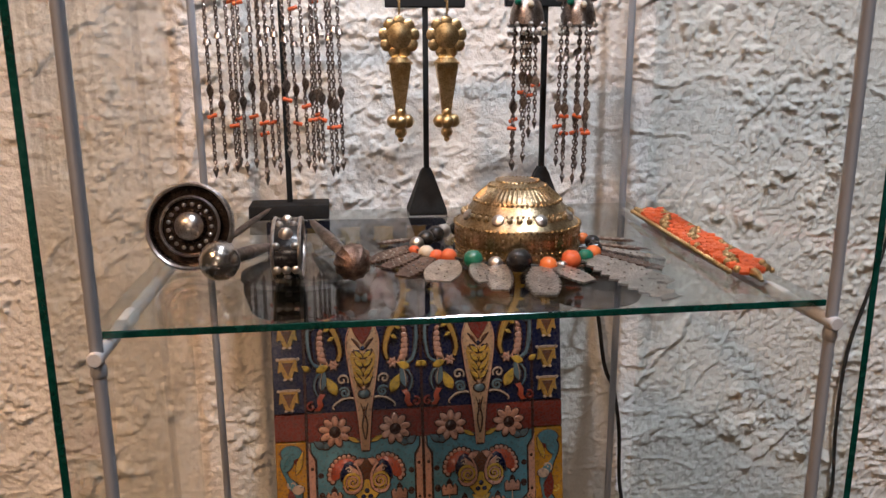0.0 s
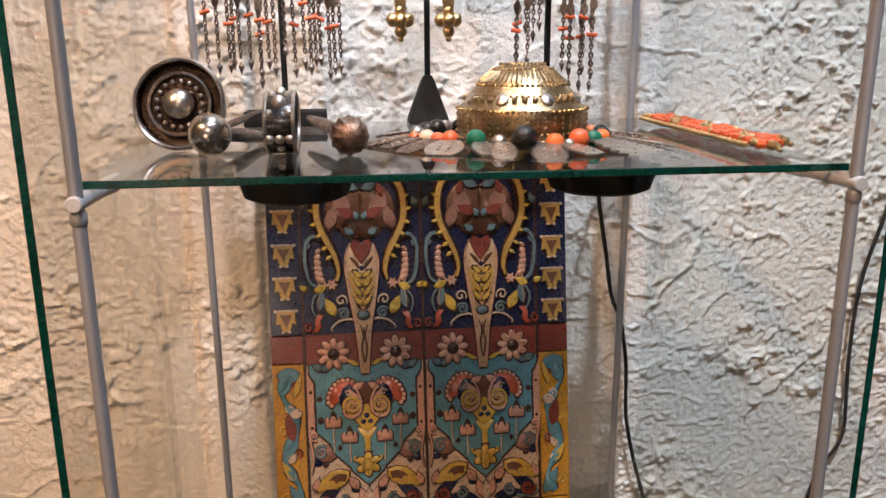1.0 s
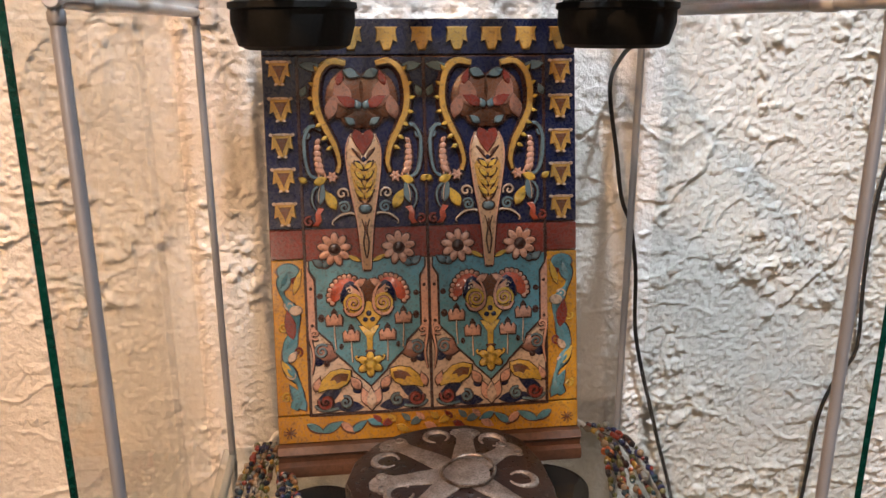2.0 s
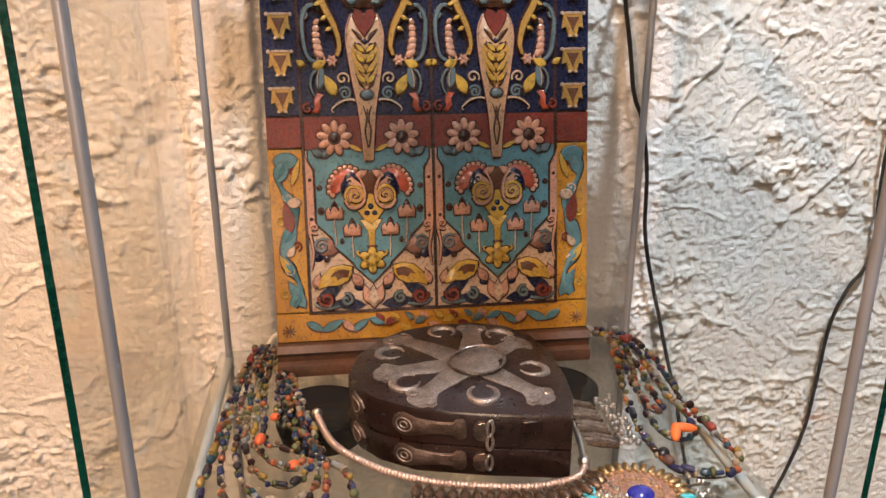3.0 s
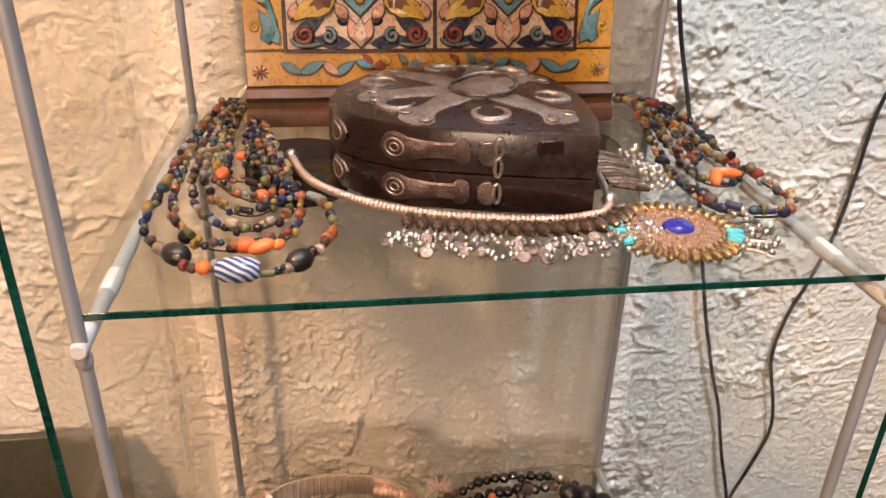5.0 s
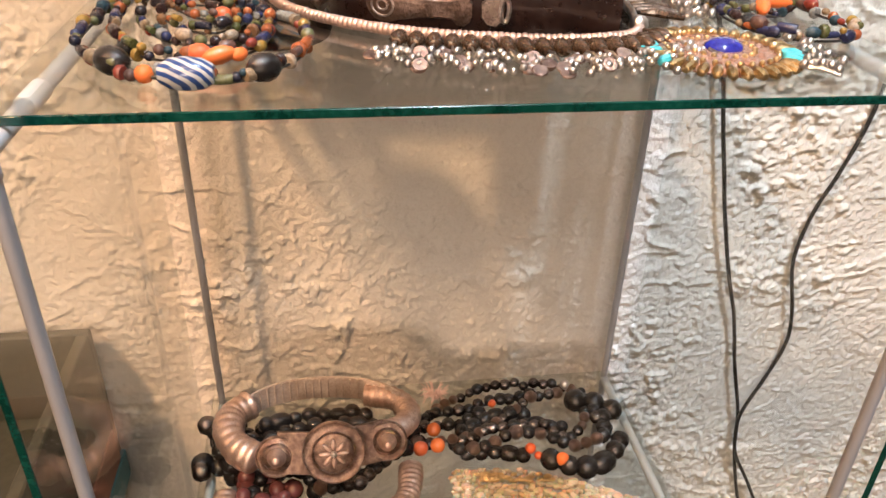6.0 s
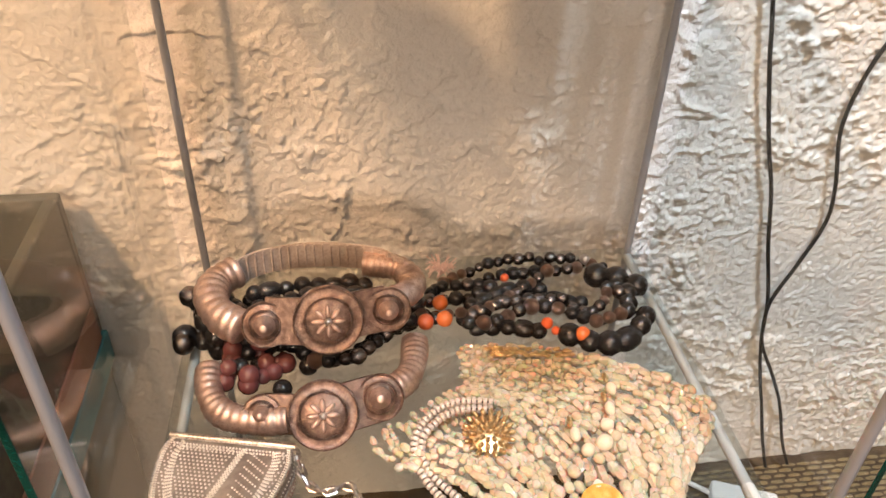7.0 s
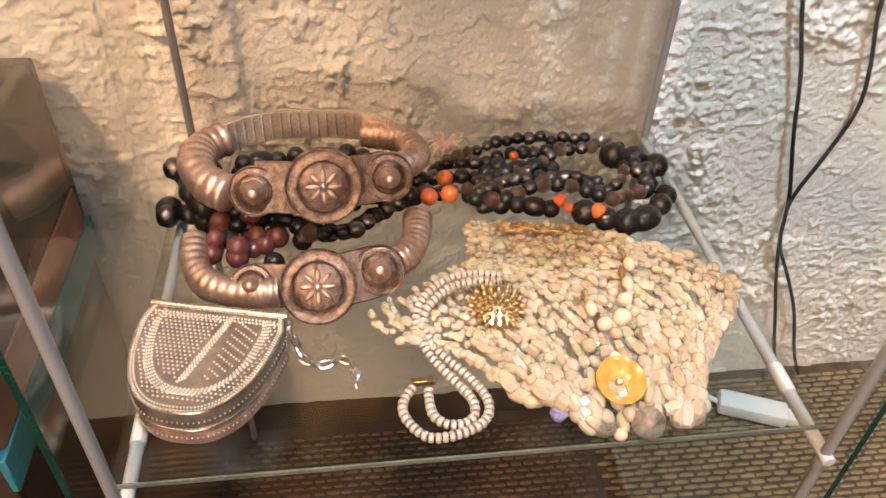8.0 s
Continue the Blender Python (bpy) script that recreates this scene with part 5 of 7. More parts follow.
def medallion():
    cx, cy, z = 0.3095, 0.5515, S2
    m = thing("medallion", Matrix.Translation((cx, cy, z)), "round gilt medallion with turquoise chips and a blue oval stone", "medallion")
    part("backing", lathe(bmesh.new(), [(0, 0.0004), (0.0275, 0.0004), (0.0285, 0.0015), (0.0275, 0.0030), (0.013, 0.0046), (0, 0.0046)], 40), ROSE_GLASS, m, "rose coloured granulated plate")
    pet = bead_mesh("rim_petal", GILT, [(0, -0.0052), (0.0018, -0.003), (0.0024, 0.001), (0.0016, 0.0045), (0, 0.0054)], 8)
    tur = bead_mesh("turquoise_petal", TURQUOISE, [(0, -0.0050), (0.0019, -0.003), (0.0025, 0.001), (0.0017, 0.0042), (0, 0.0050)], 8)
    for k in range(34):
        a = k * math.tau / 34
        blue = k in (14, 15, 16, 17, 31, 32, 33, 19)
        share("turquoise_petal" if blue else "rim_petal", tur if blue else pet, m, Matrix.Translation((0.0295 * math.cos(a), 0.0295 * math.sin(a), 0.0032)) @ along(Vector((math.cos(a), math.sin(a), -0.12))))
    for r, n, s in ((0.0235, 30, 0.0013), (0.0140, 20, 0.0013)):
        for k in range(n):
            a = k * math.tau / n
            share("gilt_ball", GILT_BALL, m, Matrix.Translation((r * math.cos(a), r * math.sin(a), 0.0046)) @ Matrix.Diagonal((s, s, s, 1)))
    for k in range(26):
        a, r = k * 2.4, 0.0165 + 0.0050 * ((k * 7) % 5) / 5
        share("paste_stone", ROSE_BALL, m, Matrix.Translation((r * math.cos(a), r * math.sin(a), 0.0038)) @ Matrix.Diagonal((0.0019, 0.0019, 0.0011, 1)))
    st = bmesh.new()
    ball(st, (0.001, -0.0005, 0.0046), 1.0, 18, 12, Matrix.Diagonal((0.0086, 0.0074, 0.0042, 1)))
    part("blue_stone", st, LAPIS, m, "oval blue stone")
    rng = random.Random(21)
    for k in range(26):
        a = rng.uniform(-0.9, 0.45)
        r = rng.uniform(0.035, 0.050)
        share("tiny_ball", TINY_BALL, m, Matrix.Translation((r * math.cos(a), r * math.sin(a) * 0.9, 0.002 + rng.uniform(0, 0.004))))
    for a in (-0.75, -0.45, -0.15, 0.15, 0.4):
        part("dangle", tube(bmesh.new(), [(0.033 * math.cos(a), 0.033 * math.sin(a), 0.003), (0.042 * math.cos(a), 0.040 * math.sin(a), 0.0035), (0.050 * math.cos(a), 0.045 * math.sin(a), 0.002)], 0.0009, 6), SILVER, m, "silver dangle")


GILT_BALL = bead_mesh("gilt_ball", GILT, ROUND, 8)
ROSE_BALL = bead_mesh("paste_stone", ROSE_GLASS, ROUND, 8)
medallion()


def puck(x, y, z, label):
    p = thing("puck_spotlight", Matrix.Translation((x, y, z)), label, "spotlight", "puck spotlights under the shelves")
    part("housing", lathe(bmesh.new(), [(0, 0), (0.032, 0), (0.034, -0.002), (0.0345, -0.012), (0.031, -0.024), (0.026, -0.0262), (0.025, -0.024), (0, -0.024)], 40), BLACK, p)
    part("rim", lathe(bmesh.new(), [(0.0335, -0.0005), (0.0355, -0.001), (0.0358, -0.004), (0.0342, -0.005)], 40), BLACK, p)


for x, y, z in ((0.119, 0.617, SHELVES[0]), (0.306, 0.617, SHELVES[0]), (0.115, 0.695, SHELVES[1]), (0.298, 0.705, SHELVES[1])):
    puck(x, y, z - 0.0038, "round black puck spotlight fixed under a glass shelf, unlit")


# ---- things on the upper shelf ----
S1 = 1.240


DISC_DARK = surface("blackened_silver", (0.055, 0.040, 0.034), (0.15, 0.115, 0.10), 0.26, 1.0, 120, 900, 0.2, (0.02, 0.014, 0.012), 0.6, depth=0.0003)


def disc_ornament():
    """A round turned ornament that stands on its rim and faces the room."""
    m = Matrix.Translation((0.0565, 0.612, S1 + 0.0262)) @ Matrix.Rotation(radians(-8), 4, "Z") @ Matrix.Rotation(radians(76), 4, "X")
    t = thing("disc_ornament", m, "round dark silver disc ornament with beaded ring and dome", "ornament")
    part("dish", lathe(bmesh.new(), [(0, -0.006), (0.024, -0.006), (0.0258, -0.003), (0.0260, 0.001), (0.0248, 0.0026), (0.0232, 0.0018), (0.0222, -0.0012), (0.0190, -0.0014), (0.0180, 0.0016), (0.0168, 0.0018), (0.0160, -0.0004), (0.010, -0.0004), (0.009, 0.002), (0, 0.002)], 48), DISC_DARK, t)
    part("rim", lathe(bmesh.new(), [(0.0238, 0.0020), (0.0252, 0.0034), (0.0264, 0.002), (0.0262, -0.001)], 48), SILVER, t, "bright worn silver rim")
    part("inner_ring", lathe(bmesh.new(), [(0.0164, 0.0010), (0.0174, 0.0026), (0.0184, 0.0012)], 48), SILVER, t)
    part("dome", lathe(bmesh.new(), [(0.0086, 0.001), (0.0082, 0.004), (0.0064, 0.0068), (0.0034, 0.0084), (0, 0.0088)], 32), SILVER, t, "polished silver dome")
    for k in range(17):
        a = k * math.tau / 17
        share("boss", SILVER_ME, t, Matrix.Translation((0.0130 * math.cos(a), 0.0130 * math.sin(a), 0.0008)) @ Matrix.Diagonal((0.0013, 0.0013, 0.0013, 1)))


disc_ornament()


def hair_pin(place, r, tip, label, ribbed, material):
    t = thing("hair_pin", None, label, "hair pin", "ball-headed hair pins")
    c, e = Vector(place), Vector(tip)
    d = (e - c).normalized()
    if ribbed:
        bm = bmesh.new()
        n, rows = 36, 10
        rings = []
        for i in range(rows + 1):
            ph = -math.pi / 2 + math.pi * i / rows
            rings.append([bm.verts.new(c + along(d) @ Vector((r * math.cos(ph) * (1 + 0.05 * math.cos(12 * k * math.tau / n)) * math.cos(k * math.tau / n), r * math.cos(ph) * (1 + 0.05 * math.cos(12 * k * math.tau / n)) * math.sin(k * math.tau / n), r * math.sin(ph)))) for k in range(n)])
        for a, b in zip(rings, rings[1:]):
            for k in range(n):
                bm.faces.new((a[k], a[(k + 1) % n], b[(k + 1) % n], b[k]))
        bmesh.ops.remove_doubles(bm, verts=bm.verts[:], dist=1e-5)
        bmesh.ops.recalc_face_normals(bm, faces=bm.faces[:])
        part("head", bm, material, t, "ribbed silver ball")
    else:
        part("head", ball(bmesh.new(), c, r, 28, 18), material, t, "smooth silver ball")
    part("collar", tube(bmesh.new(), [c + d * r * 0.9, c + d * r * 1.15, c + d * r * 1.35], [r * 0.42, r * 0.46, r * 0.36], 12), SILVER, t)
    part("shaft", tube(bmesh.new(), [c + d * r * 1.2, c.lerp(e, 0.55), c.lerp(e, 0.92), e], [r * 0.34, r * 0.38, r * 0.22, r * 0.05], 10), OLD_SILVER, t, "tapering dark shaft")


SATIN = surface("satin_silver", (0.50, 0.46, 0.43), (0.66, 0.62, 0.58), 0.24, 1.0, 40, 300, 0.05, (0.42, 0.38, 0.35), 0.3)
hair_pin((0.0765, 0.583, S1 + 0.0117), 0.0115, (0.100, 0.650, S1 + 0.004), "silver ball-headed hair pin lying on the glass", False, SATIN)
hair_pin((0.1510, 0.574, S1 + 0.0107), 0.0105, (0.1235, 0.690, S1 + 0.012), "ribbed silver ball-headed hair pin lying on the glass", True, PLAQUE)
hair_pin((0.0660, 0.640, S1 + 0.0065), 0.0064, (0.094, 0.720, S1 + 0.016), "small dark hair pin leaning behind a disc", False, OLD_SILVER)


def cuff():
    t = thing("cuff_bracelet", None, "black and silver cuff bracelet with raised bosses standing on edge", "bracelet")
    x, y, z, ry, rz, w = 0.1150, 0.588, S1 + 0.0172, 0.028, 0.0162, 0.0072
    bm = bmesh.new()
    n = 40
    ring = []
    for k in range(n):
        a = k * math.tau / n
        ring.append([bm.verts.new((x + dx, y + (ry + o) * math.cos(a), z + (rz + o) * math.sin(a))) for dx, o in ((-w, 0), (-w * 0.8, 0.0004), (w * 0.8, 0.0004), (w, 0), (w * 0.8, -0.002), (-w * 0.8, -0.002))])
    for k in range(n):
        a, b = ring[k], ring[(k + 1) % n]
        for i in range(6):
            bm.faces.new((a[i], a[(i + 1) % 6], b[(i + 1) % 6], b[i]))
    bmesh.ops.recalc_face_normals(bm, faces=bm.faces[:])
    part("band", bm, BLACK_BEAD, t, "black enamelled band")
    for s in (-1, 1):
        part("edge_wire", tube(bmesh.new(), [(x + s * w, y + ry * math.cos(a), z + rz * math.sin(a)) for a in np.linspace(0, math.tau, 41)[:-1]], 0.0011, 7, True), SILVER, t, "bright silver edge wire")
    for a, dx, r in ((2.35, 0, 0.0042), (2.72, -0.005, 0.0022), (2.72, 0.005, 0.0022), (3.55, -0.0052, 0.0028), (3.55, 0, 0.0028), (3.55, 0.0052, 0.0028), (3.95, 0, 0.0022), (1.95, -0.004, 0.0024), (1.95, 0.004, 0.0024), (1.6, 0, 0.003)):
        share("boss", SILVER_ME, t, Matrix.Translation((x + dx, y + ry * math.cos(a), z + rz * math.sin(a))) @ Matrix.Diagonal((r, r, r, 1)), "round silver boss")


cuff()


def chain_links(bm, path, link, wire, sides=5):
    """Interlinked oval links along a path."""
    pts = smooth_path(path, link * 1.45)
    for i, (a, b) in enumerate(zip(pts, pts[1:])):
        d = (b - a).normalized()
        m = Matrix.Translation((a + b) / 2) @ along(d) @ Matrix.Rotation(math.pi / 2 * (i % 2) + 0.4, 4, "Z")
        tube(bm, [m @ Vector((0.55 * link * math.cos(t), 0, link * math.sin(t))) for t in np.linspace(0, math.tau, 9)[:-1]], wire, sides, True)
    return bm


CORAL_TUBE = bead_mesh("coral_branch", CORAL, TUBE_BEAD, 8)
LEAF_BM = plate(bmesh.new(), petal(0, 0, 0.011, 0.0030, -math.pi / 2), -0.0003, 0.0005, 0.0002)
bmesh.ops.recalc_face_normals(LEAF_BM, faces=LEAF_BM.faces[:])
LEAF_ME = bpy.data.meshes.new("leaf_drop")
LEAF_BM.to_mesh(LEAF_ME)
LEAF_BM.free()
LEAF_ME.materials.append(OLD_SILVER)
DIAMOND = bead_mesh("diamond_drop", OLD_SILVER, [(0, -0.0065), (0.0022, 0.0), (0, 0.004)], 6)
BELL = bead_mesh("bell", OLD_SILVER, [(0.0006, 0.003), (0.0022, 0.0018), (0.0030, -0.0012), (0.0034, -0.002), (0, -0.001)], 10)


def tassel(xs, y, top, bottoms, seed, label, cap=None):
    """A hanging ornament of many thin chains with coral and leaf drops."""
    rng = random.Random(seed)
    t = thing("chain_pendant", None, label, "pendant", "chain pendants on stands")
    for x, low in zip(xs, bottoms):
        yy = y + rng.uniform(-0.012, 0.012)
        x += rng.uniform(-0.0024, 0.0024)
        sway = rng.uniform(-0.003, 0.003)
        bm = chain_links(bmesh.new(), [(x + sway, yy, top), (x + sway * 0.4, yy, (top + low) / 2), (x, yy, low)], 0.0022, 0.00055)
        part("chain", bm, OLD_SILVER, t)
        face = Matrix.Rotation(math.pi / 2, 4, "X")
        for f, kind in ((0.33, "bell"), (0.60, "leaf"), (0.76, "coral"), (0.12, "coral2")):
            z = top + (low - top) * (f + rng.uniform(-0.05, 0.05))
            if kind == "bell":
                share("bell", BELL, t, Matrix.Translation((x, yy, z)))
            elif kind == "leaf":
                share("leaf_drop", LEAF_ME, t, Matrix.Translation((x, yy - 0.001, z)) @ Matrix.Rotation(rng.uniform(-0.6, 0.6), 4, "Z") @ face)
            elif rng.random() < (0.85 if kind == "coral" else 0.4):
                share("coral_branch", CORAL_TUBE, t, Matrix.Translation((x, yy, z)) @ Matrix.Rotation(1.57 + rng.uniform(-0.4, 0.4), 4, "Y") @ Matrix.Diagonal((0.0018, 0.0018, 0.0023, 1)))
        share("diamond_drop", DIAMOND, t, Matrix.Translation((x, yy, low - 0.003)))
    if cap:
        cap(t, xs, y, top)
    part("bar", tube(bmesh.new(), [(min(xs) - 0.003, y, top + 0.001), (max(xs) + 0.003, y, top + 0.001)], 0.0016, 8), OLD_SILVER, t)
    return t


def stand(x, y, kind, label, top=1.405, bar=0.030):
    t = thing("jewellery_stand", None, label, "stand", "black jewellery stands")
    if kind == "block":
        part("foot", slab((x - 0.031, y - 0.018, S1), (x + 0.031, y + 0.012, S1 + 0.0115), 0.0012, 2), BLACK, t, "flat black block foot")
        z0 = S1 + 0.0115
    else:
        bm = bmesh.new()
        lo = [(x - 0.0155, y - 0.012, S1), (x + 0.0155, y - 0.012, S1), (x + 0.0155, y + 0.012, S1), (x - 0.0155, y + 0.012, S1)]
        vs = [[bm.verts.new((x + (p[0] - x) * k, y + (p[1] - y) * k, S1 + z)) for p in lo] for k, z in ((0.97, 0), (1.0, 0.001), (0.98, 0.004), (0.33, 0.033), (0.20, 0.037))]
        for a, b in zip(vs, vs[1:]):
            for i in range(4):
                bm.faces.new((a[i], a[(i + 1) % 4], b[(i + 1) % 4], b[i]))
        bm.faces.new(vs[0][::-1])
        bm.faces.new(vs[-1])
        bmesh.ops.recalc_face_normals(bm, faces=bm.faces[:])
        part("foot", bm, BLACK, t, "tapering black foot")
        z0 = S1 + 0.036
    part("rod", slab((x - 0.0021, y - 0.0021, z0), (x + 0.0021, y + 0.0021, top + 0.006), 0.0004), BLACK, t)
    part("crossbar", slab((x - bar, y - 0.004, top), (x + bar, y + 0.004, top + 0.0085), 0.0008), BLACK, t)


stand(0.1045, 0.772, "block", "black jewellery stand with a flat block foot", 1.425, 0.050)
stand(0.2145, 0.770, "cone", "black jewellery stand with a tapering foot and crossbar", 1.401, 0.031)
stand(0.3085, 0.765, "cone", "black jewellery stand behind a brass dome", 1.402, 0.032)
rng = random.Random(5)
tassel([0.0565 + 0.0052 * k for k in range(10)], 0.745, 1.422, [1.280 + rng.uniform(-0.003, 0.012) for k in range(10)], 31, "hanging dark silver chains with coral beads and leaf drops")
tassel([0.1100 + 0.0050 * k for k in range(9)], 0.748, 1.422, [1.287 + rng.uniform(-0.004, 0.014) for k in range(9)], 32, "hanging tarnished chains with red coral and diamond drops")


def bell_cap(t, xs, y, top):
    """Domed caps with granules over the chains."""
    mid = sum(xs) / len(xs)
    part("cap", lathe(bmesh.new(), [(0.0, 0.013), (0.004, 0.012), (0.006, 0.009), (0.0105, 0.003), (0.0125, -0.004), (0.0135, -0.012), (0.011, -0.013), (0, -0.006)], 20, Matrix.Translation((mid, y - 0.006, top - 0.006))), OLD_SILVER, t, "domed dark silver cap")
    for k in range(16):
        a = k * math.tau / 16
        share("granule", SILVER_ME, t, Matrix.Translation((mid + 0.0132 * math.cos(a), y - 0.006 + 0.0132 * math.sin(a), top - 0.018 - 0.006 * (k % 2))) @ Matrix.Diagonal((0.0021, 0.0021, 0.0021, 1)))
    share("stud", CREAM_ME, t, Matrix.Translation((mid, y - 0.0185, top - 0.004)) @ Matrix.Diagonal((0.0026, 0.0026, 0.0026, 1)))
    share("stud", GREEN_ME, t, Matrix.Translation((mid - 0.009, y - 0.015, top - 0.002)) @ Matrix.Diagonal((0.0028, 0.0028, 0.0028, 1)))


tassel([0.2780 + 0.0036 * k for k in range(6)], 0.742, 1.405, [1.286, 1.284, 1.292, 1.316, 1.310, 1.318], 33, "hanging silver chains under a domed granulated cap", bell_cap)
tassel([0.3140 + 0.0042 * k for k in range(7)], 0.742, 1.405, [1.276 + rng.uniform(-0.006, 0.014) for k in range(7)], 34, "long silver chains with coral under a domed cap", bell_cap)


def gold_earring(x, y):
    e = thing("earring", Matrix.Translation((x, y, 0)), "gold earring with flower disc, tapering tube and ball drop", "earring", "pair of gold earrings")
    part("hook", tube(bmesh.new(), [(0, 0.006, 1.404), (0, -0.001, 1.408), (0, -0.004, 1.402), (0, -0.003, 1.394)], 0.0008, 6), GILT, e)
    bm = bmesh.new()
    for k in range(9):
        a = k * math.tau / 9 + 0.17
        ball(bm, (0.0105 * math.cos(a), 0, 1.3780 + 0.0105 * math.sin(a)), 1.0, 10, 7, Matrix.Diagonal((0.0050, 0.0014, 0.0050, 1)))
    part("flower_disc", bm, GILT, e, "gold flower of round petals")
    part("flower_centre", lathe(bmesh.new(), [(0.0095, -0.001), (0.009, 0.0008), (0.004, 0.0018), (0, 0.0030)], 20, Matrix.Translation((0, -0.002, 1.379)) @ Matrix.Rotation(math.pi / 2, 4, "X")), GILT, e)
    bm = bmesh.new()
    prof = [(0.0080, 1.3590), (0.0078, 1.3560), (0.0034, 1.3250), (0.0034, 1.3240)]
    vs = [[bm.verts.new((sx * r, sy * r * 0.8, z)) for sx, sy in ((-1, -1), (1, -1), (1, 1), (-1, 1))] for r, z in prof]
    for a, b in zip(vs, vs[1:]):
        for i in range(4):
            bm.faces.new((a[i], b[i], b[(i + 1) % 4], a[(i + 1) % 4]))
    bm.faces.new(vs[0])
    bm.faces.new(vs[-1][::-1])
    bmesh.ops.recalc_face_normals(bm, faces=bm.faces[:])
    bmesh.ops.bevel(bm, geom=bm.edges[:], offset=0.0006, segments=2, affect="EDGES")
    part("taper", bm, GILT, e, "tapering four-sided gold tube")
    part("collar", lathe(bmesh.new(), [(0, 1.364), (0.006, 1.3635), (0.0098, 1.360), (0.0098, 1.3585), (0, 1.3585)], 20), GILT, e)
    for dx, dy, dz, r in ((-0.0052, 0, 1.3170, 0.0052), (0.0052, 0, 1.3170, 0.0052), (0, -0.0045, 1.3165, 0.0050), (0, -0.001, 1.3090, 0.0046), (0, -0.001, 1.3035, 0.0022), (0, 0, 1.3235, 0.0042)):
        share("gold_ball", GILT_BALL, e, Matrix.Translation((dx, dy, dz)) @ Matrix.Diagonal((r, r, r, 1)))


gold_earring(0.1915, 0.735)
gold_earring(0.2265, 0.735)


def brass_dome():
    cx, cy = 0.2575, 0.6270
    t = thing("brass_dome", Matrix.Translation((cx, cy, S1)) @ Matrix.Diagonal((1.02, 1.02, 1.04, 1)), "embossed brass dome cap with silver discs and tiers", "dome")
    part("shell", lathe(bmesh.new(), [(0.0355, 0.0002), (0.0375, 0.001), (0.0382, 0.004), (0.0376, 0.006), (0.0388, 0.008), (0.0390, 0.019), (0.0380, 0.021), (0.0350, 0.0235), (0.0300, 0.030), (0.0270, 0.0335), (0.0265, 0.035), (0.0225, 0.0385), (0.0165, 0.0435), (0.0145, 0.0440), (0.0130, 0.0455), (0.0060, 0.0462), (0, 0.0464)], 64), BRASS, t)
    tier = [(0.0384, 0.0035, 60, 0.0009), (0.0392, 0.0072, 72, 0.0009), (0.0394, 0.0200, 72, 0.0010), (0.0318, 0.0280, 60, 0.0008), (0.0272, 0.0338, 56, 0.0011), (0.0180, 0.0424, 44, 0.0009), (0.0135, 0.0453, 36, 0.0008)]
    for r, z, n, s in tier:
        bm = bmesh.new()
        for k in range(n):
            a = k * math.tau / n
            bmesh.ops.create_uvsphere(bm, u_segments=6, v_segments=4, radius=s, matrix=Matrix.Translation((r * math.cos(a), r * math.sin(a), z)))
        part("beaded_ring", bm, BRASS, t, "ring of small brass beads")
    bm = bmesh.new()
    for k in range(44):
        a = k * math.tau / 44
        for zz in (0.0105, 0.0135, 0.0165):
            m = Matrix.Translation((0.0391 * math.cos(a), 0.0391 * math.sin(a), zz)) @ Matrix.Rotation(a, 4, "Z") @ Matrix.Diagonal((0.0007, 0.0014 if (k + int(zz * 2000)) % 2 else 0.0008, 0.0012, 1))
            bmesh.ops.create_uvsphere(bm, u_segments=6, v_segments=4, radius=1.0, matrix=m)
    part("embossing", bm, BRASS, t, "pierced and embossed band")
    for k in range(8):
        a = k * math.tau / 8 - 1.35
        m = Matrix.Translation((0.0338 * math.cos(a), 0.0338 * math.sin(a), 0.0262)) @ Matrix.Rotation(a, 4, "Z") @ Matrix.Rotation(radians(50), 4, "Y")
        part("silver_disc", lathe(bmesh.new(), [(0, 0.0016), (0.002, 0.0014), (0.0036, 0.0006), (0.0038, -0.001)], 14, m), SILVER, t, "small bright silver disc")
        for q in (-0.22, 0.22, 0.39):
            m2 = Matrix.Translation((0.0340 * math.cos(a + q), 0.0340 * math.sin(a + q), 0.0262)) @ Matrix.Diagonal((0.0018, 0.0018, 0.0018, 1))
            share("leaf_boss", BRASS_BALL, t, m2)
    ribs = bmesh.new()
    for k in range(52):
        a = k * math.tau / 52
        tube(ribs, [(0.0262 * math.cos(a), 0.0262 * math.sin(a), 0.0353), (0.0190 * math.cos(a), 0.0190 * math.sin(a), 0.0413)], 0.0006, 5)
    part("fluting", ribs, BRASS, t, "fluted upper tier")


BRASS_BALL = bead_mesh("leaf_boss", BRASS, ROUND, 8)
brass_dome()


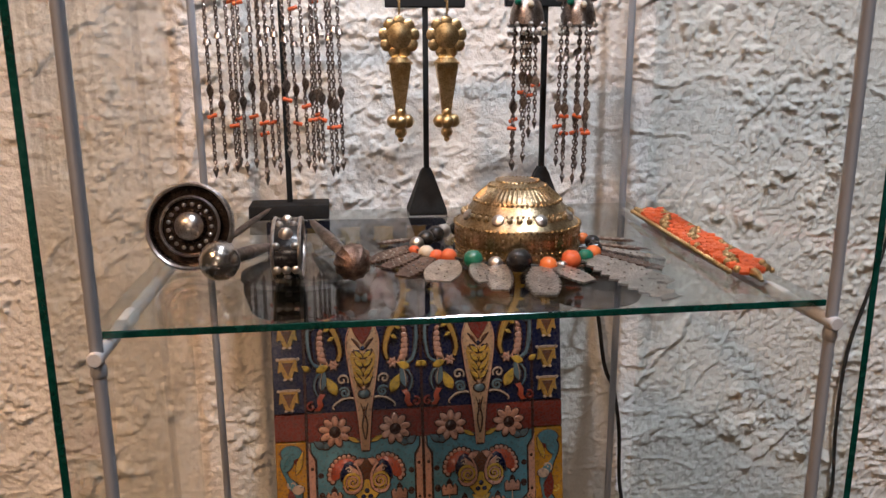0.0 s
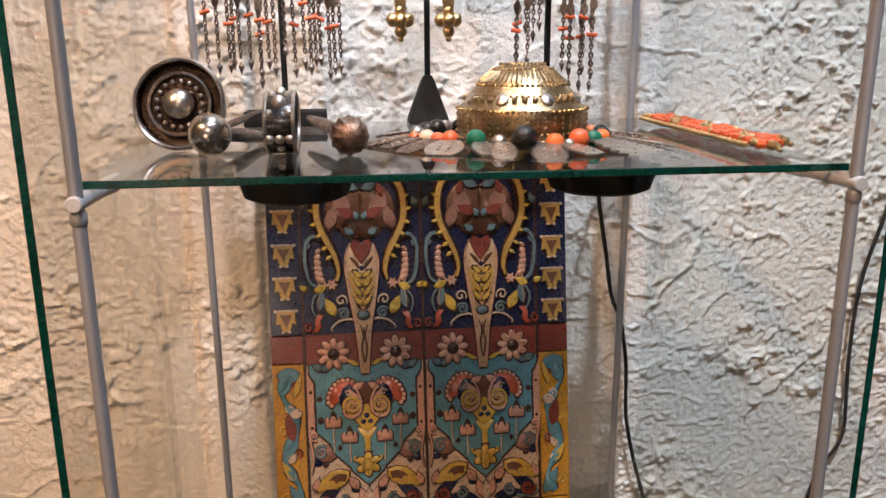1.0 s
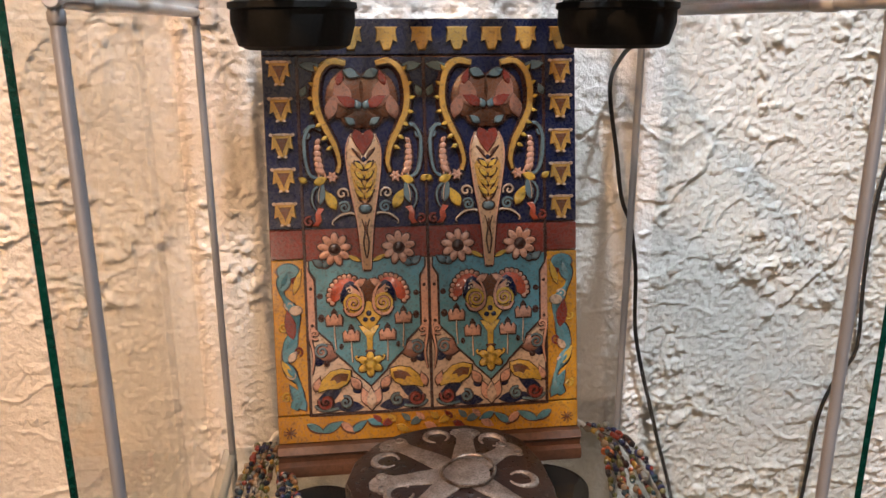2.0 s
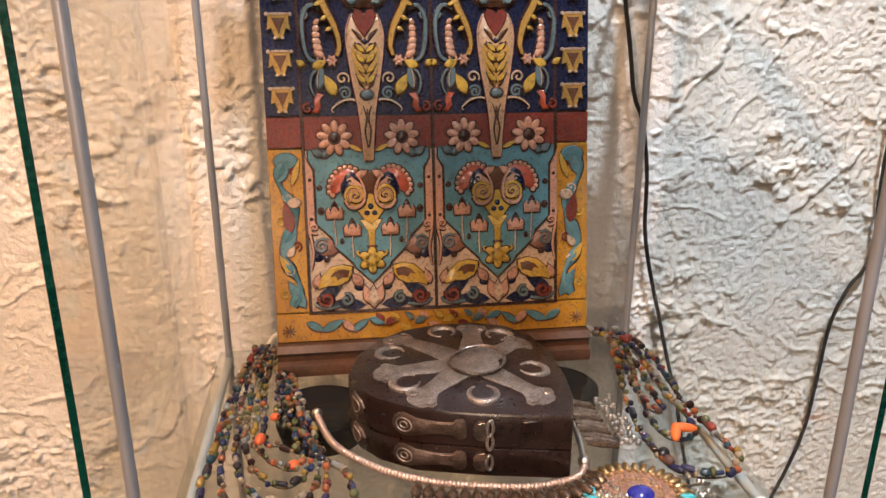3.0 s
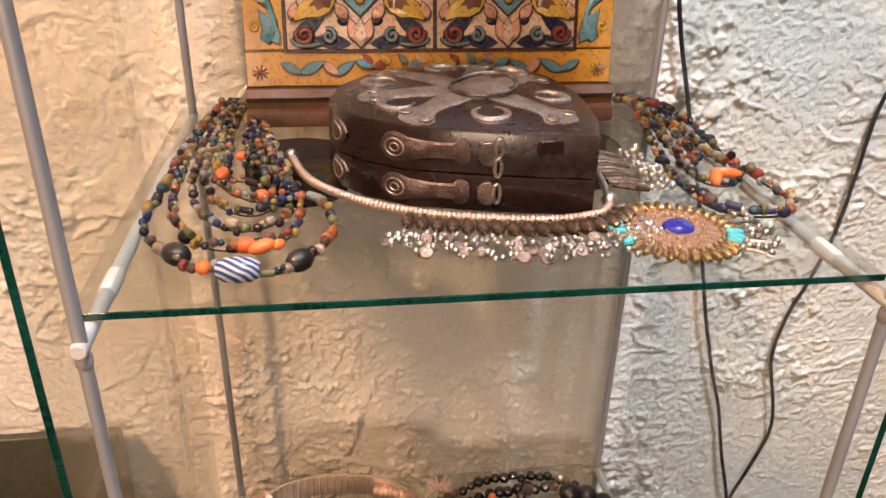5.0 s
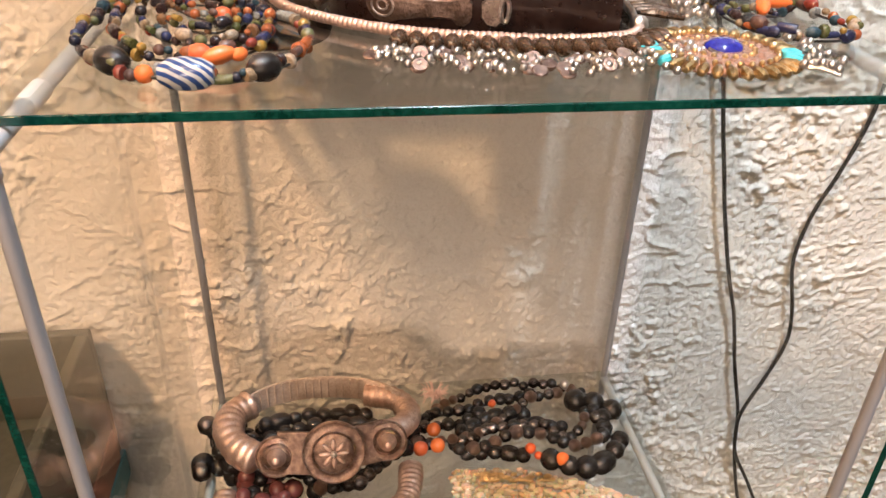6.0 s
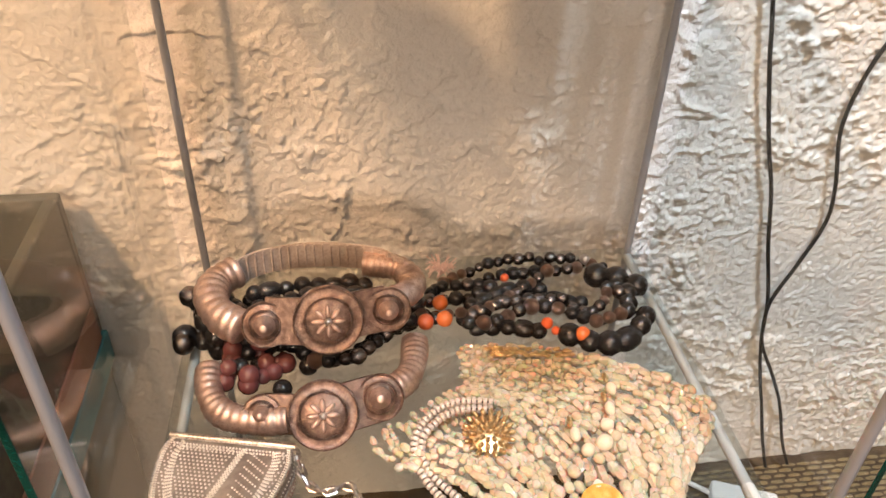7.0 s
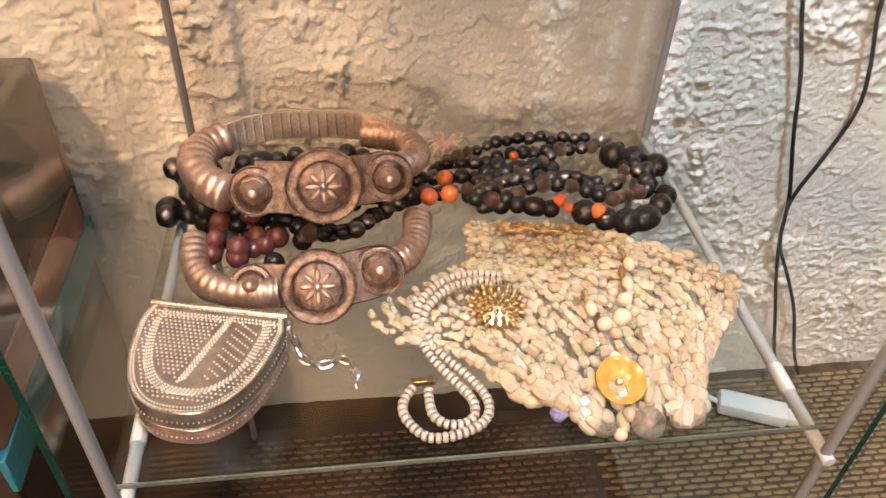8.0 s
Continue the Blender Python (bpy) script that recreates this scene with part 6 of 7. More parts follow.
def pendant_necklace():
    t = thing("pendant_necklace", None, "necklace of coral, green and black beads with flat silver pendants", "necklace")
    z = S1 + 0.0056
    beads = [(0.197, 0.615, CREAM_ME, 0.0050), (0.2025, 0.606, CORAL_ME, 0.0046), (0.2095, 0.603, CORAL_ME, 0.0052), (0.2225, 0.594, GREEN_ME, 0.0062), (0.2345, 0.586, SILVER_ME, 0.0048), (0.2475, 0.581, BLACK_ME, 0.0078), (0.2640, 0.577, ORANGE_ME, 0.0054),
             (0.2730, 0.580, SILVER_ME, 0.0036), (0.2800, 0.585, CORAL_ME, 0.0062), (0.2915, 0.594, GREEN_ME, 0.0052), (0.3000, 0.601, ORANGE_ME, 0.0050), (0.3045, 0.612, BLACK_ME, 0.0050), (0.3080, 0.628, BLACK_ME, 0.0052), (0.3060, 0.642, ORANGE_ME, 0.0044),
             (0.1905, 0.626, CORAL_ME, 0.0038), (0.1935, 0.640, SILVER_ME, 0.0050), (0.2010, 0.652, BLACK_ME, 0.0058), (0.2090, 0.664, BLACK_ME, 0.0060), (0.2160, 0.676, SILVER_ME, 0.0052), (0.2260, 0.682, BLACK_ME, 0.0052)]
    beads = [(x, y - 0.0055 if y < 0.6 else y - 0.002, me, r) for x, y, me, r in beads]
    for x, y, me, r in beads:
        share("bead", me, t, Matrix.Translation((x, y, S1 + r)) @ Matrix.Rotation(x * 90, 4, "Z") @ Matrix.Diagonal((r, r, r * 0.94, 1)))
    part("thread", tube(bmesh.new(), [tuple(v) for v in smooth_path([(x, y, S1 + 0.005) for x, y, _, _ in beads[14:15] + beads[:14]], 0.003)], 0.0007, 5), CORD, t)

    def leaf(x, y, turn, length, width, teeth, label):
        pts = []
        n = 9 * 2
        for k in range(n + 1):
            f = k / n
            w = width * (0.35 + 0.65 * math.sin(math.pi * min(1, f * 0.75 + 0.1))) * (1 - 0.42 * (k % 2) * teeth)
            pts.append((length * f, w))
        o = pts + [(a, -b) for a, b in pts[::-1]]
        bm = plate(bmesh.new(), o, 0.0, 0.0012, 0.0)
        bmesh.ops.recalc_face_normals(bm, faces=bm.faces[:])
        ob = part("silver_pendant", bm, PLAQUE if width < 0.0065 or teeth == 0.8 else SILVER, t, label, at=Matrix.Translation((x, y, S1 + 0.0042)) @ Matrix.Rotation(turn, 4, "Z") @ Matrix.Rotation(radians(9), 4, "Y"), smooth=False)
        dots = bmesh.new()
        for k in range(7):
            ball(dots, (length * (0.2 + 0.1 * k), 0.25 * width * (-1) ** k, 0.0012), 0.0009, 6, 4)
        part("granulation", dots, SILVER, ob)

    leaf(0.208, 0.592, -1.9, 0.030, 0.0110, 0.1, "oval granulated silver pendant")
    leaf(0.236, 0.577, -1.75, 0.034, 0.0080, 0.6, "silver hand-shaped pendant")
    leaf(0.259, 0.569, -1.75, 0.038, 0.0100, 0.5, "silver fan-shaped pendant")
    leaf(0.268, 0.571, -1.0, 0.026, 0.0090, 0.5, "silver fan-shaped pendant")
    leaf(0.292, 0.583, -1.05, 0.062, 0.0135, 0.9, "large notched silver leaf pendant")
    leaf(0.302, 0.601, -0.55, 0.042, 0.0060, 0.6, "slim dark silver pendant")
    leaf(0.308, 0.622, 0.12, 0.040, 0.0050, 0.6, "slim silver pendant")
    leaf(0.312, 0.640, 0.3, 0.034, 0.0050, 0.4, "slim silver pendant")
    leaf(0.198, 0.600, -2.25, 0.030, 0.0085, 0.8, "notched tarnished silver pendant")
    leaf(0.186, 0.620, -2.8, 0.028, 0.0075, 0.8, "notched tarnished silver pendant")
    leaf(0.298, 0.590, -0.80, 0.050, 0.0090, 0.7, "notched silver leaf pendant")
    leaf(0.306, 0.612, -0.20, 0.044, 0.0070, 0.7, "slim dark silver pendant")
    leaf(0.224, 0.582, -1.55, 0.026, 0.0075, 0.4, "silver fan-shaped pendant")
    leaf(0.191, 0.611, -2.5, 0.026, 0.0080, 0.8, "notched tarnished silver pendant")
    leaf(0.188, 0.630, 3.6, 0.026, 0.0080, 0.8, "notched tarnished silver pendant")
    leaf(0.190, 0.650, 2.7, 0.022, 0.0060, 0.6, "notched tarnished silver pendant")


pendant_necklace()


def coral_bracelet():
    a, b = Vector((0.3890, 0.725, S1 + 0.005)), Vector((0.3740, 0.540, S1 + 0.005))
    a.x = 0.3855
    t = thing("coral_bracelet", None, "band bracelet of orange coral rows edged with gold beads", "bracelet")
    rng = random.Random(9)
    d = (b - a).normalized()
    s = Vector((0, 0, 1)).cross(d)
    rows, cols = 5, 30
    L = (b - a).length
    for i in range(cols):
        for j in range(rows):
            p = a + d * (L * (i + 0.5) / cols) + s * ((j - 2) * 0.0046) + Vector((0, 0, rng.uniform(0, 0.0018)))
            gold = (i + 2 * j) % 9 in (0, 1, 2) and rng.random() < 0.85
            if gold:
                share("gold_bead", GILT_BALL, t, Matrix.Translation(p + Vector((rng.uniform(-0.001, 0.001), rng.uniform(-0.001, 0.001), 0.001))) @ Matrix.Diagonal((0.0023, 0.0023, 0.0023, 1)))
            else:
                share("coral_bead", CORAL_TUBE, t, Matrix.Translation(p) @ along(s + d * rng.uniform(-0.5, 0.5)) @ Matrix.Diagonal((0.0031, 0.0031, 0.0017, 1)))
    for k in range(44):
        for w in (-1, 1):
            p = a + d * (L * k / 44) + s * (w * 0.0125)
            share("gold_bead", GILT_BALL, t, Matrix.Translation(p) @ Matrix.Diagonal((0.0017, 0.0017, 0.0017, 1)))
    part("clasp", tube(bmesh.new(), [b, b + d * 0.006, b + d * 0.010 - Vector((0, 0, 0.002))], [0.003, 0.002, 0.001], 8), GILT, t, "gold clasp")


coral_bracelet()

# ---- things on the lower shelf ----
S3 = 0.484
ONYX = [bead_mesh("onyx_bead", BLACK_BEAD, p, 12) for p in (ROUND, ROUND, BARREL)]
FACETED = surface("faceted_gunmetal", (0.10, 0.085, 0.08), (0.30, 0.27, 0.26), 0.22, 1.0, 120, 900, 0.3, (0.03, 0.02, 0.02), 0.6, depth=0.0004, random_tone=0.5)
DARK_METAL = bead_mesh("dark_metal_bead", FACETED, ROUND, 9)
PALE_METAL = bead_mesh("pale_metal_bead", PLAQUE, ROUND, 9)
BAND = surface("brushed_pale_silver", (0.66, 0.55, 0.48), (0.84, 0.74, 0.66), 0.42, 0.6, 90, 500, 0.4, (0.5, 0.36, 0.28), 0.5)
MAROON = surface("maroon_bead", (0.10, 0.028, 0.028), (0.19, 0.065, 0.06), 0.22, 0, 200, 900, 0.15, (0.05, 0.01, 0.01), 0.4, coat=0.5)
MAROON_ME = bead_mesh("maroon_bead", MAROON, ROUND, 12)
HONEY = many_colours("pale_stone_beads", [(0.70, 0.60, 0.45), (0.76, 0.68, 0.55), (0.69, 0.58, 0.43), (0.80, 0.74, 0.63), (0.73, 0.63, 0.49), (0.71, 0.61, 0.47), (0.75, 0.65, 0.48), (0.77, 0.68, 0.57)], 0.12, 0, 0.5, (0.88, 0.82, 0.74))
HONEY_NODE = HONEY.node_tree.nodes["Principled BSDF"]
HONEY_NODE.inputs["Transmission Weight"].default_value = 0.30
HONEY_NODE.inputs["Subsurface Weight"].default_value = 0.5
HONEY_NODE.inputs["Subsurface Scale"].default_value = 0.004
HONEY_SHAPES = [bead_mesh("pale_bead", HONEY, p, n) for p, n in ((ROUND, 9), (BARREL, 8), (BARREL, 6), ([(0, -1.3), (0.8, -0.8), (1.0, 0.3), (0.55, 1.2), (0, 1.3)], 5), ([(0, -0.9), (0.9, -0.5), (0.95, 0.5), (0, 0.9)], 6))]
for chip in HONEY_SHAPES[3:]:
    chip.polygons.foreach_set("use_smooth", [False] * len(chip.polygons))
IVORY = bead_mesh("ivory_disc", surface("ivory", (0.56, 0.49, 0.43), (0.76, 0.69, 0.62), 0.3, 0.35, 300, 1500, 0.2, (0.3, 0.2, 0.15), 0.4, coat=0.3), DISC, 12)


def black_necklace(label, paths, seed, extras=()):
    rng = random.Random(seed)
    t = thing("black_necklace", None, label, "necklace", "black bead necklaces")
    for p, r, shapes in paths:
        strand(t, p, shapes, r * 1.1, rng, 1.8, 0.14, 0.004, thread=CORD, stray=0.0008)
    for me, place, r in extras:
        one_bead(t, me, place, r)


def zz(pts, z):
    return [(x, y, S3 + z) for x, y in pts]


black_necklace("long black onyx bead necklace looped over the glass", [
    (zz([(0.234, 0.714), (0.251, 0.724), (0.269, 0.731), (0.284, 0.730), (0.300, 0.732), (0.312, 0.731)], 0.009), 0.0060, ONYX),
    (zz([(0.236, 0.690), (0.255, 0.693), (0.273, 0.688), (0.287, 0.684), (0.298, 0.679)], 0.008), 0.0056, ONYX),
    (zz([(0.298, 0.679), (0.309, 0.672), (0.320, 0.666), (0.332, 0.666), (0.345, 0.669), (0.359, 0.678), (0.372, 0.697), (0.375, 0.712)], 0.009), 0.0078, ONYX),
    (zz([(0.376, 0.718), (0.368, 0.733), (0.353, 0.744), (0.338, 0.738), (0.321, 0.730)], 0.010), 0.0092, ONYX[:2]),
    (zz([(0.205, 0.712), (0.181, 0.697), (0.167, 0.688), (0.152, 0.676), (0.142, 0.669), (0.128, 0.671), (0.115, 0.680), (0.104, 0.687), (0.085, 0.697), (0.067, 0.712)], 0.008), 0.0056, ONYX)], 41,
    [(BLACK_ME, (0.031, 0.703, S3 + 0.0095), 0.0095), (BLACK_ME, (0.044, 0.700, S3 + 0.008), 0.0075), (BLACK_ME, (0.101, 0.648, S3 + 0.007), 0.0068), (BLACK_ME, (0.118, 0.668, S3 + 0.007), 0.0068)])
black_necklace("faceted dark metal bead necklace in twisted strands", [
    (zz([(0.212, 0.736), (0.222, 0.744), (0.235, 0.751), (0.254, 0.762), (0.272, 0.767), (0.294, 0.768), (0.311, 0.767), (0.329, 0.765), (0.347, 0.755), (0.360, 0.744)], 0.010), 0.0044, [DARK_METAL, DARK_METAL, ONYX[0], PALE_METAL]),
    (zz([(0.206, 0.734), (0.220, 0.738), (0.233, 0.737), (0.254, 0.744), (0.279, 0.749), (0.297, 0.754), (0.318, 0.757)], 0.010), 0.0050, [DARK_METAL, ONYX[0], ONYX[0]]),
    (zz([(0.204, 0.724), (0.218, 0.724), (0.236, 0.724), (0.254, 0.734), (0.272, 0.740)], 0.008), 0.0052, [ONYX[0], DARK_METAL]),
    (zz([(0.189, 0.695), (0.204, 0.700), (0.222, 0.703), (0.240, 0.699), (0.253, 0.710), (0.269, 0.717), (0.285, 0.731), (0.302, 0.743), (0.321, 0.749), (0.338, 0.750)], 0.014), 0.0046, [PALE_METAL, DARK_METAL, DARK_METAL]),
    (zz([(0.227, 0.699), (0.247, 0.705), (0.266, 0.712), (0.285, 0.713), (0.303, 0.714), (0.317, 0.704), (0.325, 0.695), (0.336, 0.703), (0.345, 0.716), (0.350, 0.730)], 0.012), 0.0045, [DARK_METAL, DARK_METAL, ONYX[0], PALE_METAL]),
    (zz([(0.229, 0.691), (0.248, 0.693), (0.261, 0.695), (0.273, 0.702), (0.290, 0.706), (0.306, 0.700), (0.320, 0.693), (0.329, 0.684), (0.341, 0.687), (0.352, 0.691), (0.358, 0.704), (0.352, 0.720)], 0.013), 0.0052, [DARK_METAL, ONYX[0], ONYX[0], PALE_METAL]),
    (zz([(0.070, 0.716), (0.090, 0.724), (0.115, 0.722), (0.140, 0.724), (0.165, 0.718), (0.188, 0.722), (0.206, 0.728)], 0.012), 0.0056, ONYX),
    (zz([(0.072, 0.704), (0.095, 0.712), (0.120, 0.706), (0.145, 0.712), (0.170, 0.706), (0.195, 0.714)], 0.010), 0.0058, ONYX),
    (zz([(0.082, 0.694), (0.110, 0.698), (0.140, 0.698), (0.166, 0.698), (0.186, 0.708)], 0.022), 0.0054, [ONYX[0], DARK_METAL]),
    (zz([(0.076, 0.712), (0.100, 0.720), (0.125, 0.722), (0.150, 0.720), (0.174, 0.712)], 0.034), 0.0058, ONYX),
    (zz([(0.080, 0.700), (0.105, 0.706), (0.130, 0.708), (0.155, 0.706), (0.176, 0.700)], 0.034), 0.0058, ONYX),
    (zz([(0.086, 0.688), (0.110, 0.692), (0.135, 0.694), (0.160, 0.692)], 0.034), 0.0056, [ONYX[0], DARK_METAL]),
    (zz([(0.240, 0.708), (0.262, 0.722), (0.284, 0.722), (0.306, 0.722), (0.326, 0.716), (0.338, 0.722)], 0.006), 0.0054, ONYX),
    (zz([(0.350, 0.690), (0.362, 0.706), (0.356, 0.726), (0.344, 0.738)], 0.012), 0.0060, [DARK_METAL, ONYX[0]]),
    (zz([(0.118, 0.666), (0.132, 0.662), (0.146, 0.660), (0.156, 0.666), (0.170, 0.684), (0.188, 0.696), (0.205, 0.704)], 0.015), 0.0052, [DARK_METAL, DARK_METAL, ONYX[0], PALE_METAL]),
    (zz([(0.063, 0.716), (0.072, 0.706), (0.090, 0.700), (0.110, 0.692), (0.135, 0.684), (0.160, 0.694), (0.185, 0.706), (0.210, 0.716)], 0.017), 0.0052, ONYX)], 42,
    [(ORANGE_ME, (0.2150, 0.7120, S3 + 0.019), 0.0060), (CORAL_ME, (0.2020, 0.6920, S3 + 0.019), 0.0062), (ORANGE_ME, (0.2160, 0.6940, S3 + 0.019), 0.0062), (ORANGE_ME, (0.3130, 0.6705, S3 + 0.017), 0.0056), (CORAL_ME, (0.2910, 0.6865, S3 + 0.015), 0.0046), (CORAL_ME, (0.2700, 0.7430, S3 + 0.014), 0.0036), (CORAL_ME, (0.2960, 0.6800, S3 + 0.013), 0.0034), (SILVER_ME, (0.340, 0.7600, S3 + 0.014), 0.0046)])
rng = random.Random(8)
mar = thing("maroon_necklace", None, "heap of translucent maroon beads under silver belts", "necklace")
for k in range(26):
    one_bead(mar, MAROON_ME if k % 7 else BLACK_ME, (0.083 + rng.uniform(-0.020, 0.022), 0.672 + rng.uniform(-0.026, 0.022), S3 + 0.007 + rng.uniform(0, 0.014)), rng.uniform(0.0055, 0.0075))
dark = thing("black_necklace", None, "heap of large black beads at the shelf's back corner", "necklace", "black bead necklaces")
for k in range(34):
    u = rng.random()
    one_bead(dark, rng.choice([BLACK_ME, BLACK_ME, DARK_METAL]), (0.034 + 0.055 * u + rng.uniform(-0.006, 0.006), 0.716 - 0.012 * u + rng.uniform(-0.028, 0.022), S3 + 0.008 + rng.uniform(0, 0.016)), rng.uniform(0.0055, 0.0082))
tas = bmesh.new()
for k in range(70):
    a, r = rng.uniform(0, 6.28), rng.uniform(0.003, 0.011)
    tube(tas, [(0.222, 0.762, S3 + 0.006), (0.222 + r * math.cos(a) * 0.7, 0.762 + r * math.sin(a) * 0.5, S3 + 0.012 + rng.uniform(0, 0.006)), (0.222 + r * math.cos(a) * 1.3, 0.762 + r * math.sin(a) * 0.8, S3 + 0.006 + rng.uniform(0, 0.016))], 0.0006, 4)
tagged(part("tassel", tas, surface("pink_thread", (0.78, 0.56, 0.50), (0.86, 0.68, 0.62), 0.9, 0, 300, 2000, 0.3)), "pale pink thread tassel of a necklace", "tassel")


def silver_belt(label, path, z, tube_r, discs, seed, back=None):
    """A ribbed hollow arm ring with a plaque of three discs in front."""
    t = thing("silver_bangle", None, label, "bangle", "rosy silver bangles")
    pts = smooth_path([(x, y, z + dz) for x, y, dz in path], 0.0011)
    rr = [tube_r * (0.93, 0.98, 1.01, 1.0, 0.965)[i % 5] * (1 + 0.05 * math.sin(i * 0.21)) for i in range(len(pts))]
    part("ribbed_ring", tube(bmesh.new(), pts, rr, 16), ROSE_SILVER, t, "ribbed hollow silver ring", angle=60)
    if back:
        bm, ribs = bmesh.new(), bmesh.new()
        inner = smooth_path([(x, y, z + dz) for x, y, dz in back], 0.003)
        lo = [bm.verts.new(p + Vector((0, 0, -0.010))) for p in inner]
        hi = [bm.verts.new(p + Vector((0, 0, 0.011))) for p in inner]
        lo2 = [bm.verts.new(p + Vector((0, 0.0018, -0.010))) for p in inner]
        hi2 = [bm.verts.new(p + Vector((0, 0.0018, 0.011))) for p in inner]
        for a, b in ((lo, hi), (hi, hi2), (hi2, lo2), (lo2, lo)):
            for i in range(len(inner) - 1):
                bm.faces.new((a[i], a[i + 1], b[i + 1], b[i]))
        bmesh.ops.recalc_face_normals(bm, faces=bm.faces[:])
        for i in range(1, len(inner) - 1, 2):
            tube(ribs, [inner[i] + Vector((0, -0.0002, -0.009)), inner[i] + Vector((0, -0.0002, 0.010))], 0.0009, 6)
        band = part("back_band", bm, BAND, t, "fluted silver back band")
        part("fluting", ribs, BAND, band)
    for (x, y, dz, r, tip) in discs:
        m = Matrix.Translation((x, y, z + dz)) @ Matrix.Rotation(radians(tip), 4, "X")
        d = part("disc", lathe(bmesh.new(), [(0, -0.004), (r * 0.94, -0.004), (r, -0.002), (r, 0.0005), (r * 0.95, 0.0014), (r * 0.90, 0.0007), (r * 0.72, 0.0011), (r * 0.67, 0.0019), (r * 0.63, 0.0012), (r * 0.54, 0.0021), (r * 0.3, 0.0034), (0, 0.0038)], 40, m), PLAQUE, t, "engraved round silver plaque")
        n = int(r * 3000)
        gm = bmesh.new()
        for k in range(n):
            a = k * math.tau / n
            bmesh.ops.create_uvsphere(gm, u_segments=6, v_segments=4, radius=0.00065, matrix=m @ Matrix.Translation((r * 0.965 * math.cos(a), r * 0.975 * math.sin(a), 0.001)))
            bmesh.ops.create_uvsphere(gm, u_segments=5, v_segments=3, radius=0.0006, matrix=m @ Matrix.Translation((r * 0.64 * math.cos(a), r * 0.64 * math.sin(a), 0.0028)))
        part("rope_edge", gm, PLAQUE, d)
        if r > 0.02:
            pm = bmesh.new()
            for k in range(8):
                a = k * math.tau / 8
                mm = m @ Matrix.Rotation(a, 4, "Z") @ Matrix.Translation((r * 0.29, 0, 0.0036)) @ Matrix.Diagonal((r * 0.19, r * 0.072, 0.0016, 1))
                bmesh.ops.create_uvsphere(pm, u_segments=8, v_segments=6, radius=1.0, matrix=mm)
            part("rosette", pm, ROSE_SILVER, d, "raised silver rosette")
            part("centre_boss", ball(bmesh.new(), m @ Vector((0, 0, 0.0048)), r * 0.11, 12, 8), SILVER, d)
        else:
            part("cone_boss", lathe(bmesh.new(), [(r * 0.48, 0.0012), (r * 0.42, 0.005), (r * 0.2, 0.009), (r * 0.16, 0.012), (0, 0.0135)], 20, m), ROSE_SILVER, d, "pointed silver boss")
    # plaque sheet that joins the discs
    for a, b in zip(discs, discs[1:]):
        p, q = Vector((a[0], a[1], z + a[2])), Vector((b[0], b[1], z + b[2]))
        mid, dd = (p + q) / 2, (q - p)
        mm = Matrix.Translation(mid) @ Matrix.Rotation(math.atan2(dd.y, dd.x), 4, "Z") @ Matrix.Rotation(radians(a[4]), 4, "X")
        w = min(a[3], b[3]) * 1.02
        bm = slab((-dd.length / 2, -w, -0.0045), (dd.length / 2, w, -0.0012), 0.0006)
        part("plaque", bm, PLAQUE, t, at=mm)


silver_belt("rosy silver bangle with three discs, lying on black beads", [(0.168, 0.676, 0.000), (0.186, 0.686, -0.002), (0.193, 0.700, -0.004), (0.188, 0.716, -0.004), (0.176, 0.724, -0.004), (0.160, 0.728, -0.004)], S3 + 0.052, 0.0098,
            [(0.0930, 0.665, -0.002, 0.0155, 62), (0.1345, 0.659, 0.004, 0.0230, 62), (0.1740, 0.668, 0.002, 0.0150, 62)], 1,
            [(0.188, 0.712, -0.002), (0.170, 0.726, -0.001), (0.140, 0.733, 0.0), (0.110, 0.734, 0.0), (0.085, 0.729, -0.001), (0.066, 0.718, -0.003)])
left = thing("silver_bangle", None, "ribbed rosy silver bangle end with loose rings", "bangle", "rosy silver bangles")
pts = smooth_path([(0.078, 0.668, S3 + 0.046), (0.064, 0.678, S3 + 0.048), (0.056, 0.694, S3 + 0.050), (0.058, 0.712, S3 + 0.050), (0.070, 0.724, S3 + 0.050)], 0.0011)
part("ribbed_ring", tube(bmesh.new(), pts, [0.0118 * (0.935, 0.98, 1.01, 1.005, 0.99, 0.96)[i % 6] * (1 + 0.05 * math.sin(i * 0.2)) for i in range(len(pts))], 16), ROSE_SILVER, left, angle=60)
silver_belt("open rosy silver bangle with three discs, lying in front", [(0.0530, 0.664, 0.004), (0.0545, 0.645, 0.002), (0.0620, 0.629, 0.000), (0.0760, 0.620, 0.000), (0.092, 0.617, 0.0), (0.106, 0.617, 0.0)], S3 + 0.0115, 0.0092,
            [(0.0900, 0.6185, 0.005, 0.0125, 48), (0.1285, 0.6130, 0.006, 0.0225, 48), (0.1650, 0.6240, 0.006, 0.0155, 48)], 2)
right = thing("silver_bangle", None, "ribbed arm of the open rosy silver bangle", "bangle", "rosy silver bangles")
pts = smooth_path([(0.172, 0.632, S3 + 0.014), (0.184, 0.642, S3 + 0.0145), (0.190, 0.657, S3 + 0.015), (0.1925, 0.676, S3 + 0.016)], 0.0011)
part("ribbed_ring", tube(bmesh.new(), pts, [0.0095 * (0.93, 0.98, 1.01, 0.965)[i % 4] * (1 + 0.05 * math.sin(i * 0.2)) for i in range(len(pts))], 16), ROSE_SILVER, right, angle=60)


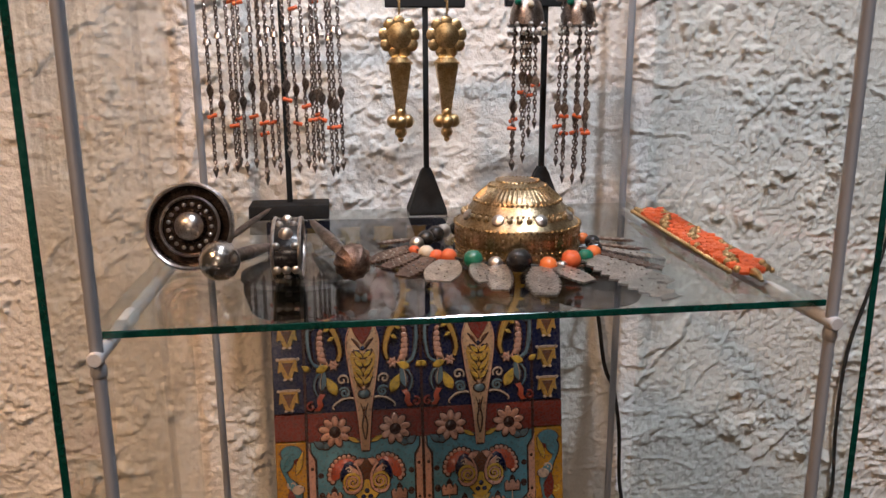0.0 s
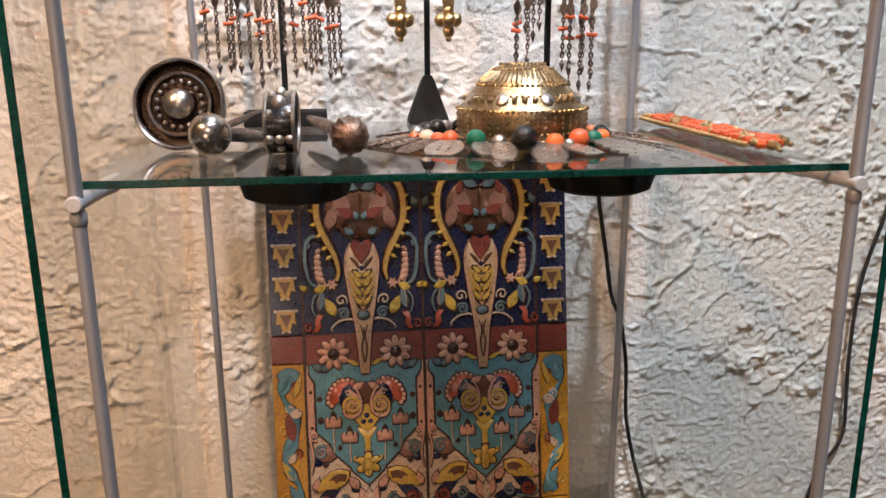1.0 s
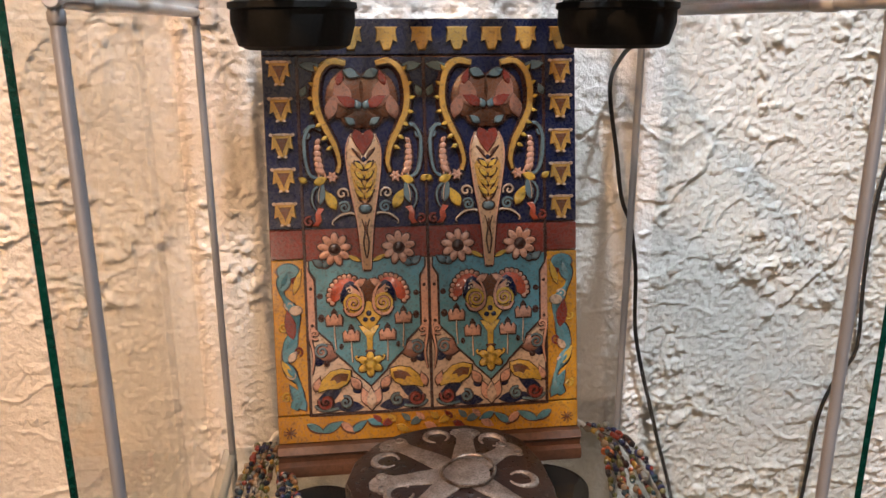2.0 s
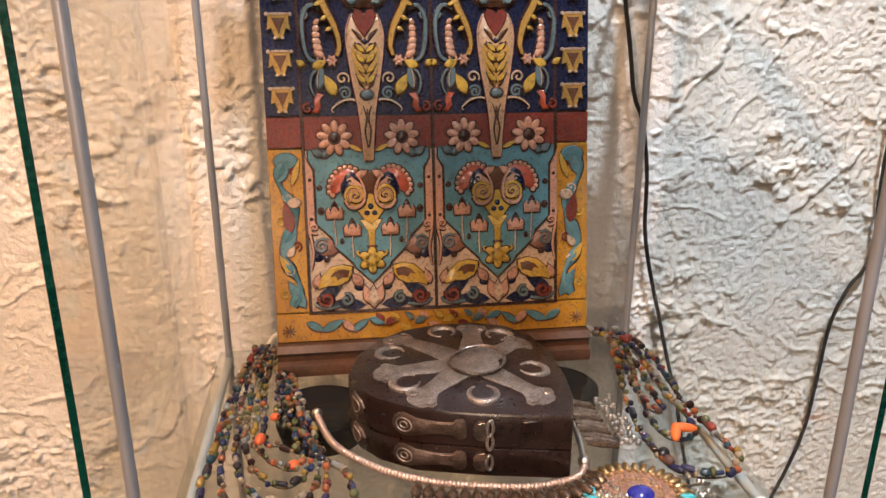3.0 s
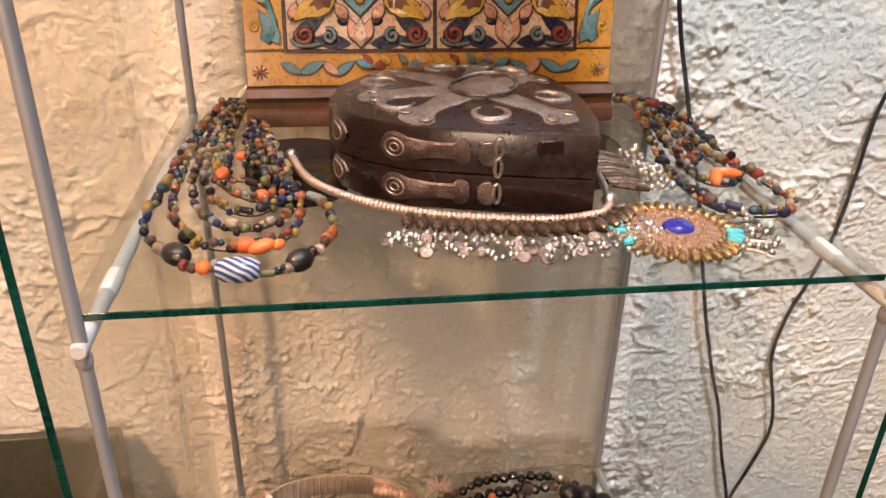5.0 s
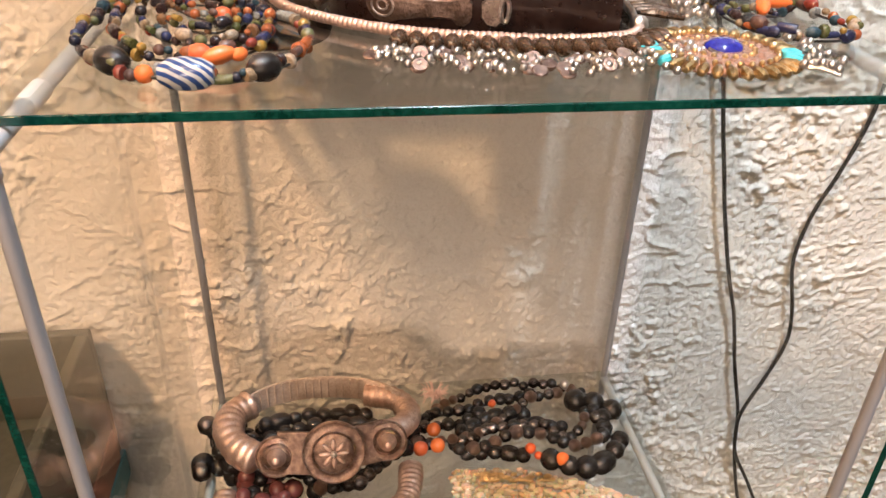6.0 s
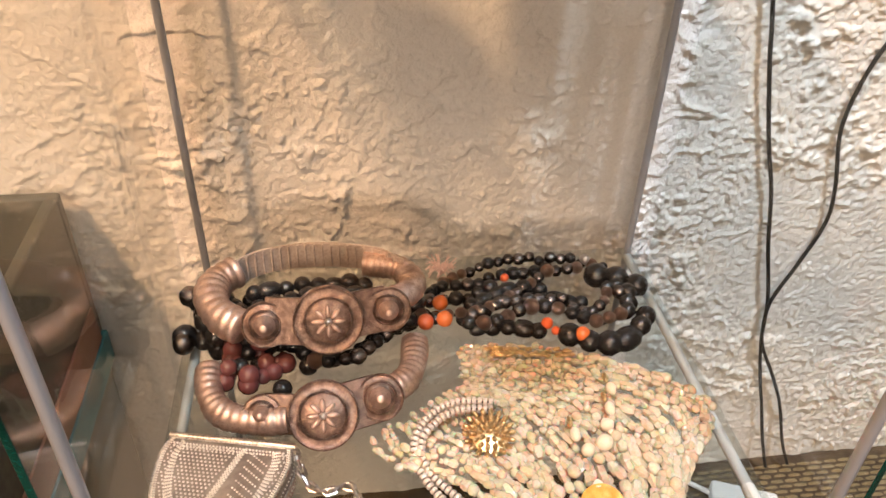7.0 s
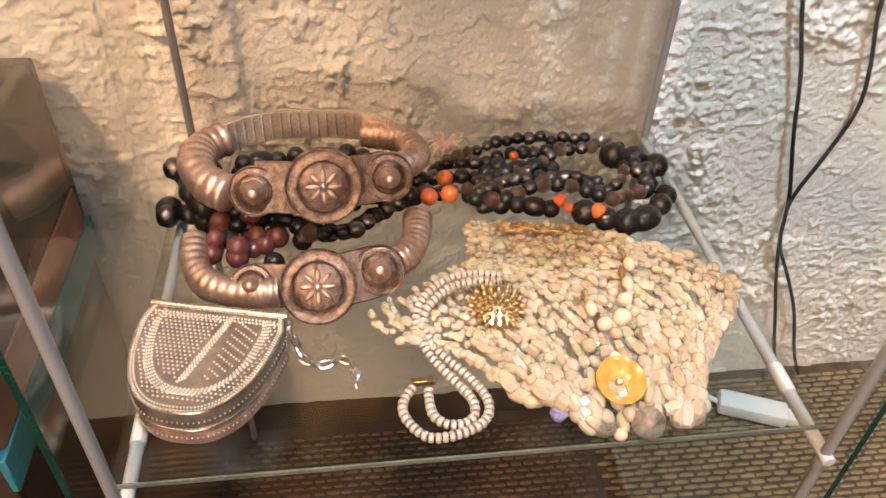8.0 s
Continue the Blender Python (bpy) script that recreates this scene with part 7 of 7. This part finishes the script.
PURSE_DOT = surface("bright_silver_granules", (0.66, 0.58, 0.49), (0.86, 0.79, 0.70), 0.36, 0.8, 200, 900, 0.1)
PURSE_SILVER = surface("dull_purse_silver", (0.27, 0.225, 0.185), (0.42, 0.355, 0.295), 0.44, 0.8, 60, 300, 0.05, (0.22, 0.17, 0.14), 0.3)


def purse():
    """A half-round silver case with granulated lid and a chain."""
    t = thing("silver_purse", None, "half-round silver purse covered with granulated dot patterns", "purse")
    ax, bx = Vector((0.0385, 0.600, 0)), Vector((0.1110, 0.583, 0))
    ex = (bx - ax).normalized()
    ey = Vector((-ex.y, ex.x, 0))
    mid = (ax + bx) / 2
    half = (bx - ax).length / 2
    m = Matrix.Identity(4)
    m.col[0], m.col[1], m.col[2], m.col[3] = (*ex, 0), (*ey, 0), (0, 0, 1, 0), (mid.x, mid.y, S3, 1)
    t.matrix_basis = m
    D = 0.070

    def outline(k=1.0, n=28):
        o = [(half * k, 0.0)] + [(half * k * 1.06 * math.cos(a) ** 0.8 if math.cos(a) > 0 else -half * k * 1.06 * (-math.cos(a)) ** 0.8, -D * k * math.sin(a) ** 0.9) for a in np.linspace(0.12, math.pi - 0.12, n)] + [(-half * k, 0.0)]
        return o[::-1]

    bm = plate(bmesh.new(), outline(), 0.0002, 0.0115, 0.0006)
    bmesh.ops.recalc_face_normals(bm, faces=bm.faces[:])
    part("case", bm, ROSE_SILVER, t)
    bm = plate(bmesh.new(), outline(1.0), 0.0120, 0.0240, 0.0012)
    bmesh.ops.recalc_face_normals(bm, faces=bm.faces[:])
    lid = part("lid", bm, PURSE_SILVER, t)
    rim = [(x, y, 0.0118) for x, y in outline(1.004)]
    part("seam_wire", tube(bmesh.new(), rim, 0.0007, 6, True), SILVER, t)
    part("rim_wire", tube(bmesh.new(), [(x, y, 0.0238) for x, y in outline(0.985)], 0.0009, 6, True), SILVER, lid)
    part("hinge", tube(bmesh.new(), [(-half - 0.001, 0.0015, 0.0235), (half + 0.001, 0.0015, 0.0235)], 0.0021, 10), SILVER, t, "tubular silver hinge")
    grains = []

    def inside(x, y, k):
        return abs(x / (half * 1.05 * k)) ** 2.6 + abs(y / (D * k)) ** 2.3 < 1 and y < -0.003

    for k, s in ((0.955, 0.0007), (0.925, 0.0006)):
        grains += [(p.x, p.y, s) for p in smooth_path([(x, y - 0.001, 0) for x, y in outline(k)], 0.0017)]
    for p in smooth_path([(x, y - 0.003, 0) for x, y in outline(0.76)], 0.0023):
        c = Vector((p.x, p.y + 0.02)).normalized()
        grains += [(p.x + c.x * o + c.y * o * 0.5, p.y + c.y * o, 0.00075) for o in (-0.0016, -0.0006, 0.0004, 0.0014)]
    for i in range(30):
        for j in range(27):
            x, y = -0.0365 + 0.0025 * i + 0.0012 * (j % 2), -0.0030 - 0.0025 * j
            if inside(x, y, 0.90) and not inside(x, y, 0.81):
                grains.append((x, y, 0.0006))
            cut_x = 0.010 - 0.26 * abs(y)
            if inside(x, y, 0.70) and x < cut_x - 0.004:
                grains.append((x, y, 0.00065))
    for i in range(22):
        y = -0.005 - 0.0021 * i
        for w in (-0.0016, -0.0005, 0.0006, 0.0017):
            grains.append((0.010 - 0.26 * abs(y) + w, y + w * 0.8, 0.00075))
    for i in range(11):
        for j in range(9):
            x, y = 0.0145 + 0.0018 * j - 0.0008 * i, -0.0070 - 0.0048 * i - 0.0012 * j
            if inside(x, y, 0.70) and x > 0.013 - 0.26 * abs(y):
                grains.append((x, y, 0.00060))
    for i in range(34):
        for w in (0.0, 0.0022):
            grains.append((-0.0335 + 0.0020 * i + w * 0.4, -0.0042 - w, 0.0007))
    verts, faces = [], []
    for x, y, s in grains:
        b0 = len(verts)
        for rr, h in ((1.25, 0.0), (1.0, 0.75)):
            verts += [(x + s * rr * math.cos(k * math.tau / 6), y + s * rr * math.sin(k * math.tau / 6), 0.0239 + s * h) for k in range(6)]
        verts.append((x, y, 0.0239 + s * 1.25))
        faces += [(b0 + k, b0 + (k + 1) % 6, b0 + 6 + (k + 1) % 6, b0 + 6 + k) for k in range(6)] + [(b0 + 6 + k, b0 + 6 + (k + 1) % 6, b0 + 12) for k in range(6)]
    me = bpy.data.meshes.new("granulation")
    me.from_pydata(verts, [], faces)
    finish("granulation", me, PURSE_DOT, lid, "rows of fine silver granules", angle=80)
    band = bmesh.new()
    for p in smooth_path([(x, y, 0.018) for x, y in outline(1.012)], 0.0026):
        bmesh.ops.create_uvsphere(band, u_segments=5, v_segments=4, radius=0.0006, matrix=Matrix.Translation(p))
    for p in smooth_path([(x, y, 0.006) for x, y in outline(1.012)], 0.0026):
        bmesh.ops.create_uvsphere(band, u_segments=5, v_segments=4, radius=0.0006, matrix=Matrix.Translation(p))
    part("side_beading", band, PURSE_DOT, t)
    inv = m.inverted()
    path = [(0.1115, 0.583, S3 + 0.022), (0.114, 0.580, S3 + 0.010), (0.119, 0.571, S3 + 0.0035), (0.130, 0.565, S3 + 0.003), (0.1385, 0.569, S3 + 0.003), (0.146, 0.566, S3 + 0.003), (0.148, 0.552, S3 + 0.003), (0.147, 0.547, S3 + 0.003)]
    part("chain", chain_links(bmesh.new(), [inv @ Vector(p) for p in path], 0.0042, 0.0012, 6), SILVER, t, "silver link chain")


purse()


def cream_necklace():
    """A flat heap of pale stone strands: arcs at the back, then nested falls towards the front."""
    rng = random.Random(77)
    guides = ([(0.2258, 0.6763), (0.2899, 0.6632), (0.3521, 0.6327), (0.3800, 0.6018), (0.3677, 0.5759), (0.3430, 0.5480), (0.3256, 0.5095)],
              [(0.2240, 0.6330), (0.2600, 0.6200), (0.2850, 0.6050), (0.3111, 0.5871), (0.3227, 0.5500), (0.3190, 0.5280), (0.3115, 0.5100)],
              [(0.2200, 0.6361), (0.2370, 0.6120), (0.2500, 0.5900), (0.2600, 0.5660), (0.2640, 0.5400), (0.2680, 0.5230), (0.2750, 0.5098)],
              [(0.1587, 0.5988), (0.1700, 0.5782), (0.2010, 0.5620), (0.2264, 0.5370), (0.2370, 0.5280), (0.2480, 0.5250), (0.2638, 0.5104)])
    falls = [(0, k / 14) for k in range(14)] + [(1, k / 9) for k in range(9)] + [(2, k / 11) for k in range(12)]
    for g, label in enumerate(("honey and cream stone bead necklace in many fanned strands", "pale quartz bead necklace spread over the glass",
                               "cream and clear stone bead necklace with larger front beads", "fine strands of pale gold seed beads")):
        t = thing("pale_necklace", None, label, "necklace", "pale stone necklaces")
        for k, (i, f) in enumerate(falls):
            if (k + k // 4) % 4 != g:
                continue
            path = []
            for q, (p, r) in enumerate(zip(guides[i], guides[i + 1])):
                rise = 0.004 + 0.007 * math.sin(math.pi * q / 6) * (1 if 0 < k < 33 else 0.4)
                path.append((p[0] + (r[0] - p[0]) * f + rng.uniform(-0.0025, 0.0025), p[1] + (r[1] - p[1]) * f + rng.uniform(-0.0025, 0.0025), S3 + rise))
            pts, run = smooth_path(path, 0.0012), 0.0
            total = 0.0012 * len(pts)
            while run < total:
                # chips are fine at the back and grow towards the front
                grow = run / total
                r = (0.0024 + 0.0020 * grow ** 1.5) * rng.uniform(0.72, 1.25) * (0.85 if g == 3 else 1.0)
                q = min(len(pts) - 2, int(run / 0.0012))
                d = (pts[q + 1] - pts[q]).normalized()
                share("bead", rng.choice(HONEY_SHAPES), t, Matrix.Translation(pts[q] + Vector((rng.uniform(-0.001, 0.001), rng.uniform(-0.001, 0.001), rng.uniform(0, 0.006)))) @ along(d + Vector((rng.uniform(-0.35, 0.35), rng.uniform(-0.35, 0.35), rng.uniform(-0.35, 0.35)))) @ Matrix.Rotation(rng.uniform(0, 6.28), 4, "Z") @ Matrix.Diagonal((r, r * rng.uniform(0.8, 1.1), r * rng.uniform(0.9, 1.25), 1)))
                run += r * 1.8
        if g == 2:
            for x, y, r, d, long, clear in ((0.2952, 0.5060, 0.0090, (1, 0.4, 0), 1.0, 1), (0.2717, 0.5085, 0.0062, (1, -0.3, 0), 1.25, 1), (0.2808, 0.5046, 0.0036, (1, 0, 0), 1.0, 0), (0.2649, 0.5200, 0.0052, (1, 0.6, 0), 1.1, 1),
                                            (0.3245, 0.5130, 0.0052, (0.2, 1, 0), 1.6, 1), (0.3050, 0.5220, 0.0068, (1, 0.4, 0), 1.1, 1), (0.3130, 0.5085, 0.0045, (0.3, 1, 0), 1.3, 1)):
                one_bead(t, QUARTZ_ME if clear else CREAM_ME, (x, y, S3 + r), r, d, long, "large clear quartz bead" if clear else "")
            for x, y, r in ((0.299, 0.5716, 0.0052), (0.3046, 0.5852, 0.0043), (0.2875, 0.5672, 0.0042)):
                one_bead(t, CREAM_ME, (x, y, S3 + 0.019), r, (1, 0.4, 0), 1.1)
        if g == 3:
            for k in range(44):
                u = rng.random()
                share("gold_bead", GILT_BALL, t, Matrix.Translation((0.240 + 0.062 * u, 0.6585 - 0.006 * u + rng.uniform(-0.004, 0.004), S3 + 0.0175)) @ Matrix.Rotation(rng.uniform(1.2, 1.9), 4, "Y") @ Matrix.Diagonal((0.0015, 0.0015, rng.uniform(0.0015, 0.0042), 1)))
            for x, y in ((0.2825, 0.583), (0.3101, 0.6012), (0.3160, 0.618)):
                one_bead(t, CREAM_ME, (x, y - 0.004, S3 + 0.020), 0.0034, (0, 1, 0.1), 1.5, "pale drop bead")
                one_bead(t, GILT_BALL, (x - 0.001, y + 0.006, S3 + 0.020), 0.0020, (0, 1, 0.1), 2.2, "gold tube bead")


QUARTZ = surface("clear_quartz", (0.86, 0.83, 0.78), (0.94, 0.92, 0.88), 0.05, 0, 200, 900, 0.05, transmission=0.92, ior=1.5)
QUARTZ_ME = bead_mesh("quartz_bead", QUARTZ, ROUND, 10)
cream_necklace()


def small_jewels():
    t = thing("ivory_strand", None, "double strand of small ivory disc beads with gilt clasp", "necklace")
    rng = random.Random(4)
    p1 = [(0.2365, 0.6089, S3 + 0.0210), (0.2183, 0.6122, S3 + 0.0210), (0.2014, 0.6080, S3 + 0.0205), (0.1871, 0.5952, S3 + 0.0180), (0.1831, 0.5814, S3 + 0.0120), (0.1891, 0.5630, S3 + 0.0070), (0.2019, 0.5442, S3 + 0.0045), (0.2086, 0.5316, S3 + 0.0045), (0.2063, 0.5205, S3 + 0.0045), (0.1955, 0.5178, S3 + 0.0045), (0.1872, 0.5235, S3 + 0.0045), (0.1853, 0.5340, S3 + 0.0045), (0.1862, 0.5457, S3 + 0.0045)]
    p2 = [(0.2354, 0.6030, S3 + 0.0210), (0.2173, 0.6056, S3 + 0.0210), (0.2038, 0.6018, S3 + 0.0205), (0.1904, 0.5906, S3 + 0.0180), (0.1872, 0.5810, S3 + 0.0120), (0.1936, 0.5664, S3 + 0.0070), (0.2077, 0.5497, S3 + 0.0045), (0.2161, 0.5332, S3 + 0.0045), (0.2140, 0.5208, S3 + 0.0045), (0.2024, 0.5132, S3 + 0.0045), (0.1834, 0.5113, S3 + 0.0045), (0.1729, 0.5228, S3 + 0.0045), (0.1714, 0.5342, S3 + 0.0045), (0.1794, 0.5464, S3 + 0.0045)]
    for p in (p1, p2):
        strand(t, p, [IVORY], 0.0027, rng, 1.32, 0.06, thread=CORD)
    part("clasp", slab((0.177, 0.5455, S3 + 0.003), (0.190, 0.5490, S3 + 0.007), 0.0006), GILT, t, "gilt bar clasp")
    b = thing("gold_brooch", Matrix.Translation((0.2293, 0.5850, S3 + 0.020)) @ Matrix.Rotation(radians(14), 4, "X") @ Matrix.Scale(0.88, 4), "round gold sunburst brooch on pale beads", "brooch")
    part("plate", lathe(bmesh.new(), [(0, -0.001), (0.014, -0.001), (0.0145, 0.0006), (0.006, 0.003), (0, 0.0036)], 28), GILT, b)
    for r, n, s in ((0.0160, 18, 0.0026), (0.0112, 14, 0.0024), (0.0062, 9, 0.0022), (0.0, 1, 0.0024)):
        for k in range(n):
            a = k * math.tau / n + r * 40
            share("ray", GILT_BALL, b, Matrix.Translation((r * math.cos(a), r * math.sin(a), 0.0050 - r * 0.22)) @ along(Vector((math.cos(a), math.sin(a), 0.9 - r * 30))) @ Matrix.Diagonal((s * 0.75, s * 0.75, s * 1.3, 1)))
    f = thing("flower_cup", Matrix.Translation((0.2845, 0.5290, S3 + 0.013)) @ Matrix.Rotation(radians(20), 4, "X") @ Matrix.Scale(0.82, 4), "amber yellow cup-shaped flower bead with gold stamen", "bead")
    AMBER = surface("amber_resin", (0.50, 0.26, 0.045), (0.66, 0.40, 0.10), 0.2, 0, 150, 900, 0.1, (0.5, 0.2, 0.02), 0.3, coat=0.7)
    part("cup", lathe(bmesh.new(), [(0, 0.0), (0.006, 0.0005), (0.0125, 0.004), (0.0158, 0.0085), (0.0162, 0.0100), (0.0152, 0.0098), (0.0110, 0.0060), (0.005, 0.003), (0, 0.0026)], 36), AMBER, f)
    a = math.pi / 2
    bm = plate(bmesh.new(), petal(0.0, 0.0135, 0.0065, 0.0038, a), 0.0075, 0.0095, 0.0005)
    bmesh.ops.recalc_face_normals(bm, faces=bm.faces[:])
    part("petal_tip", bm, CREAM_BEAD, f)
    part("stamen", slab((-0.0022, -0.0022, 0.0028), (0.0022, 0.0022, 0.0068), 0.0008), GILT, f, "small gold stamen")
    v = thing("violet_bead", Matrix.Translation((0.2521, 0.5205, S3 + 0.0052)), "faceted violet-blue glass bead", "bead")
    part("bead", lathe(bmesh.new(), [(0, -0.005), (0.004, -0.004), (0.0052, 0), (0.004, 0.004), (0, 0.005)], 8), surface("violet_glass", (0.25, 0.24, 0.50), (0.42, 0.40, 0.66), 0.15, 0, 200, 900, 0.1, coat=0.6), v, smooth=False)


small_jewels()

# ---- outside the cabinet: cables, plug, dark box ----


def cable(label, pts, r=0.0019):
    tagged(part("cable", tube(bmesh.new(), [tuple(v) for v in smooth_path(pts, 0.012)], r, 8), CORD), label, "cable", "black cables on the wall")


WY = WALL_Y - 0.010
cable("thin black cable hanging down the plaster wall", [(0.352, 0.690, 1.215), (0.362, 0.76, 1.200), (0.378, WY, 1.170), (0.388, WY, 1.110), (0.395, WY, 1.069), (0.405, WY, 1.045), (0.413, WY, 1.000), (0.416, WY, 0.945), (0.424, WY, 0.905), (0.436, WY, 0.862), (0.450, WY, 0.812), (0.465, WY, 0.762), (0.478, WY, 0.705), (0.488, WY, 0.665), (0.496, WY, 0.631), (0.516, WY, 0.560), (0.533, WY, 0.510), (0.549, WY, 0.445), (0.567, WY, 0.383), (0.574, WY, 0.345), (0.578, WY, 0.318), (0.593, WY, 0.262), (0.608, WY, 0.215), (0.622, WY - 0.006, 0.160), (0.632, WY - 0.02, MAT_Z + 0.004)])
cable("second black cable crossing the plaster wall to join another", [(0.700, WY, 1.300), (0.672, WY, 1.160), (0.651, WY, 1.074), (0.648, WY, 0.992), (0.652, WY, 0.907), (0.634, WY, 0.875), (0.621, WY, 0.835), (0.617, WY, 0.770), (0.612, WY, 0.712), (0.598, WY, 0.660), (0.585, WY, 0.622), (0.580, WY, 0.570), (0.595, WY, 0.512), (0.600, WY, 0.470), (0.587, WY, 0.420), (0.570, WY - 0.004, 0.381), (0.570, WY - 0.004, 0.352), (0.578, WY - 0.004, 0.316), (0.606, WY, 0.265), (0.630, WY, 0.215), (0.650, WY - 0.006, 0.150), (0.662, WY - 0.02, MAT_Z + 0.004)])

plug = thing("plug", Matrix.Translation((0.592, 0.772, MAT_Z)) @ Matrix.Rotation(radians(-22), 4, "Z"), "white plastic inline cable connector lying on the mat", "plug")
part("body", slab((-0.045, -0.013, 0.0), (0.030, 0.013, 0.018), 0.004, 2), WHITE_PLASTIC, plug)
part("cap", slab((0.030, -0.009, 0.002), (0.046, 0.009, 0.015), 0.003, 2), WHITE_PLASTIC, plug)
part("lead", tube(bmesh.new(), [tuple(v) for v in smooth_path([(-0.045, 0, 0.008), (-0.07, 0.01, 0.006), (-0.10, 0.02, 0.004), (-0.14, 0.02, 0.003)], 0.008)], 0.0028, 8), WHITE_PLASTIC, plug, "white cable")

GREY_BOX = surface("dark_grey_green_paint", (0.046, 0.048, 0.034), (0.072, 0.072, 0.052), 0.5, 0, 8, 120, 0.2, (0.03, 0.03, 0.025), 0.4)
TEAL = surface("turquoise_paint", (0.03, 0.17, 0.22), (0.05, 0.24, 0.30), 0.5, 0, 20, 200, 0.2, (0.04, 0.16, 0.20), 0.4)
TERRACOTTA = surface("faded_red_paint", (0.19, 0.085, 0.055), (0.28, 0.135, 0.09), 0.6, 0, 14, 160, 0.3, (0.22, 0.14, 0.09), 0.5)
db = thing("storage_box", None, "dark grey-green open box with red and turquoise painted side", "box")
for lo, hi in (((-0.42, 0.58, 0.40), (-0.072, 0.59, 0.545)), ((-0.42, 0.815, 0.40), (-0.072, 0.825, 0.545)), ((-0.082, 0.59, 0.40), (-0.072, 0.815, 0.545)), ((-0.42, 0.59, 0.40), (-0.41, 0.815, 0.545))):
    part("board", slab(lo, hi, 0.0015), GREY_BOX, db)
part("bottom_board", slab((-0.41, 0.59, 0.445), (-0.082, 0.815, 0.455), 0.001), GREY_BOX, db)
part("plinth", slab((-0.415, 0.585, MAT_Z), (-0.074, 0.822, 0.3995), 0.002), BASE_BROWN, db, "black-brown plinth")
part("red_panel", slab((-0.0718, 0.590, 0.4005), (-0.0695, 0.812, 0.437), 0.0006), TERRACOTTA, db, "faded red painted panel")
part("turquoise_band", slab((-0.0738, 0.582, 0.366), (-0.0685, 0.826, 0.399), 0.001), TEAL, db, "turquoise painted band")


def woven(x0, x1, y0, y1, z, dx, dy, material, seed, label, category):
    """Raised stitches in offset rows on a dark ground."""
    verts, faces = [], []
    rng = random.Random(seed)
    for j in range(int((y1 - y0) / dy)):
        for i in range(int((x1 - x0) / dx)):
            x = x0 + (i + 0.5 + 0.45 * (j % 2)) * dx + rng.uniform(-0.0008, 0.0008)
            y = y0 + (j + 0.5) * dy + rng.uniform(-0.0004, 0.0004)
            hl, hw, hh = dx * rng.uniform(0.38, 0.47), dy * rng.uniform(0.24, 0.33), rng.uniform(0.0020, 0.0034)
            b = len(verts)
            for u, k, q in ((-1, 0.6, 0), (-0.6, 1.0, 0.75), (0, 1.05, 1), (0.6, 1.0, 0.75), (1, 0.6, 0)):
                for w, r in ((-1, 0.0), (-0.5, 0.85), (0.5, 0.85), (1, 0.0)):
                    verts.append((x + u * hl, y + w * hw * k, z + hh * q * r))
            for r in range(4):
                for c in range(3):
                    a = b + r * 4 + c
                    faces.append((a, a + 4, a + 5, a + 1))
    me = bpy.data.meshes.new("woven_mat")
    me.from_pydata(verts, [], faces)
    tagged(finish("woven_mat", me, material, angle=70), label, category, kind="stuff")


REED_BROWN = surface("dark_brown_straw", (0.075, 0.045, 0.028), (0.13, 0.085, 0.052), 0.6, 0, 60, 900, 0.4, (0.03, 0.02, 0.012), 0.5)
woven(0.395, 0.92, 0.46, WALL_Y - 0.006, MAT_Z - 0.0056, 0.0185, 0.0074, REED, 3, "woven seagrass mat of raised straw stitches on the floor", "mat")
woven(0.016, 0.386, 0.505, 0.790, BASE_Z + 0.0002, 0.0135, 0.0074, REED_BROWN, 4, "dark brown woven straw mat lying on the cabinet's base", "mat")
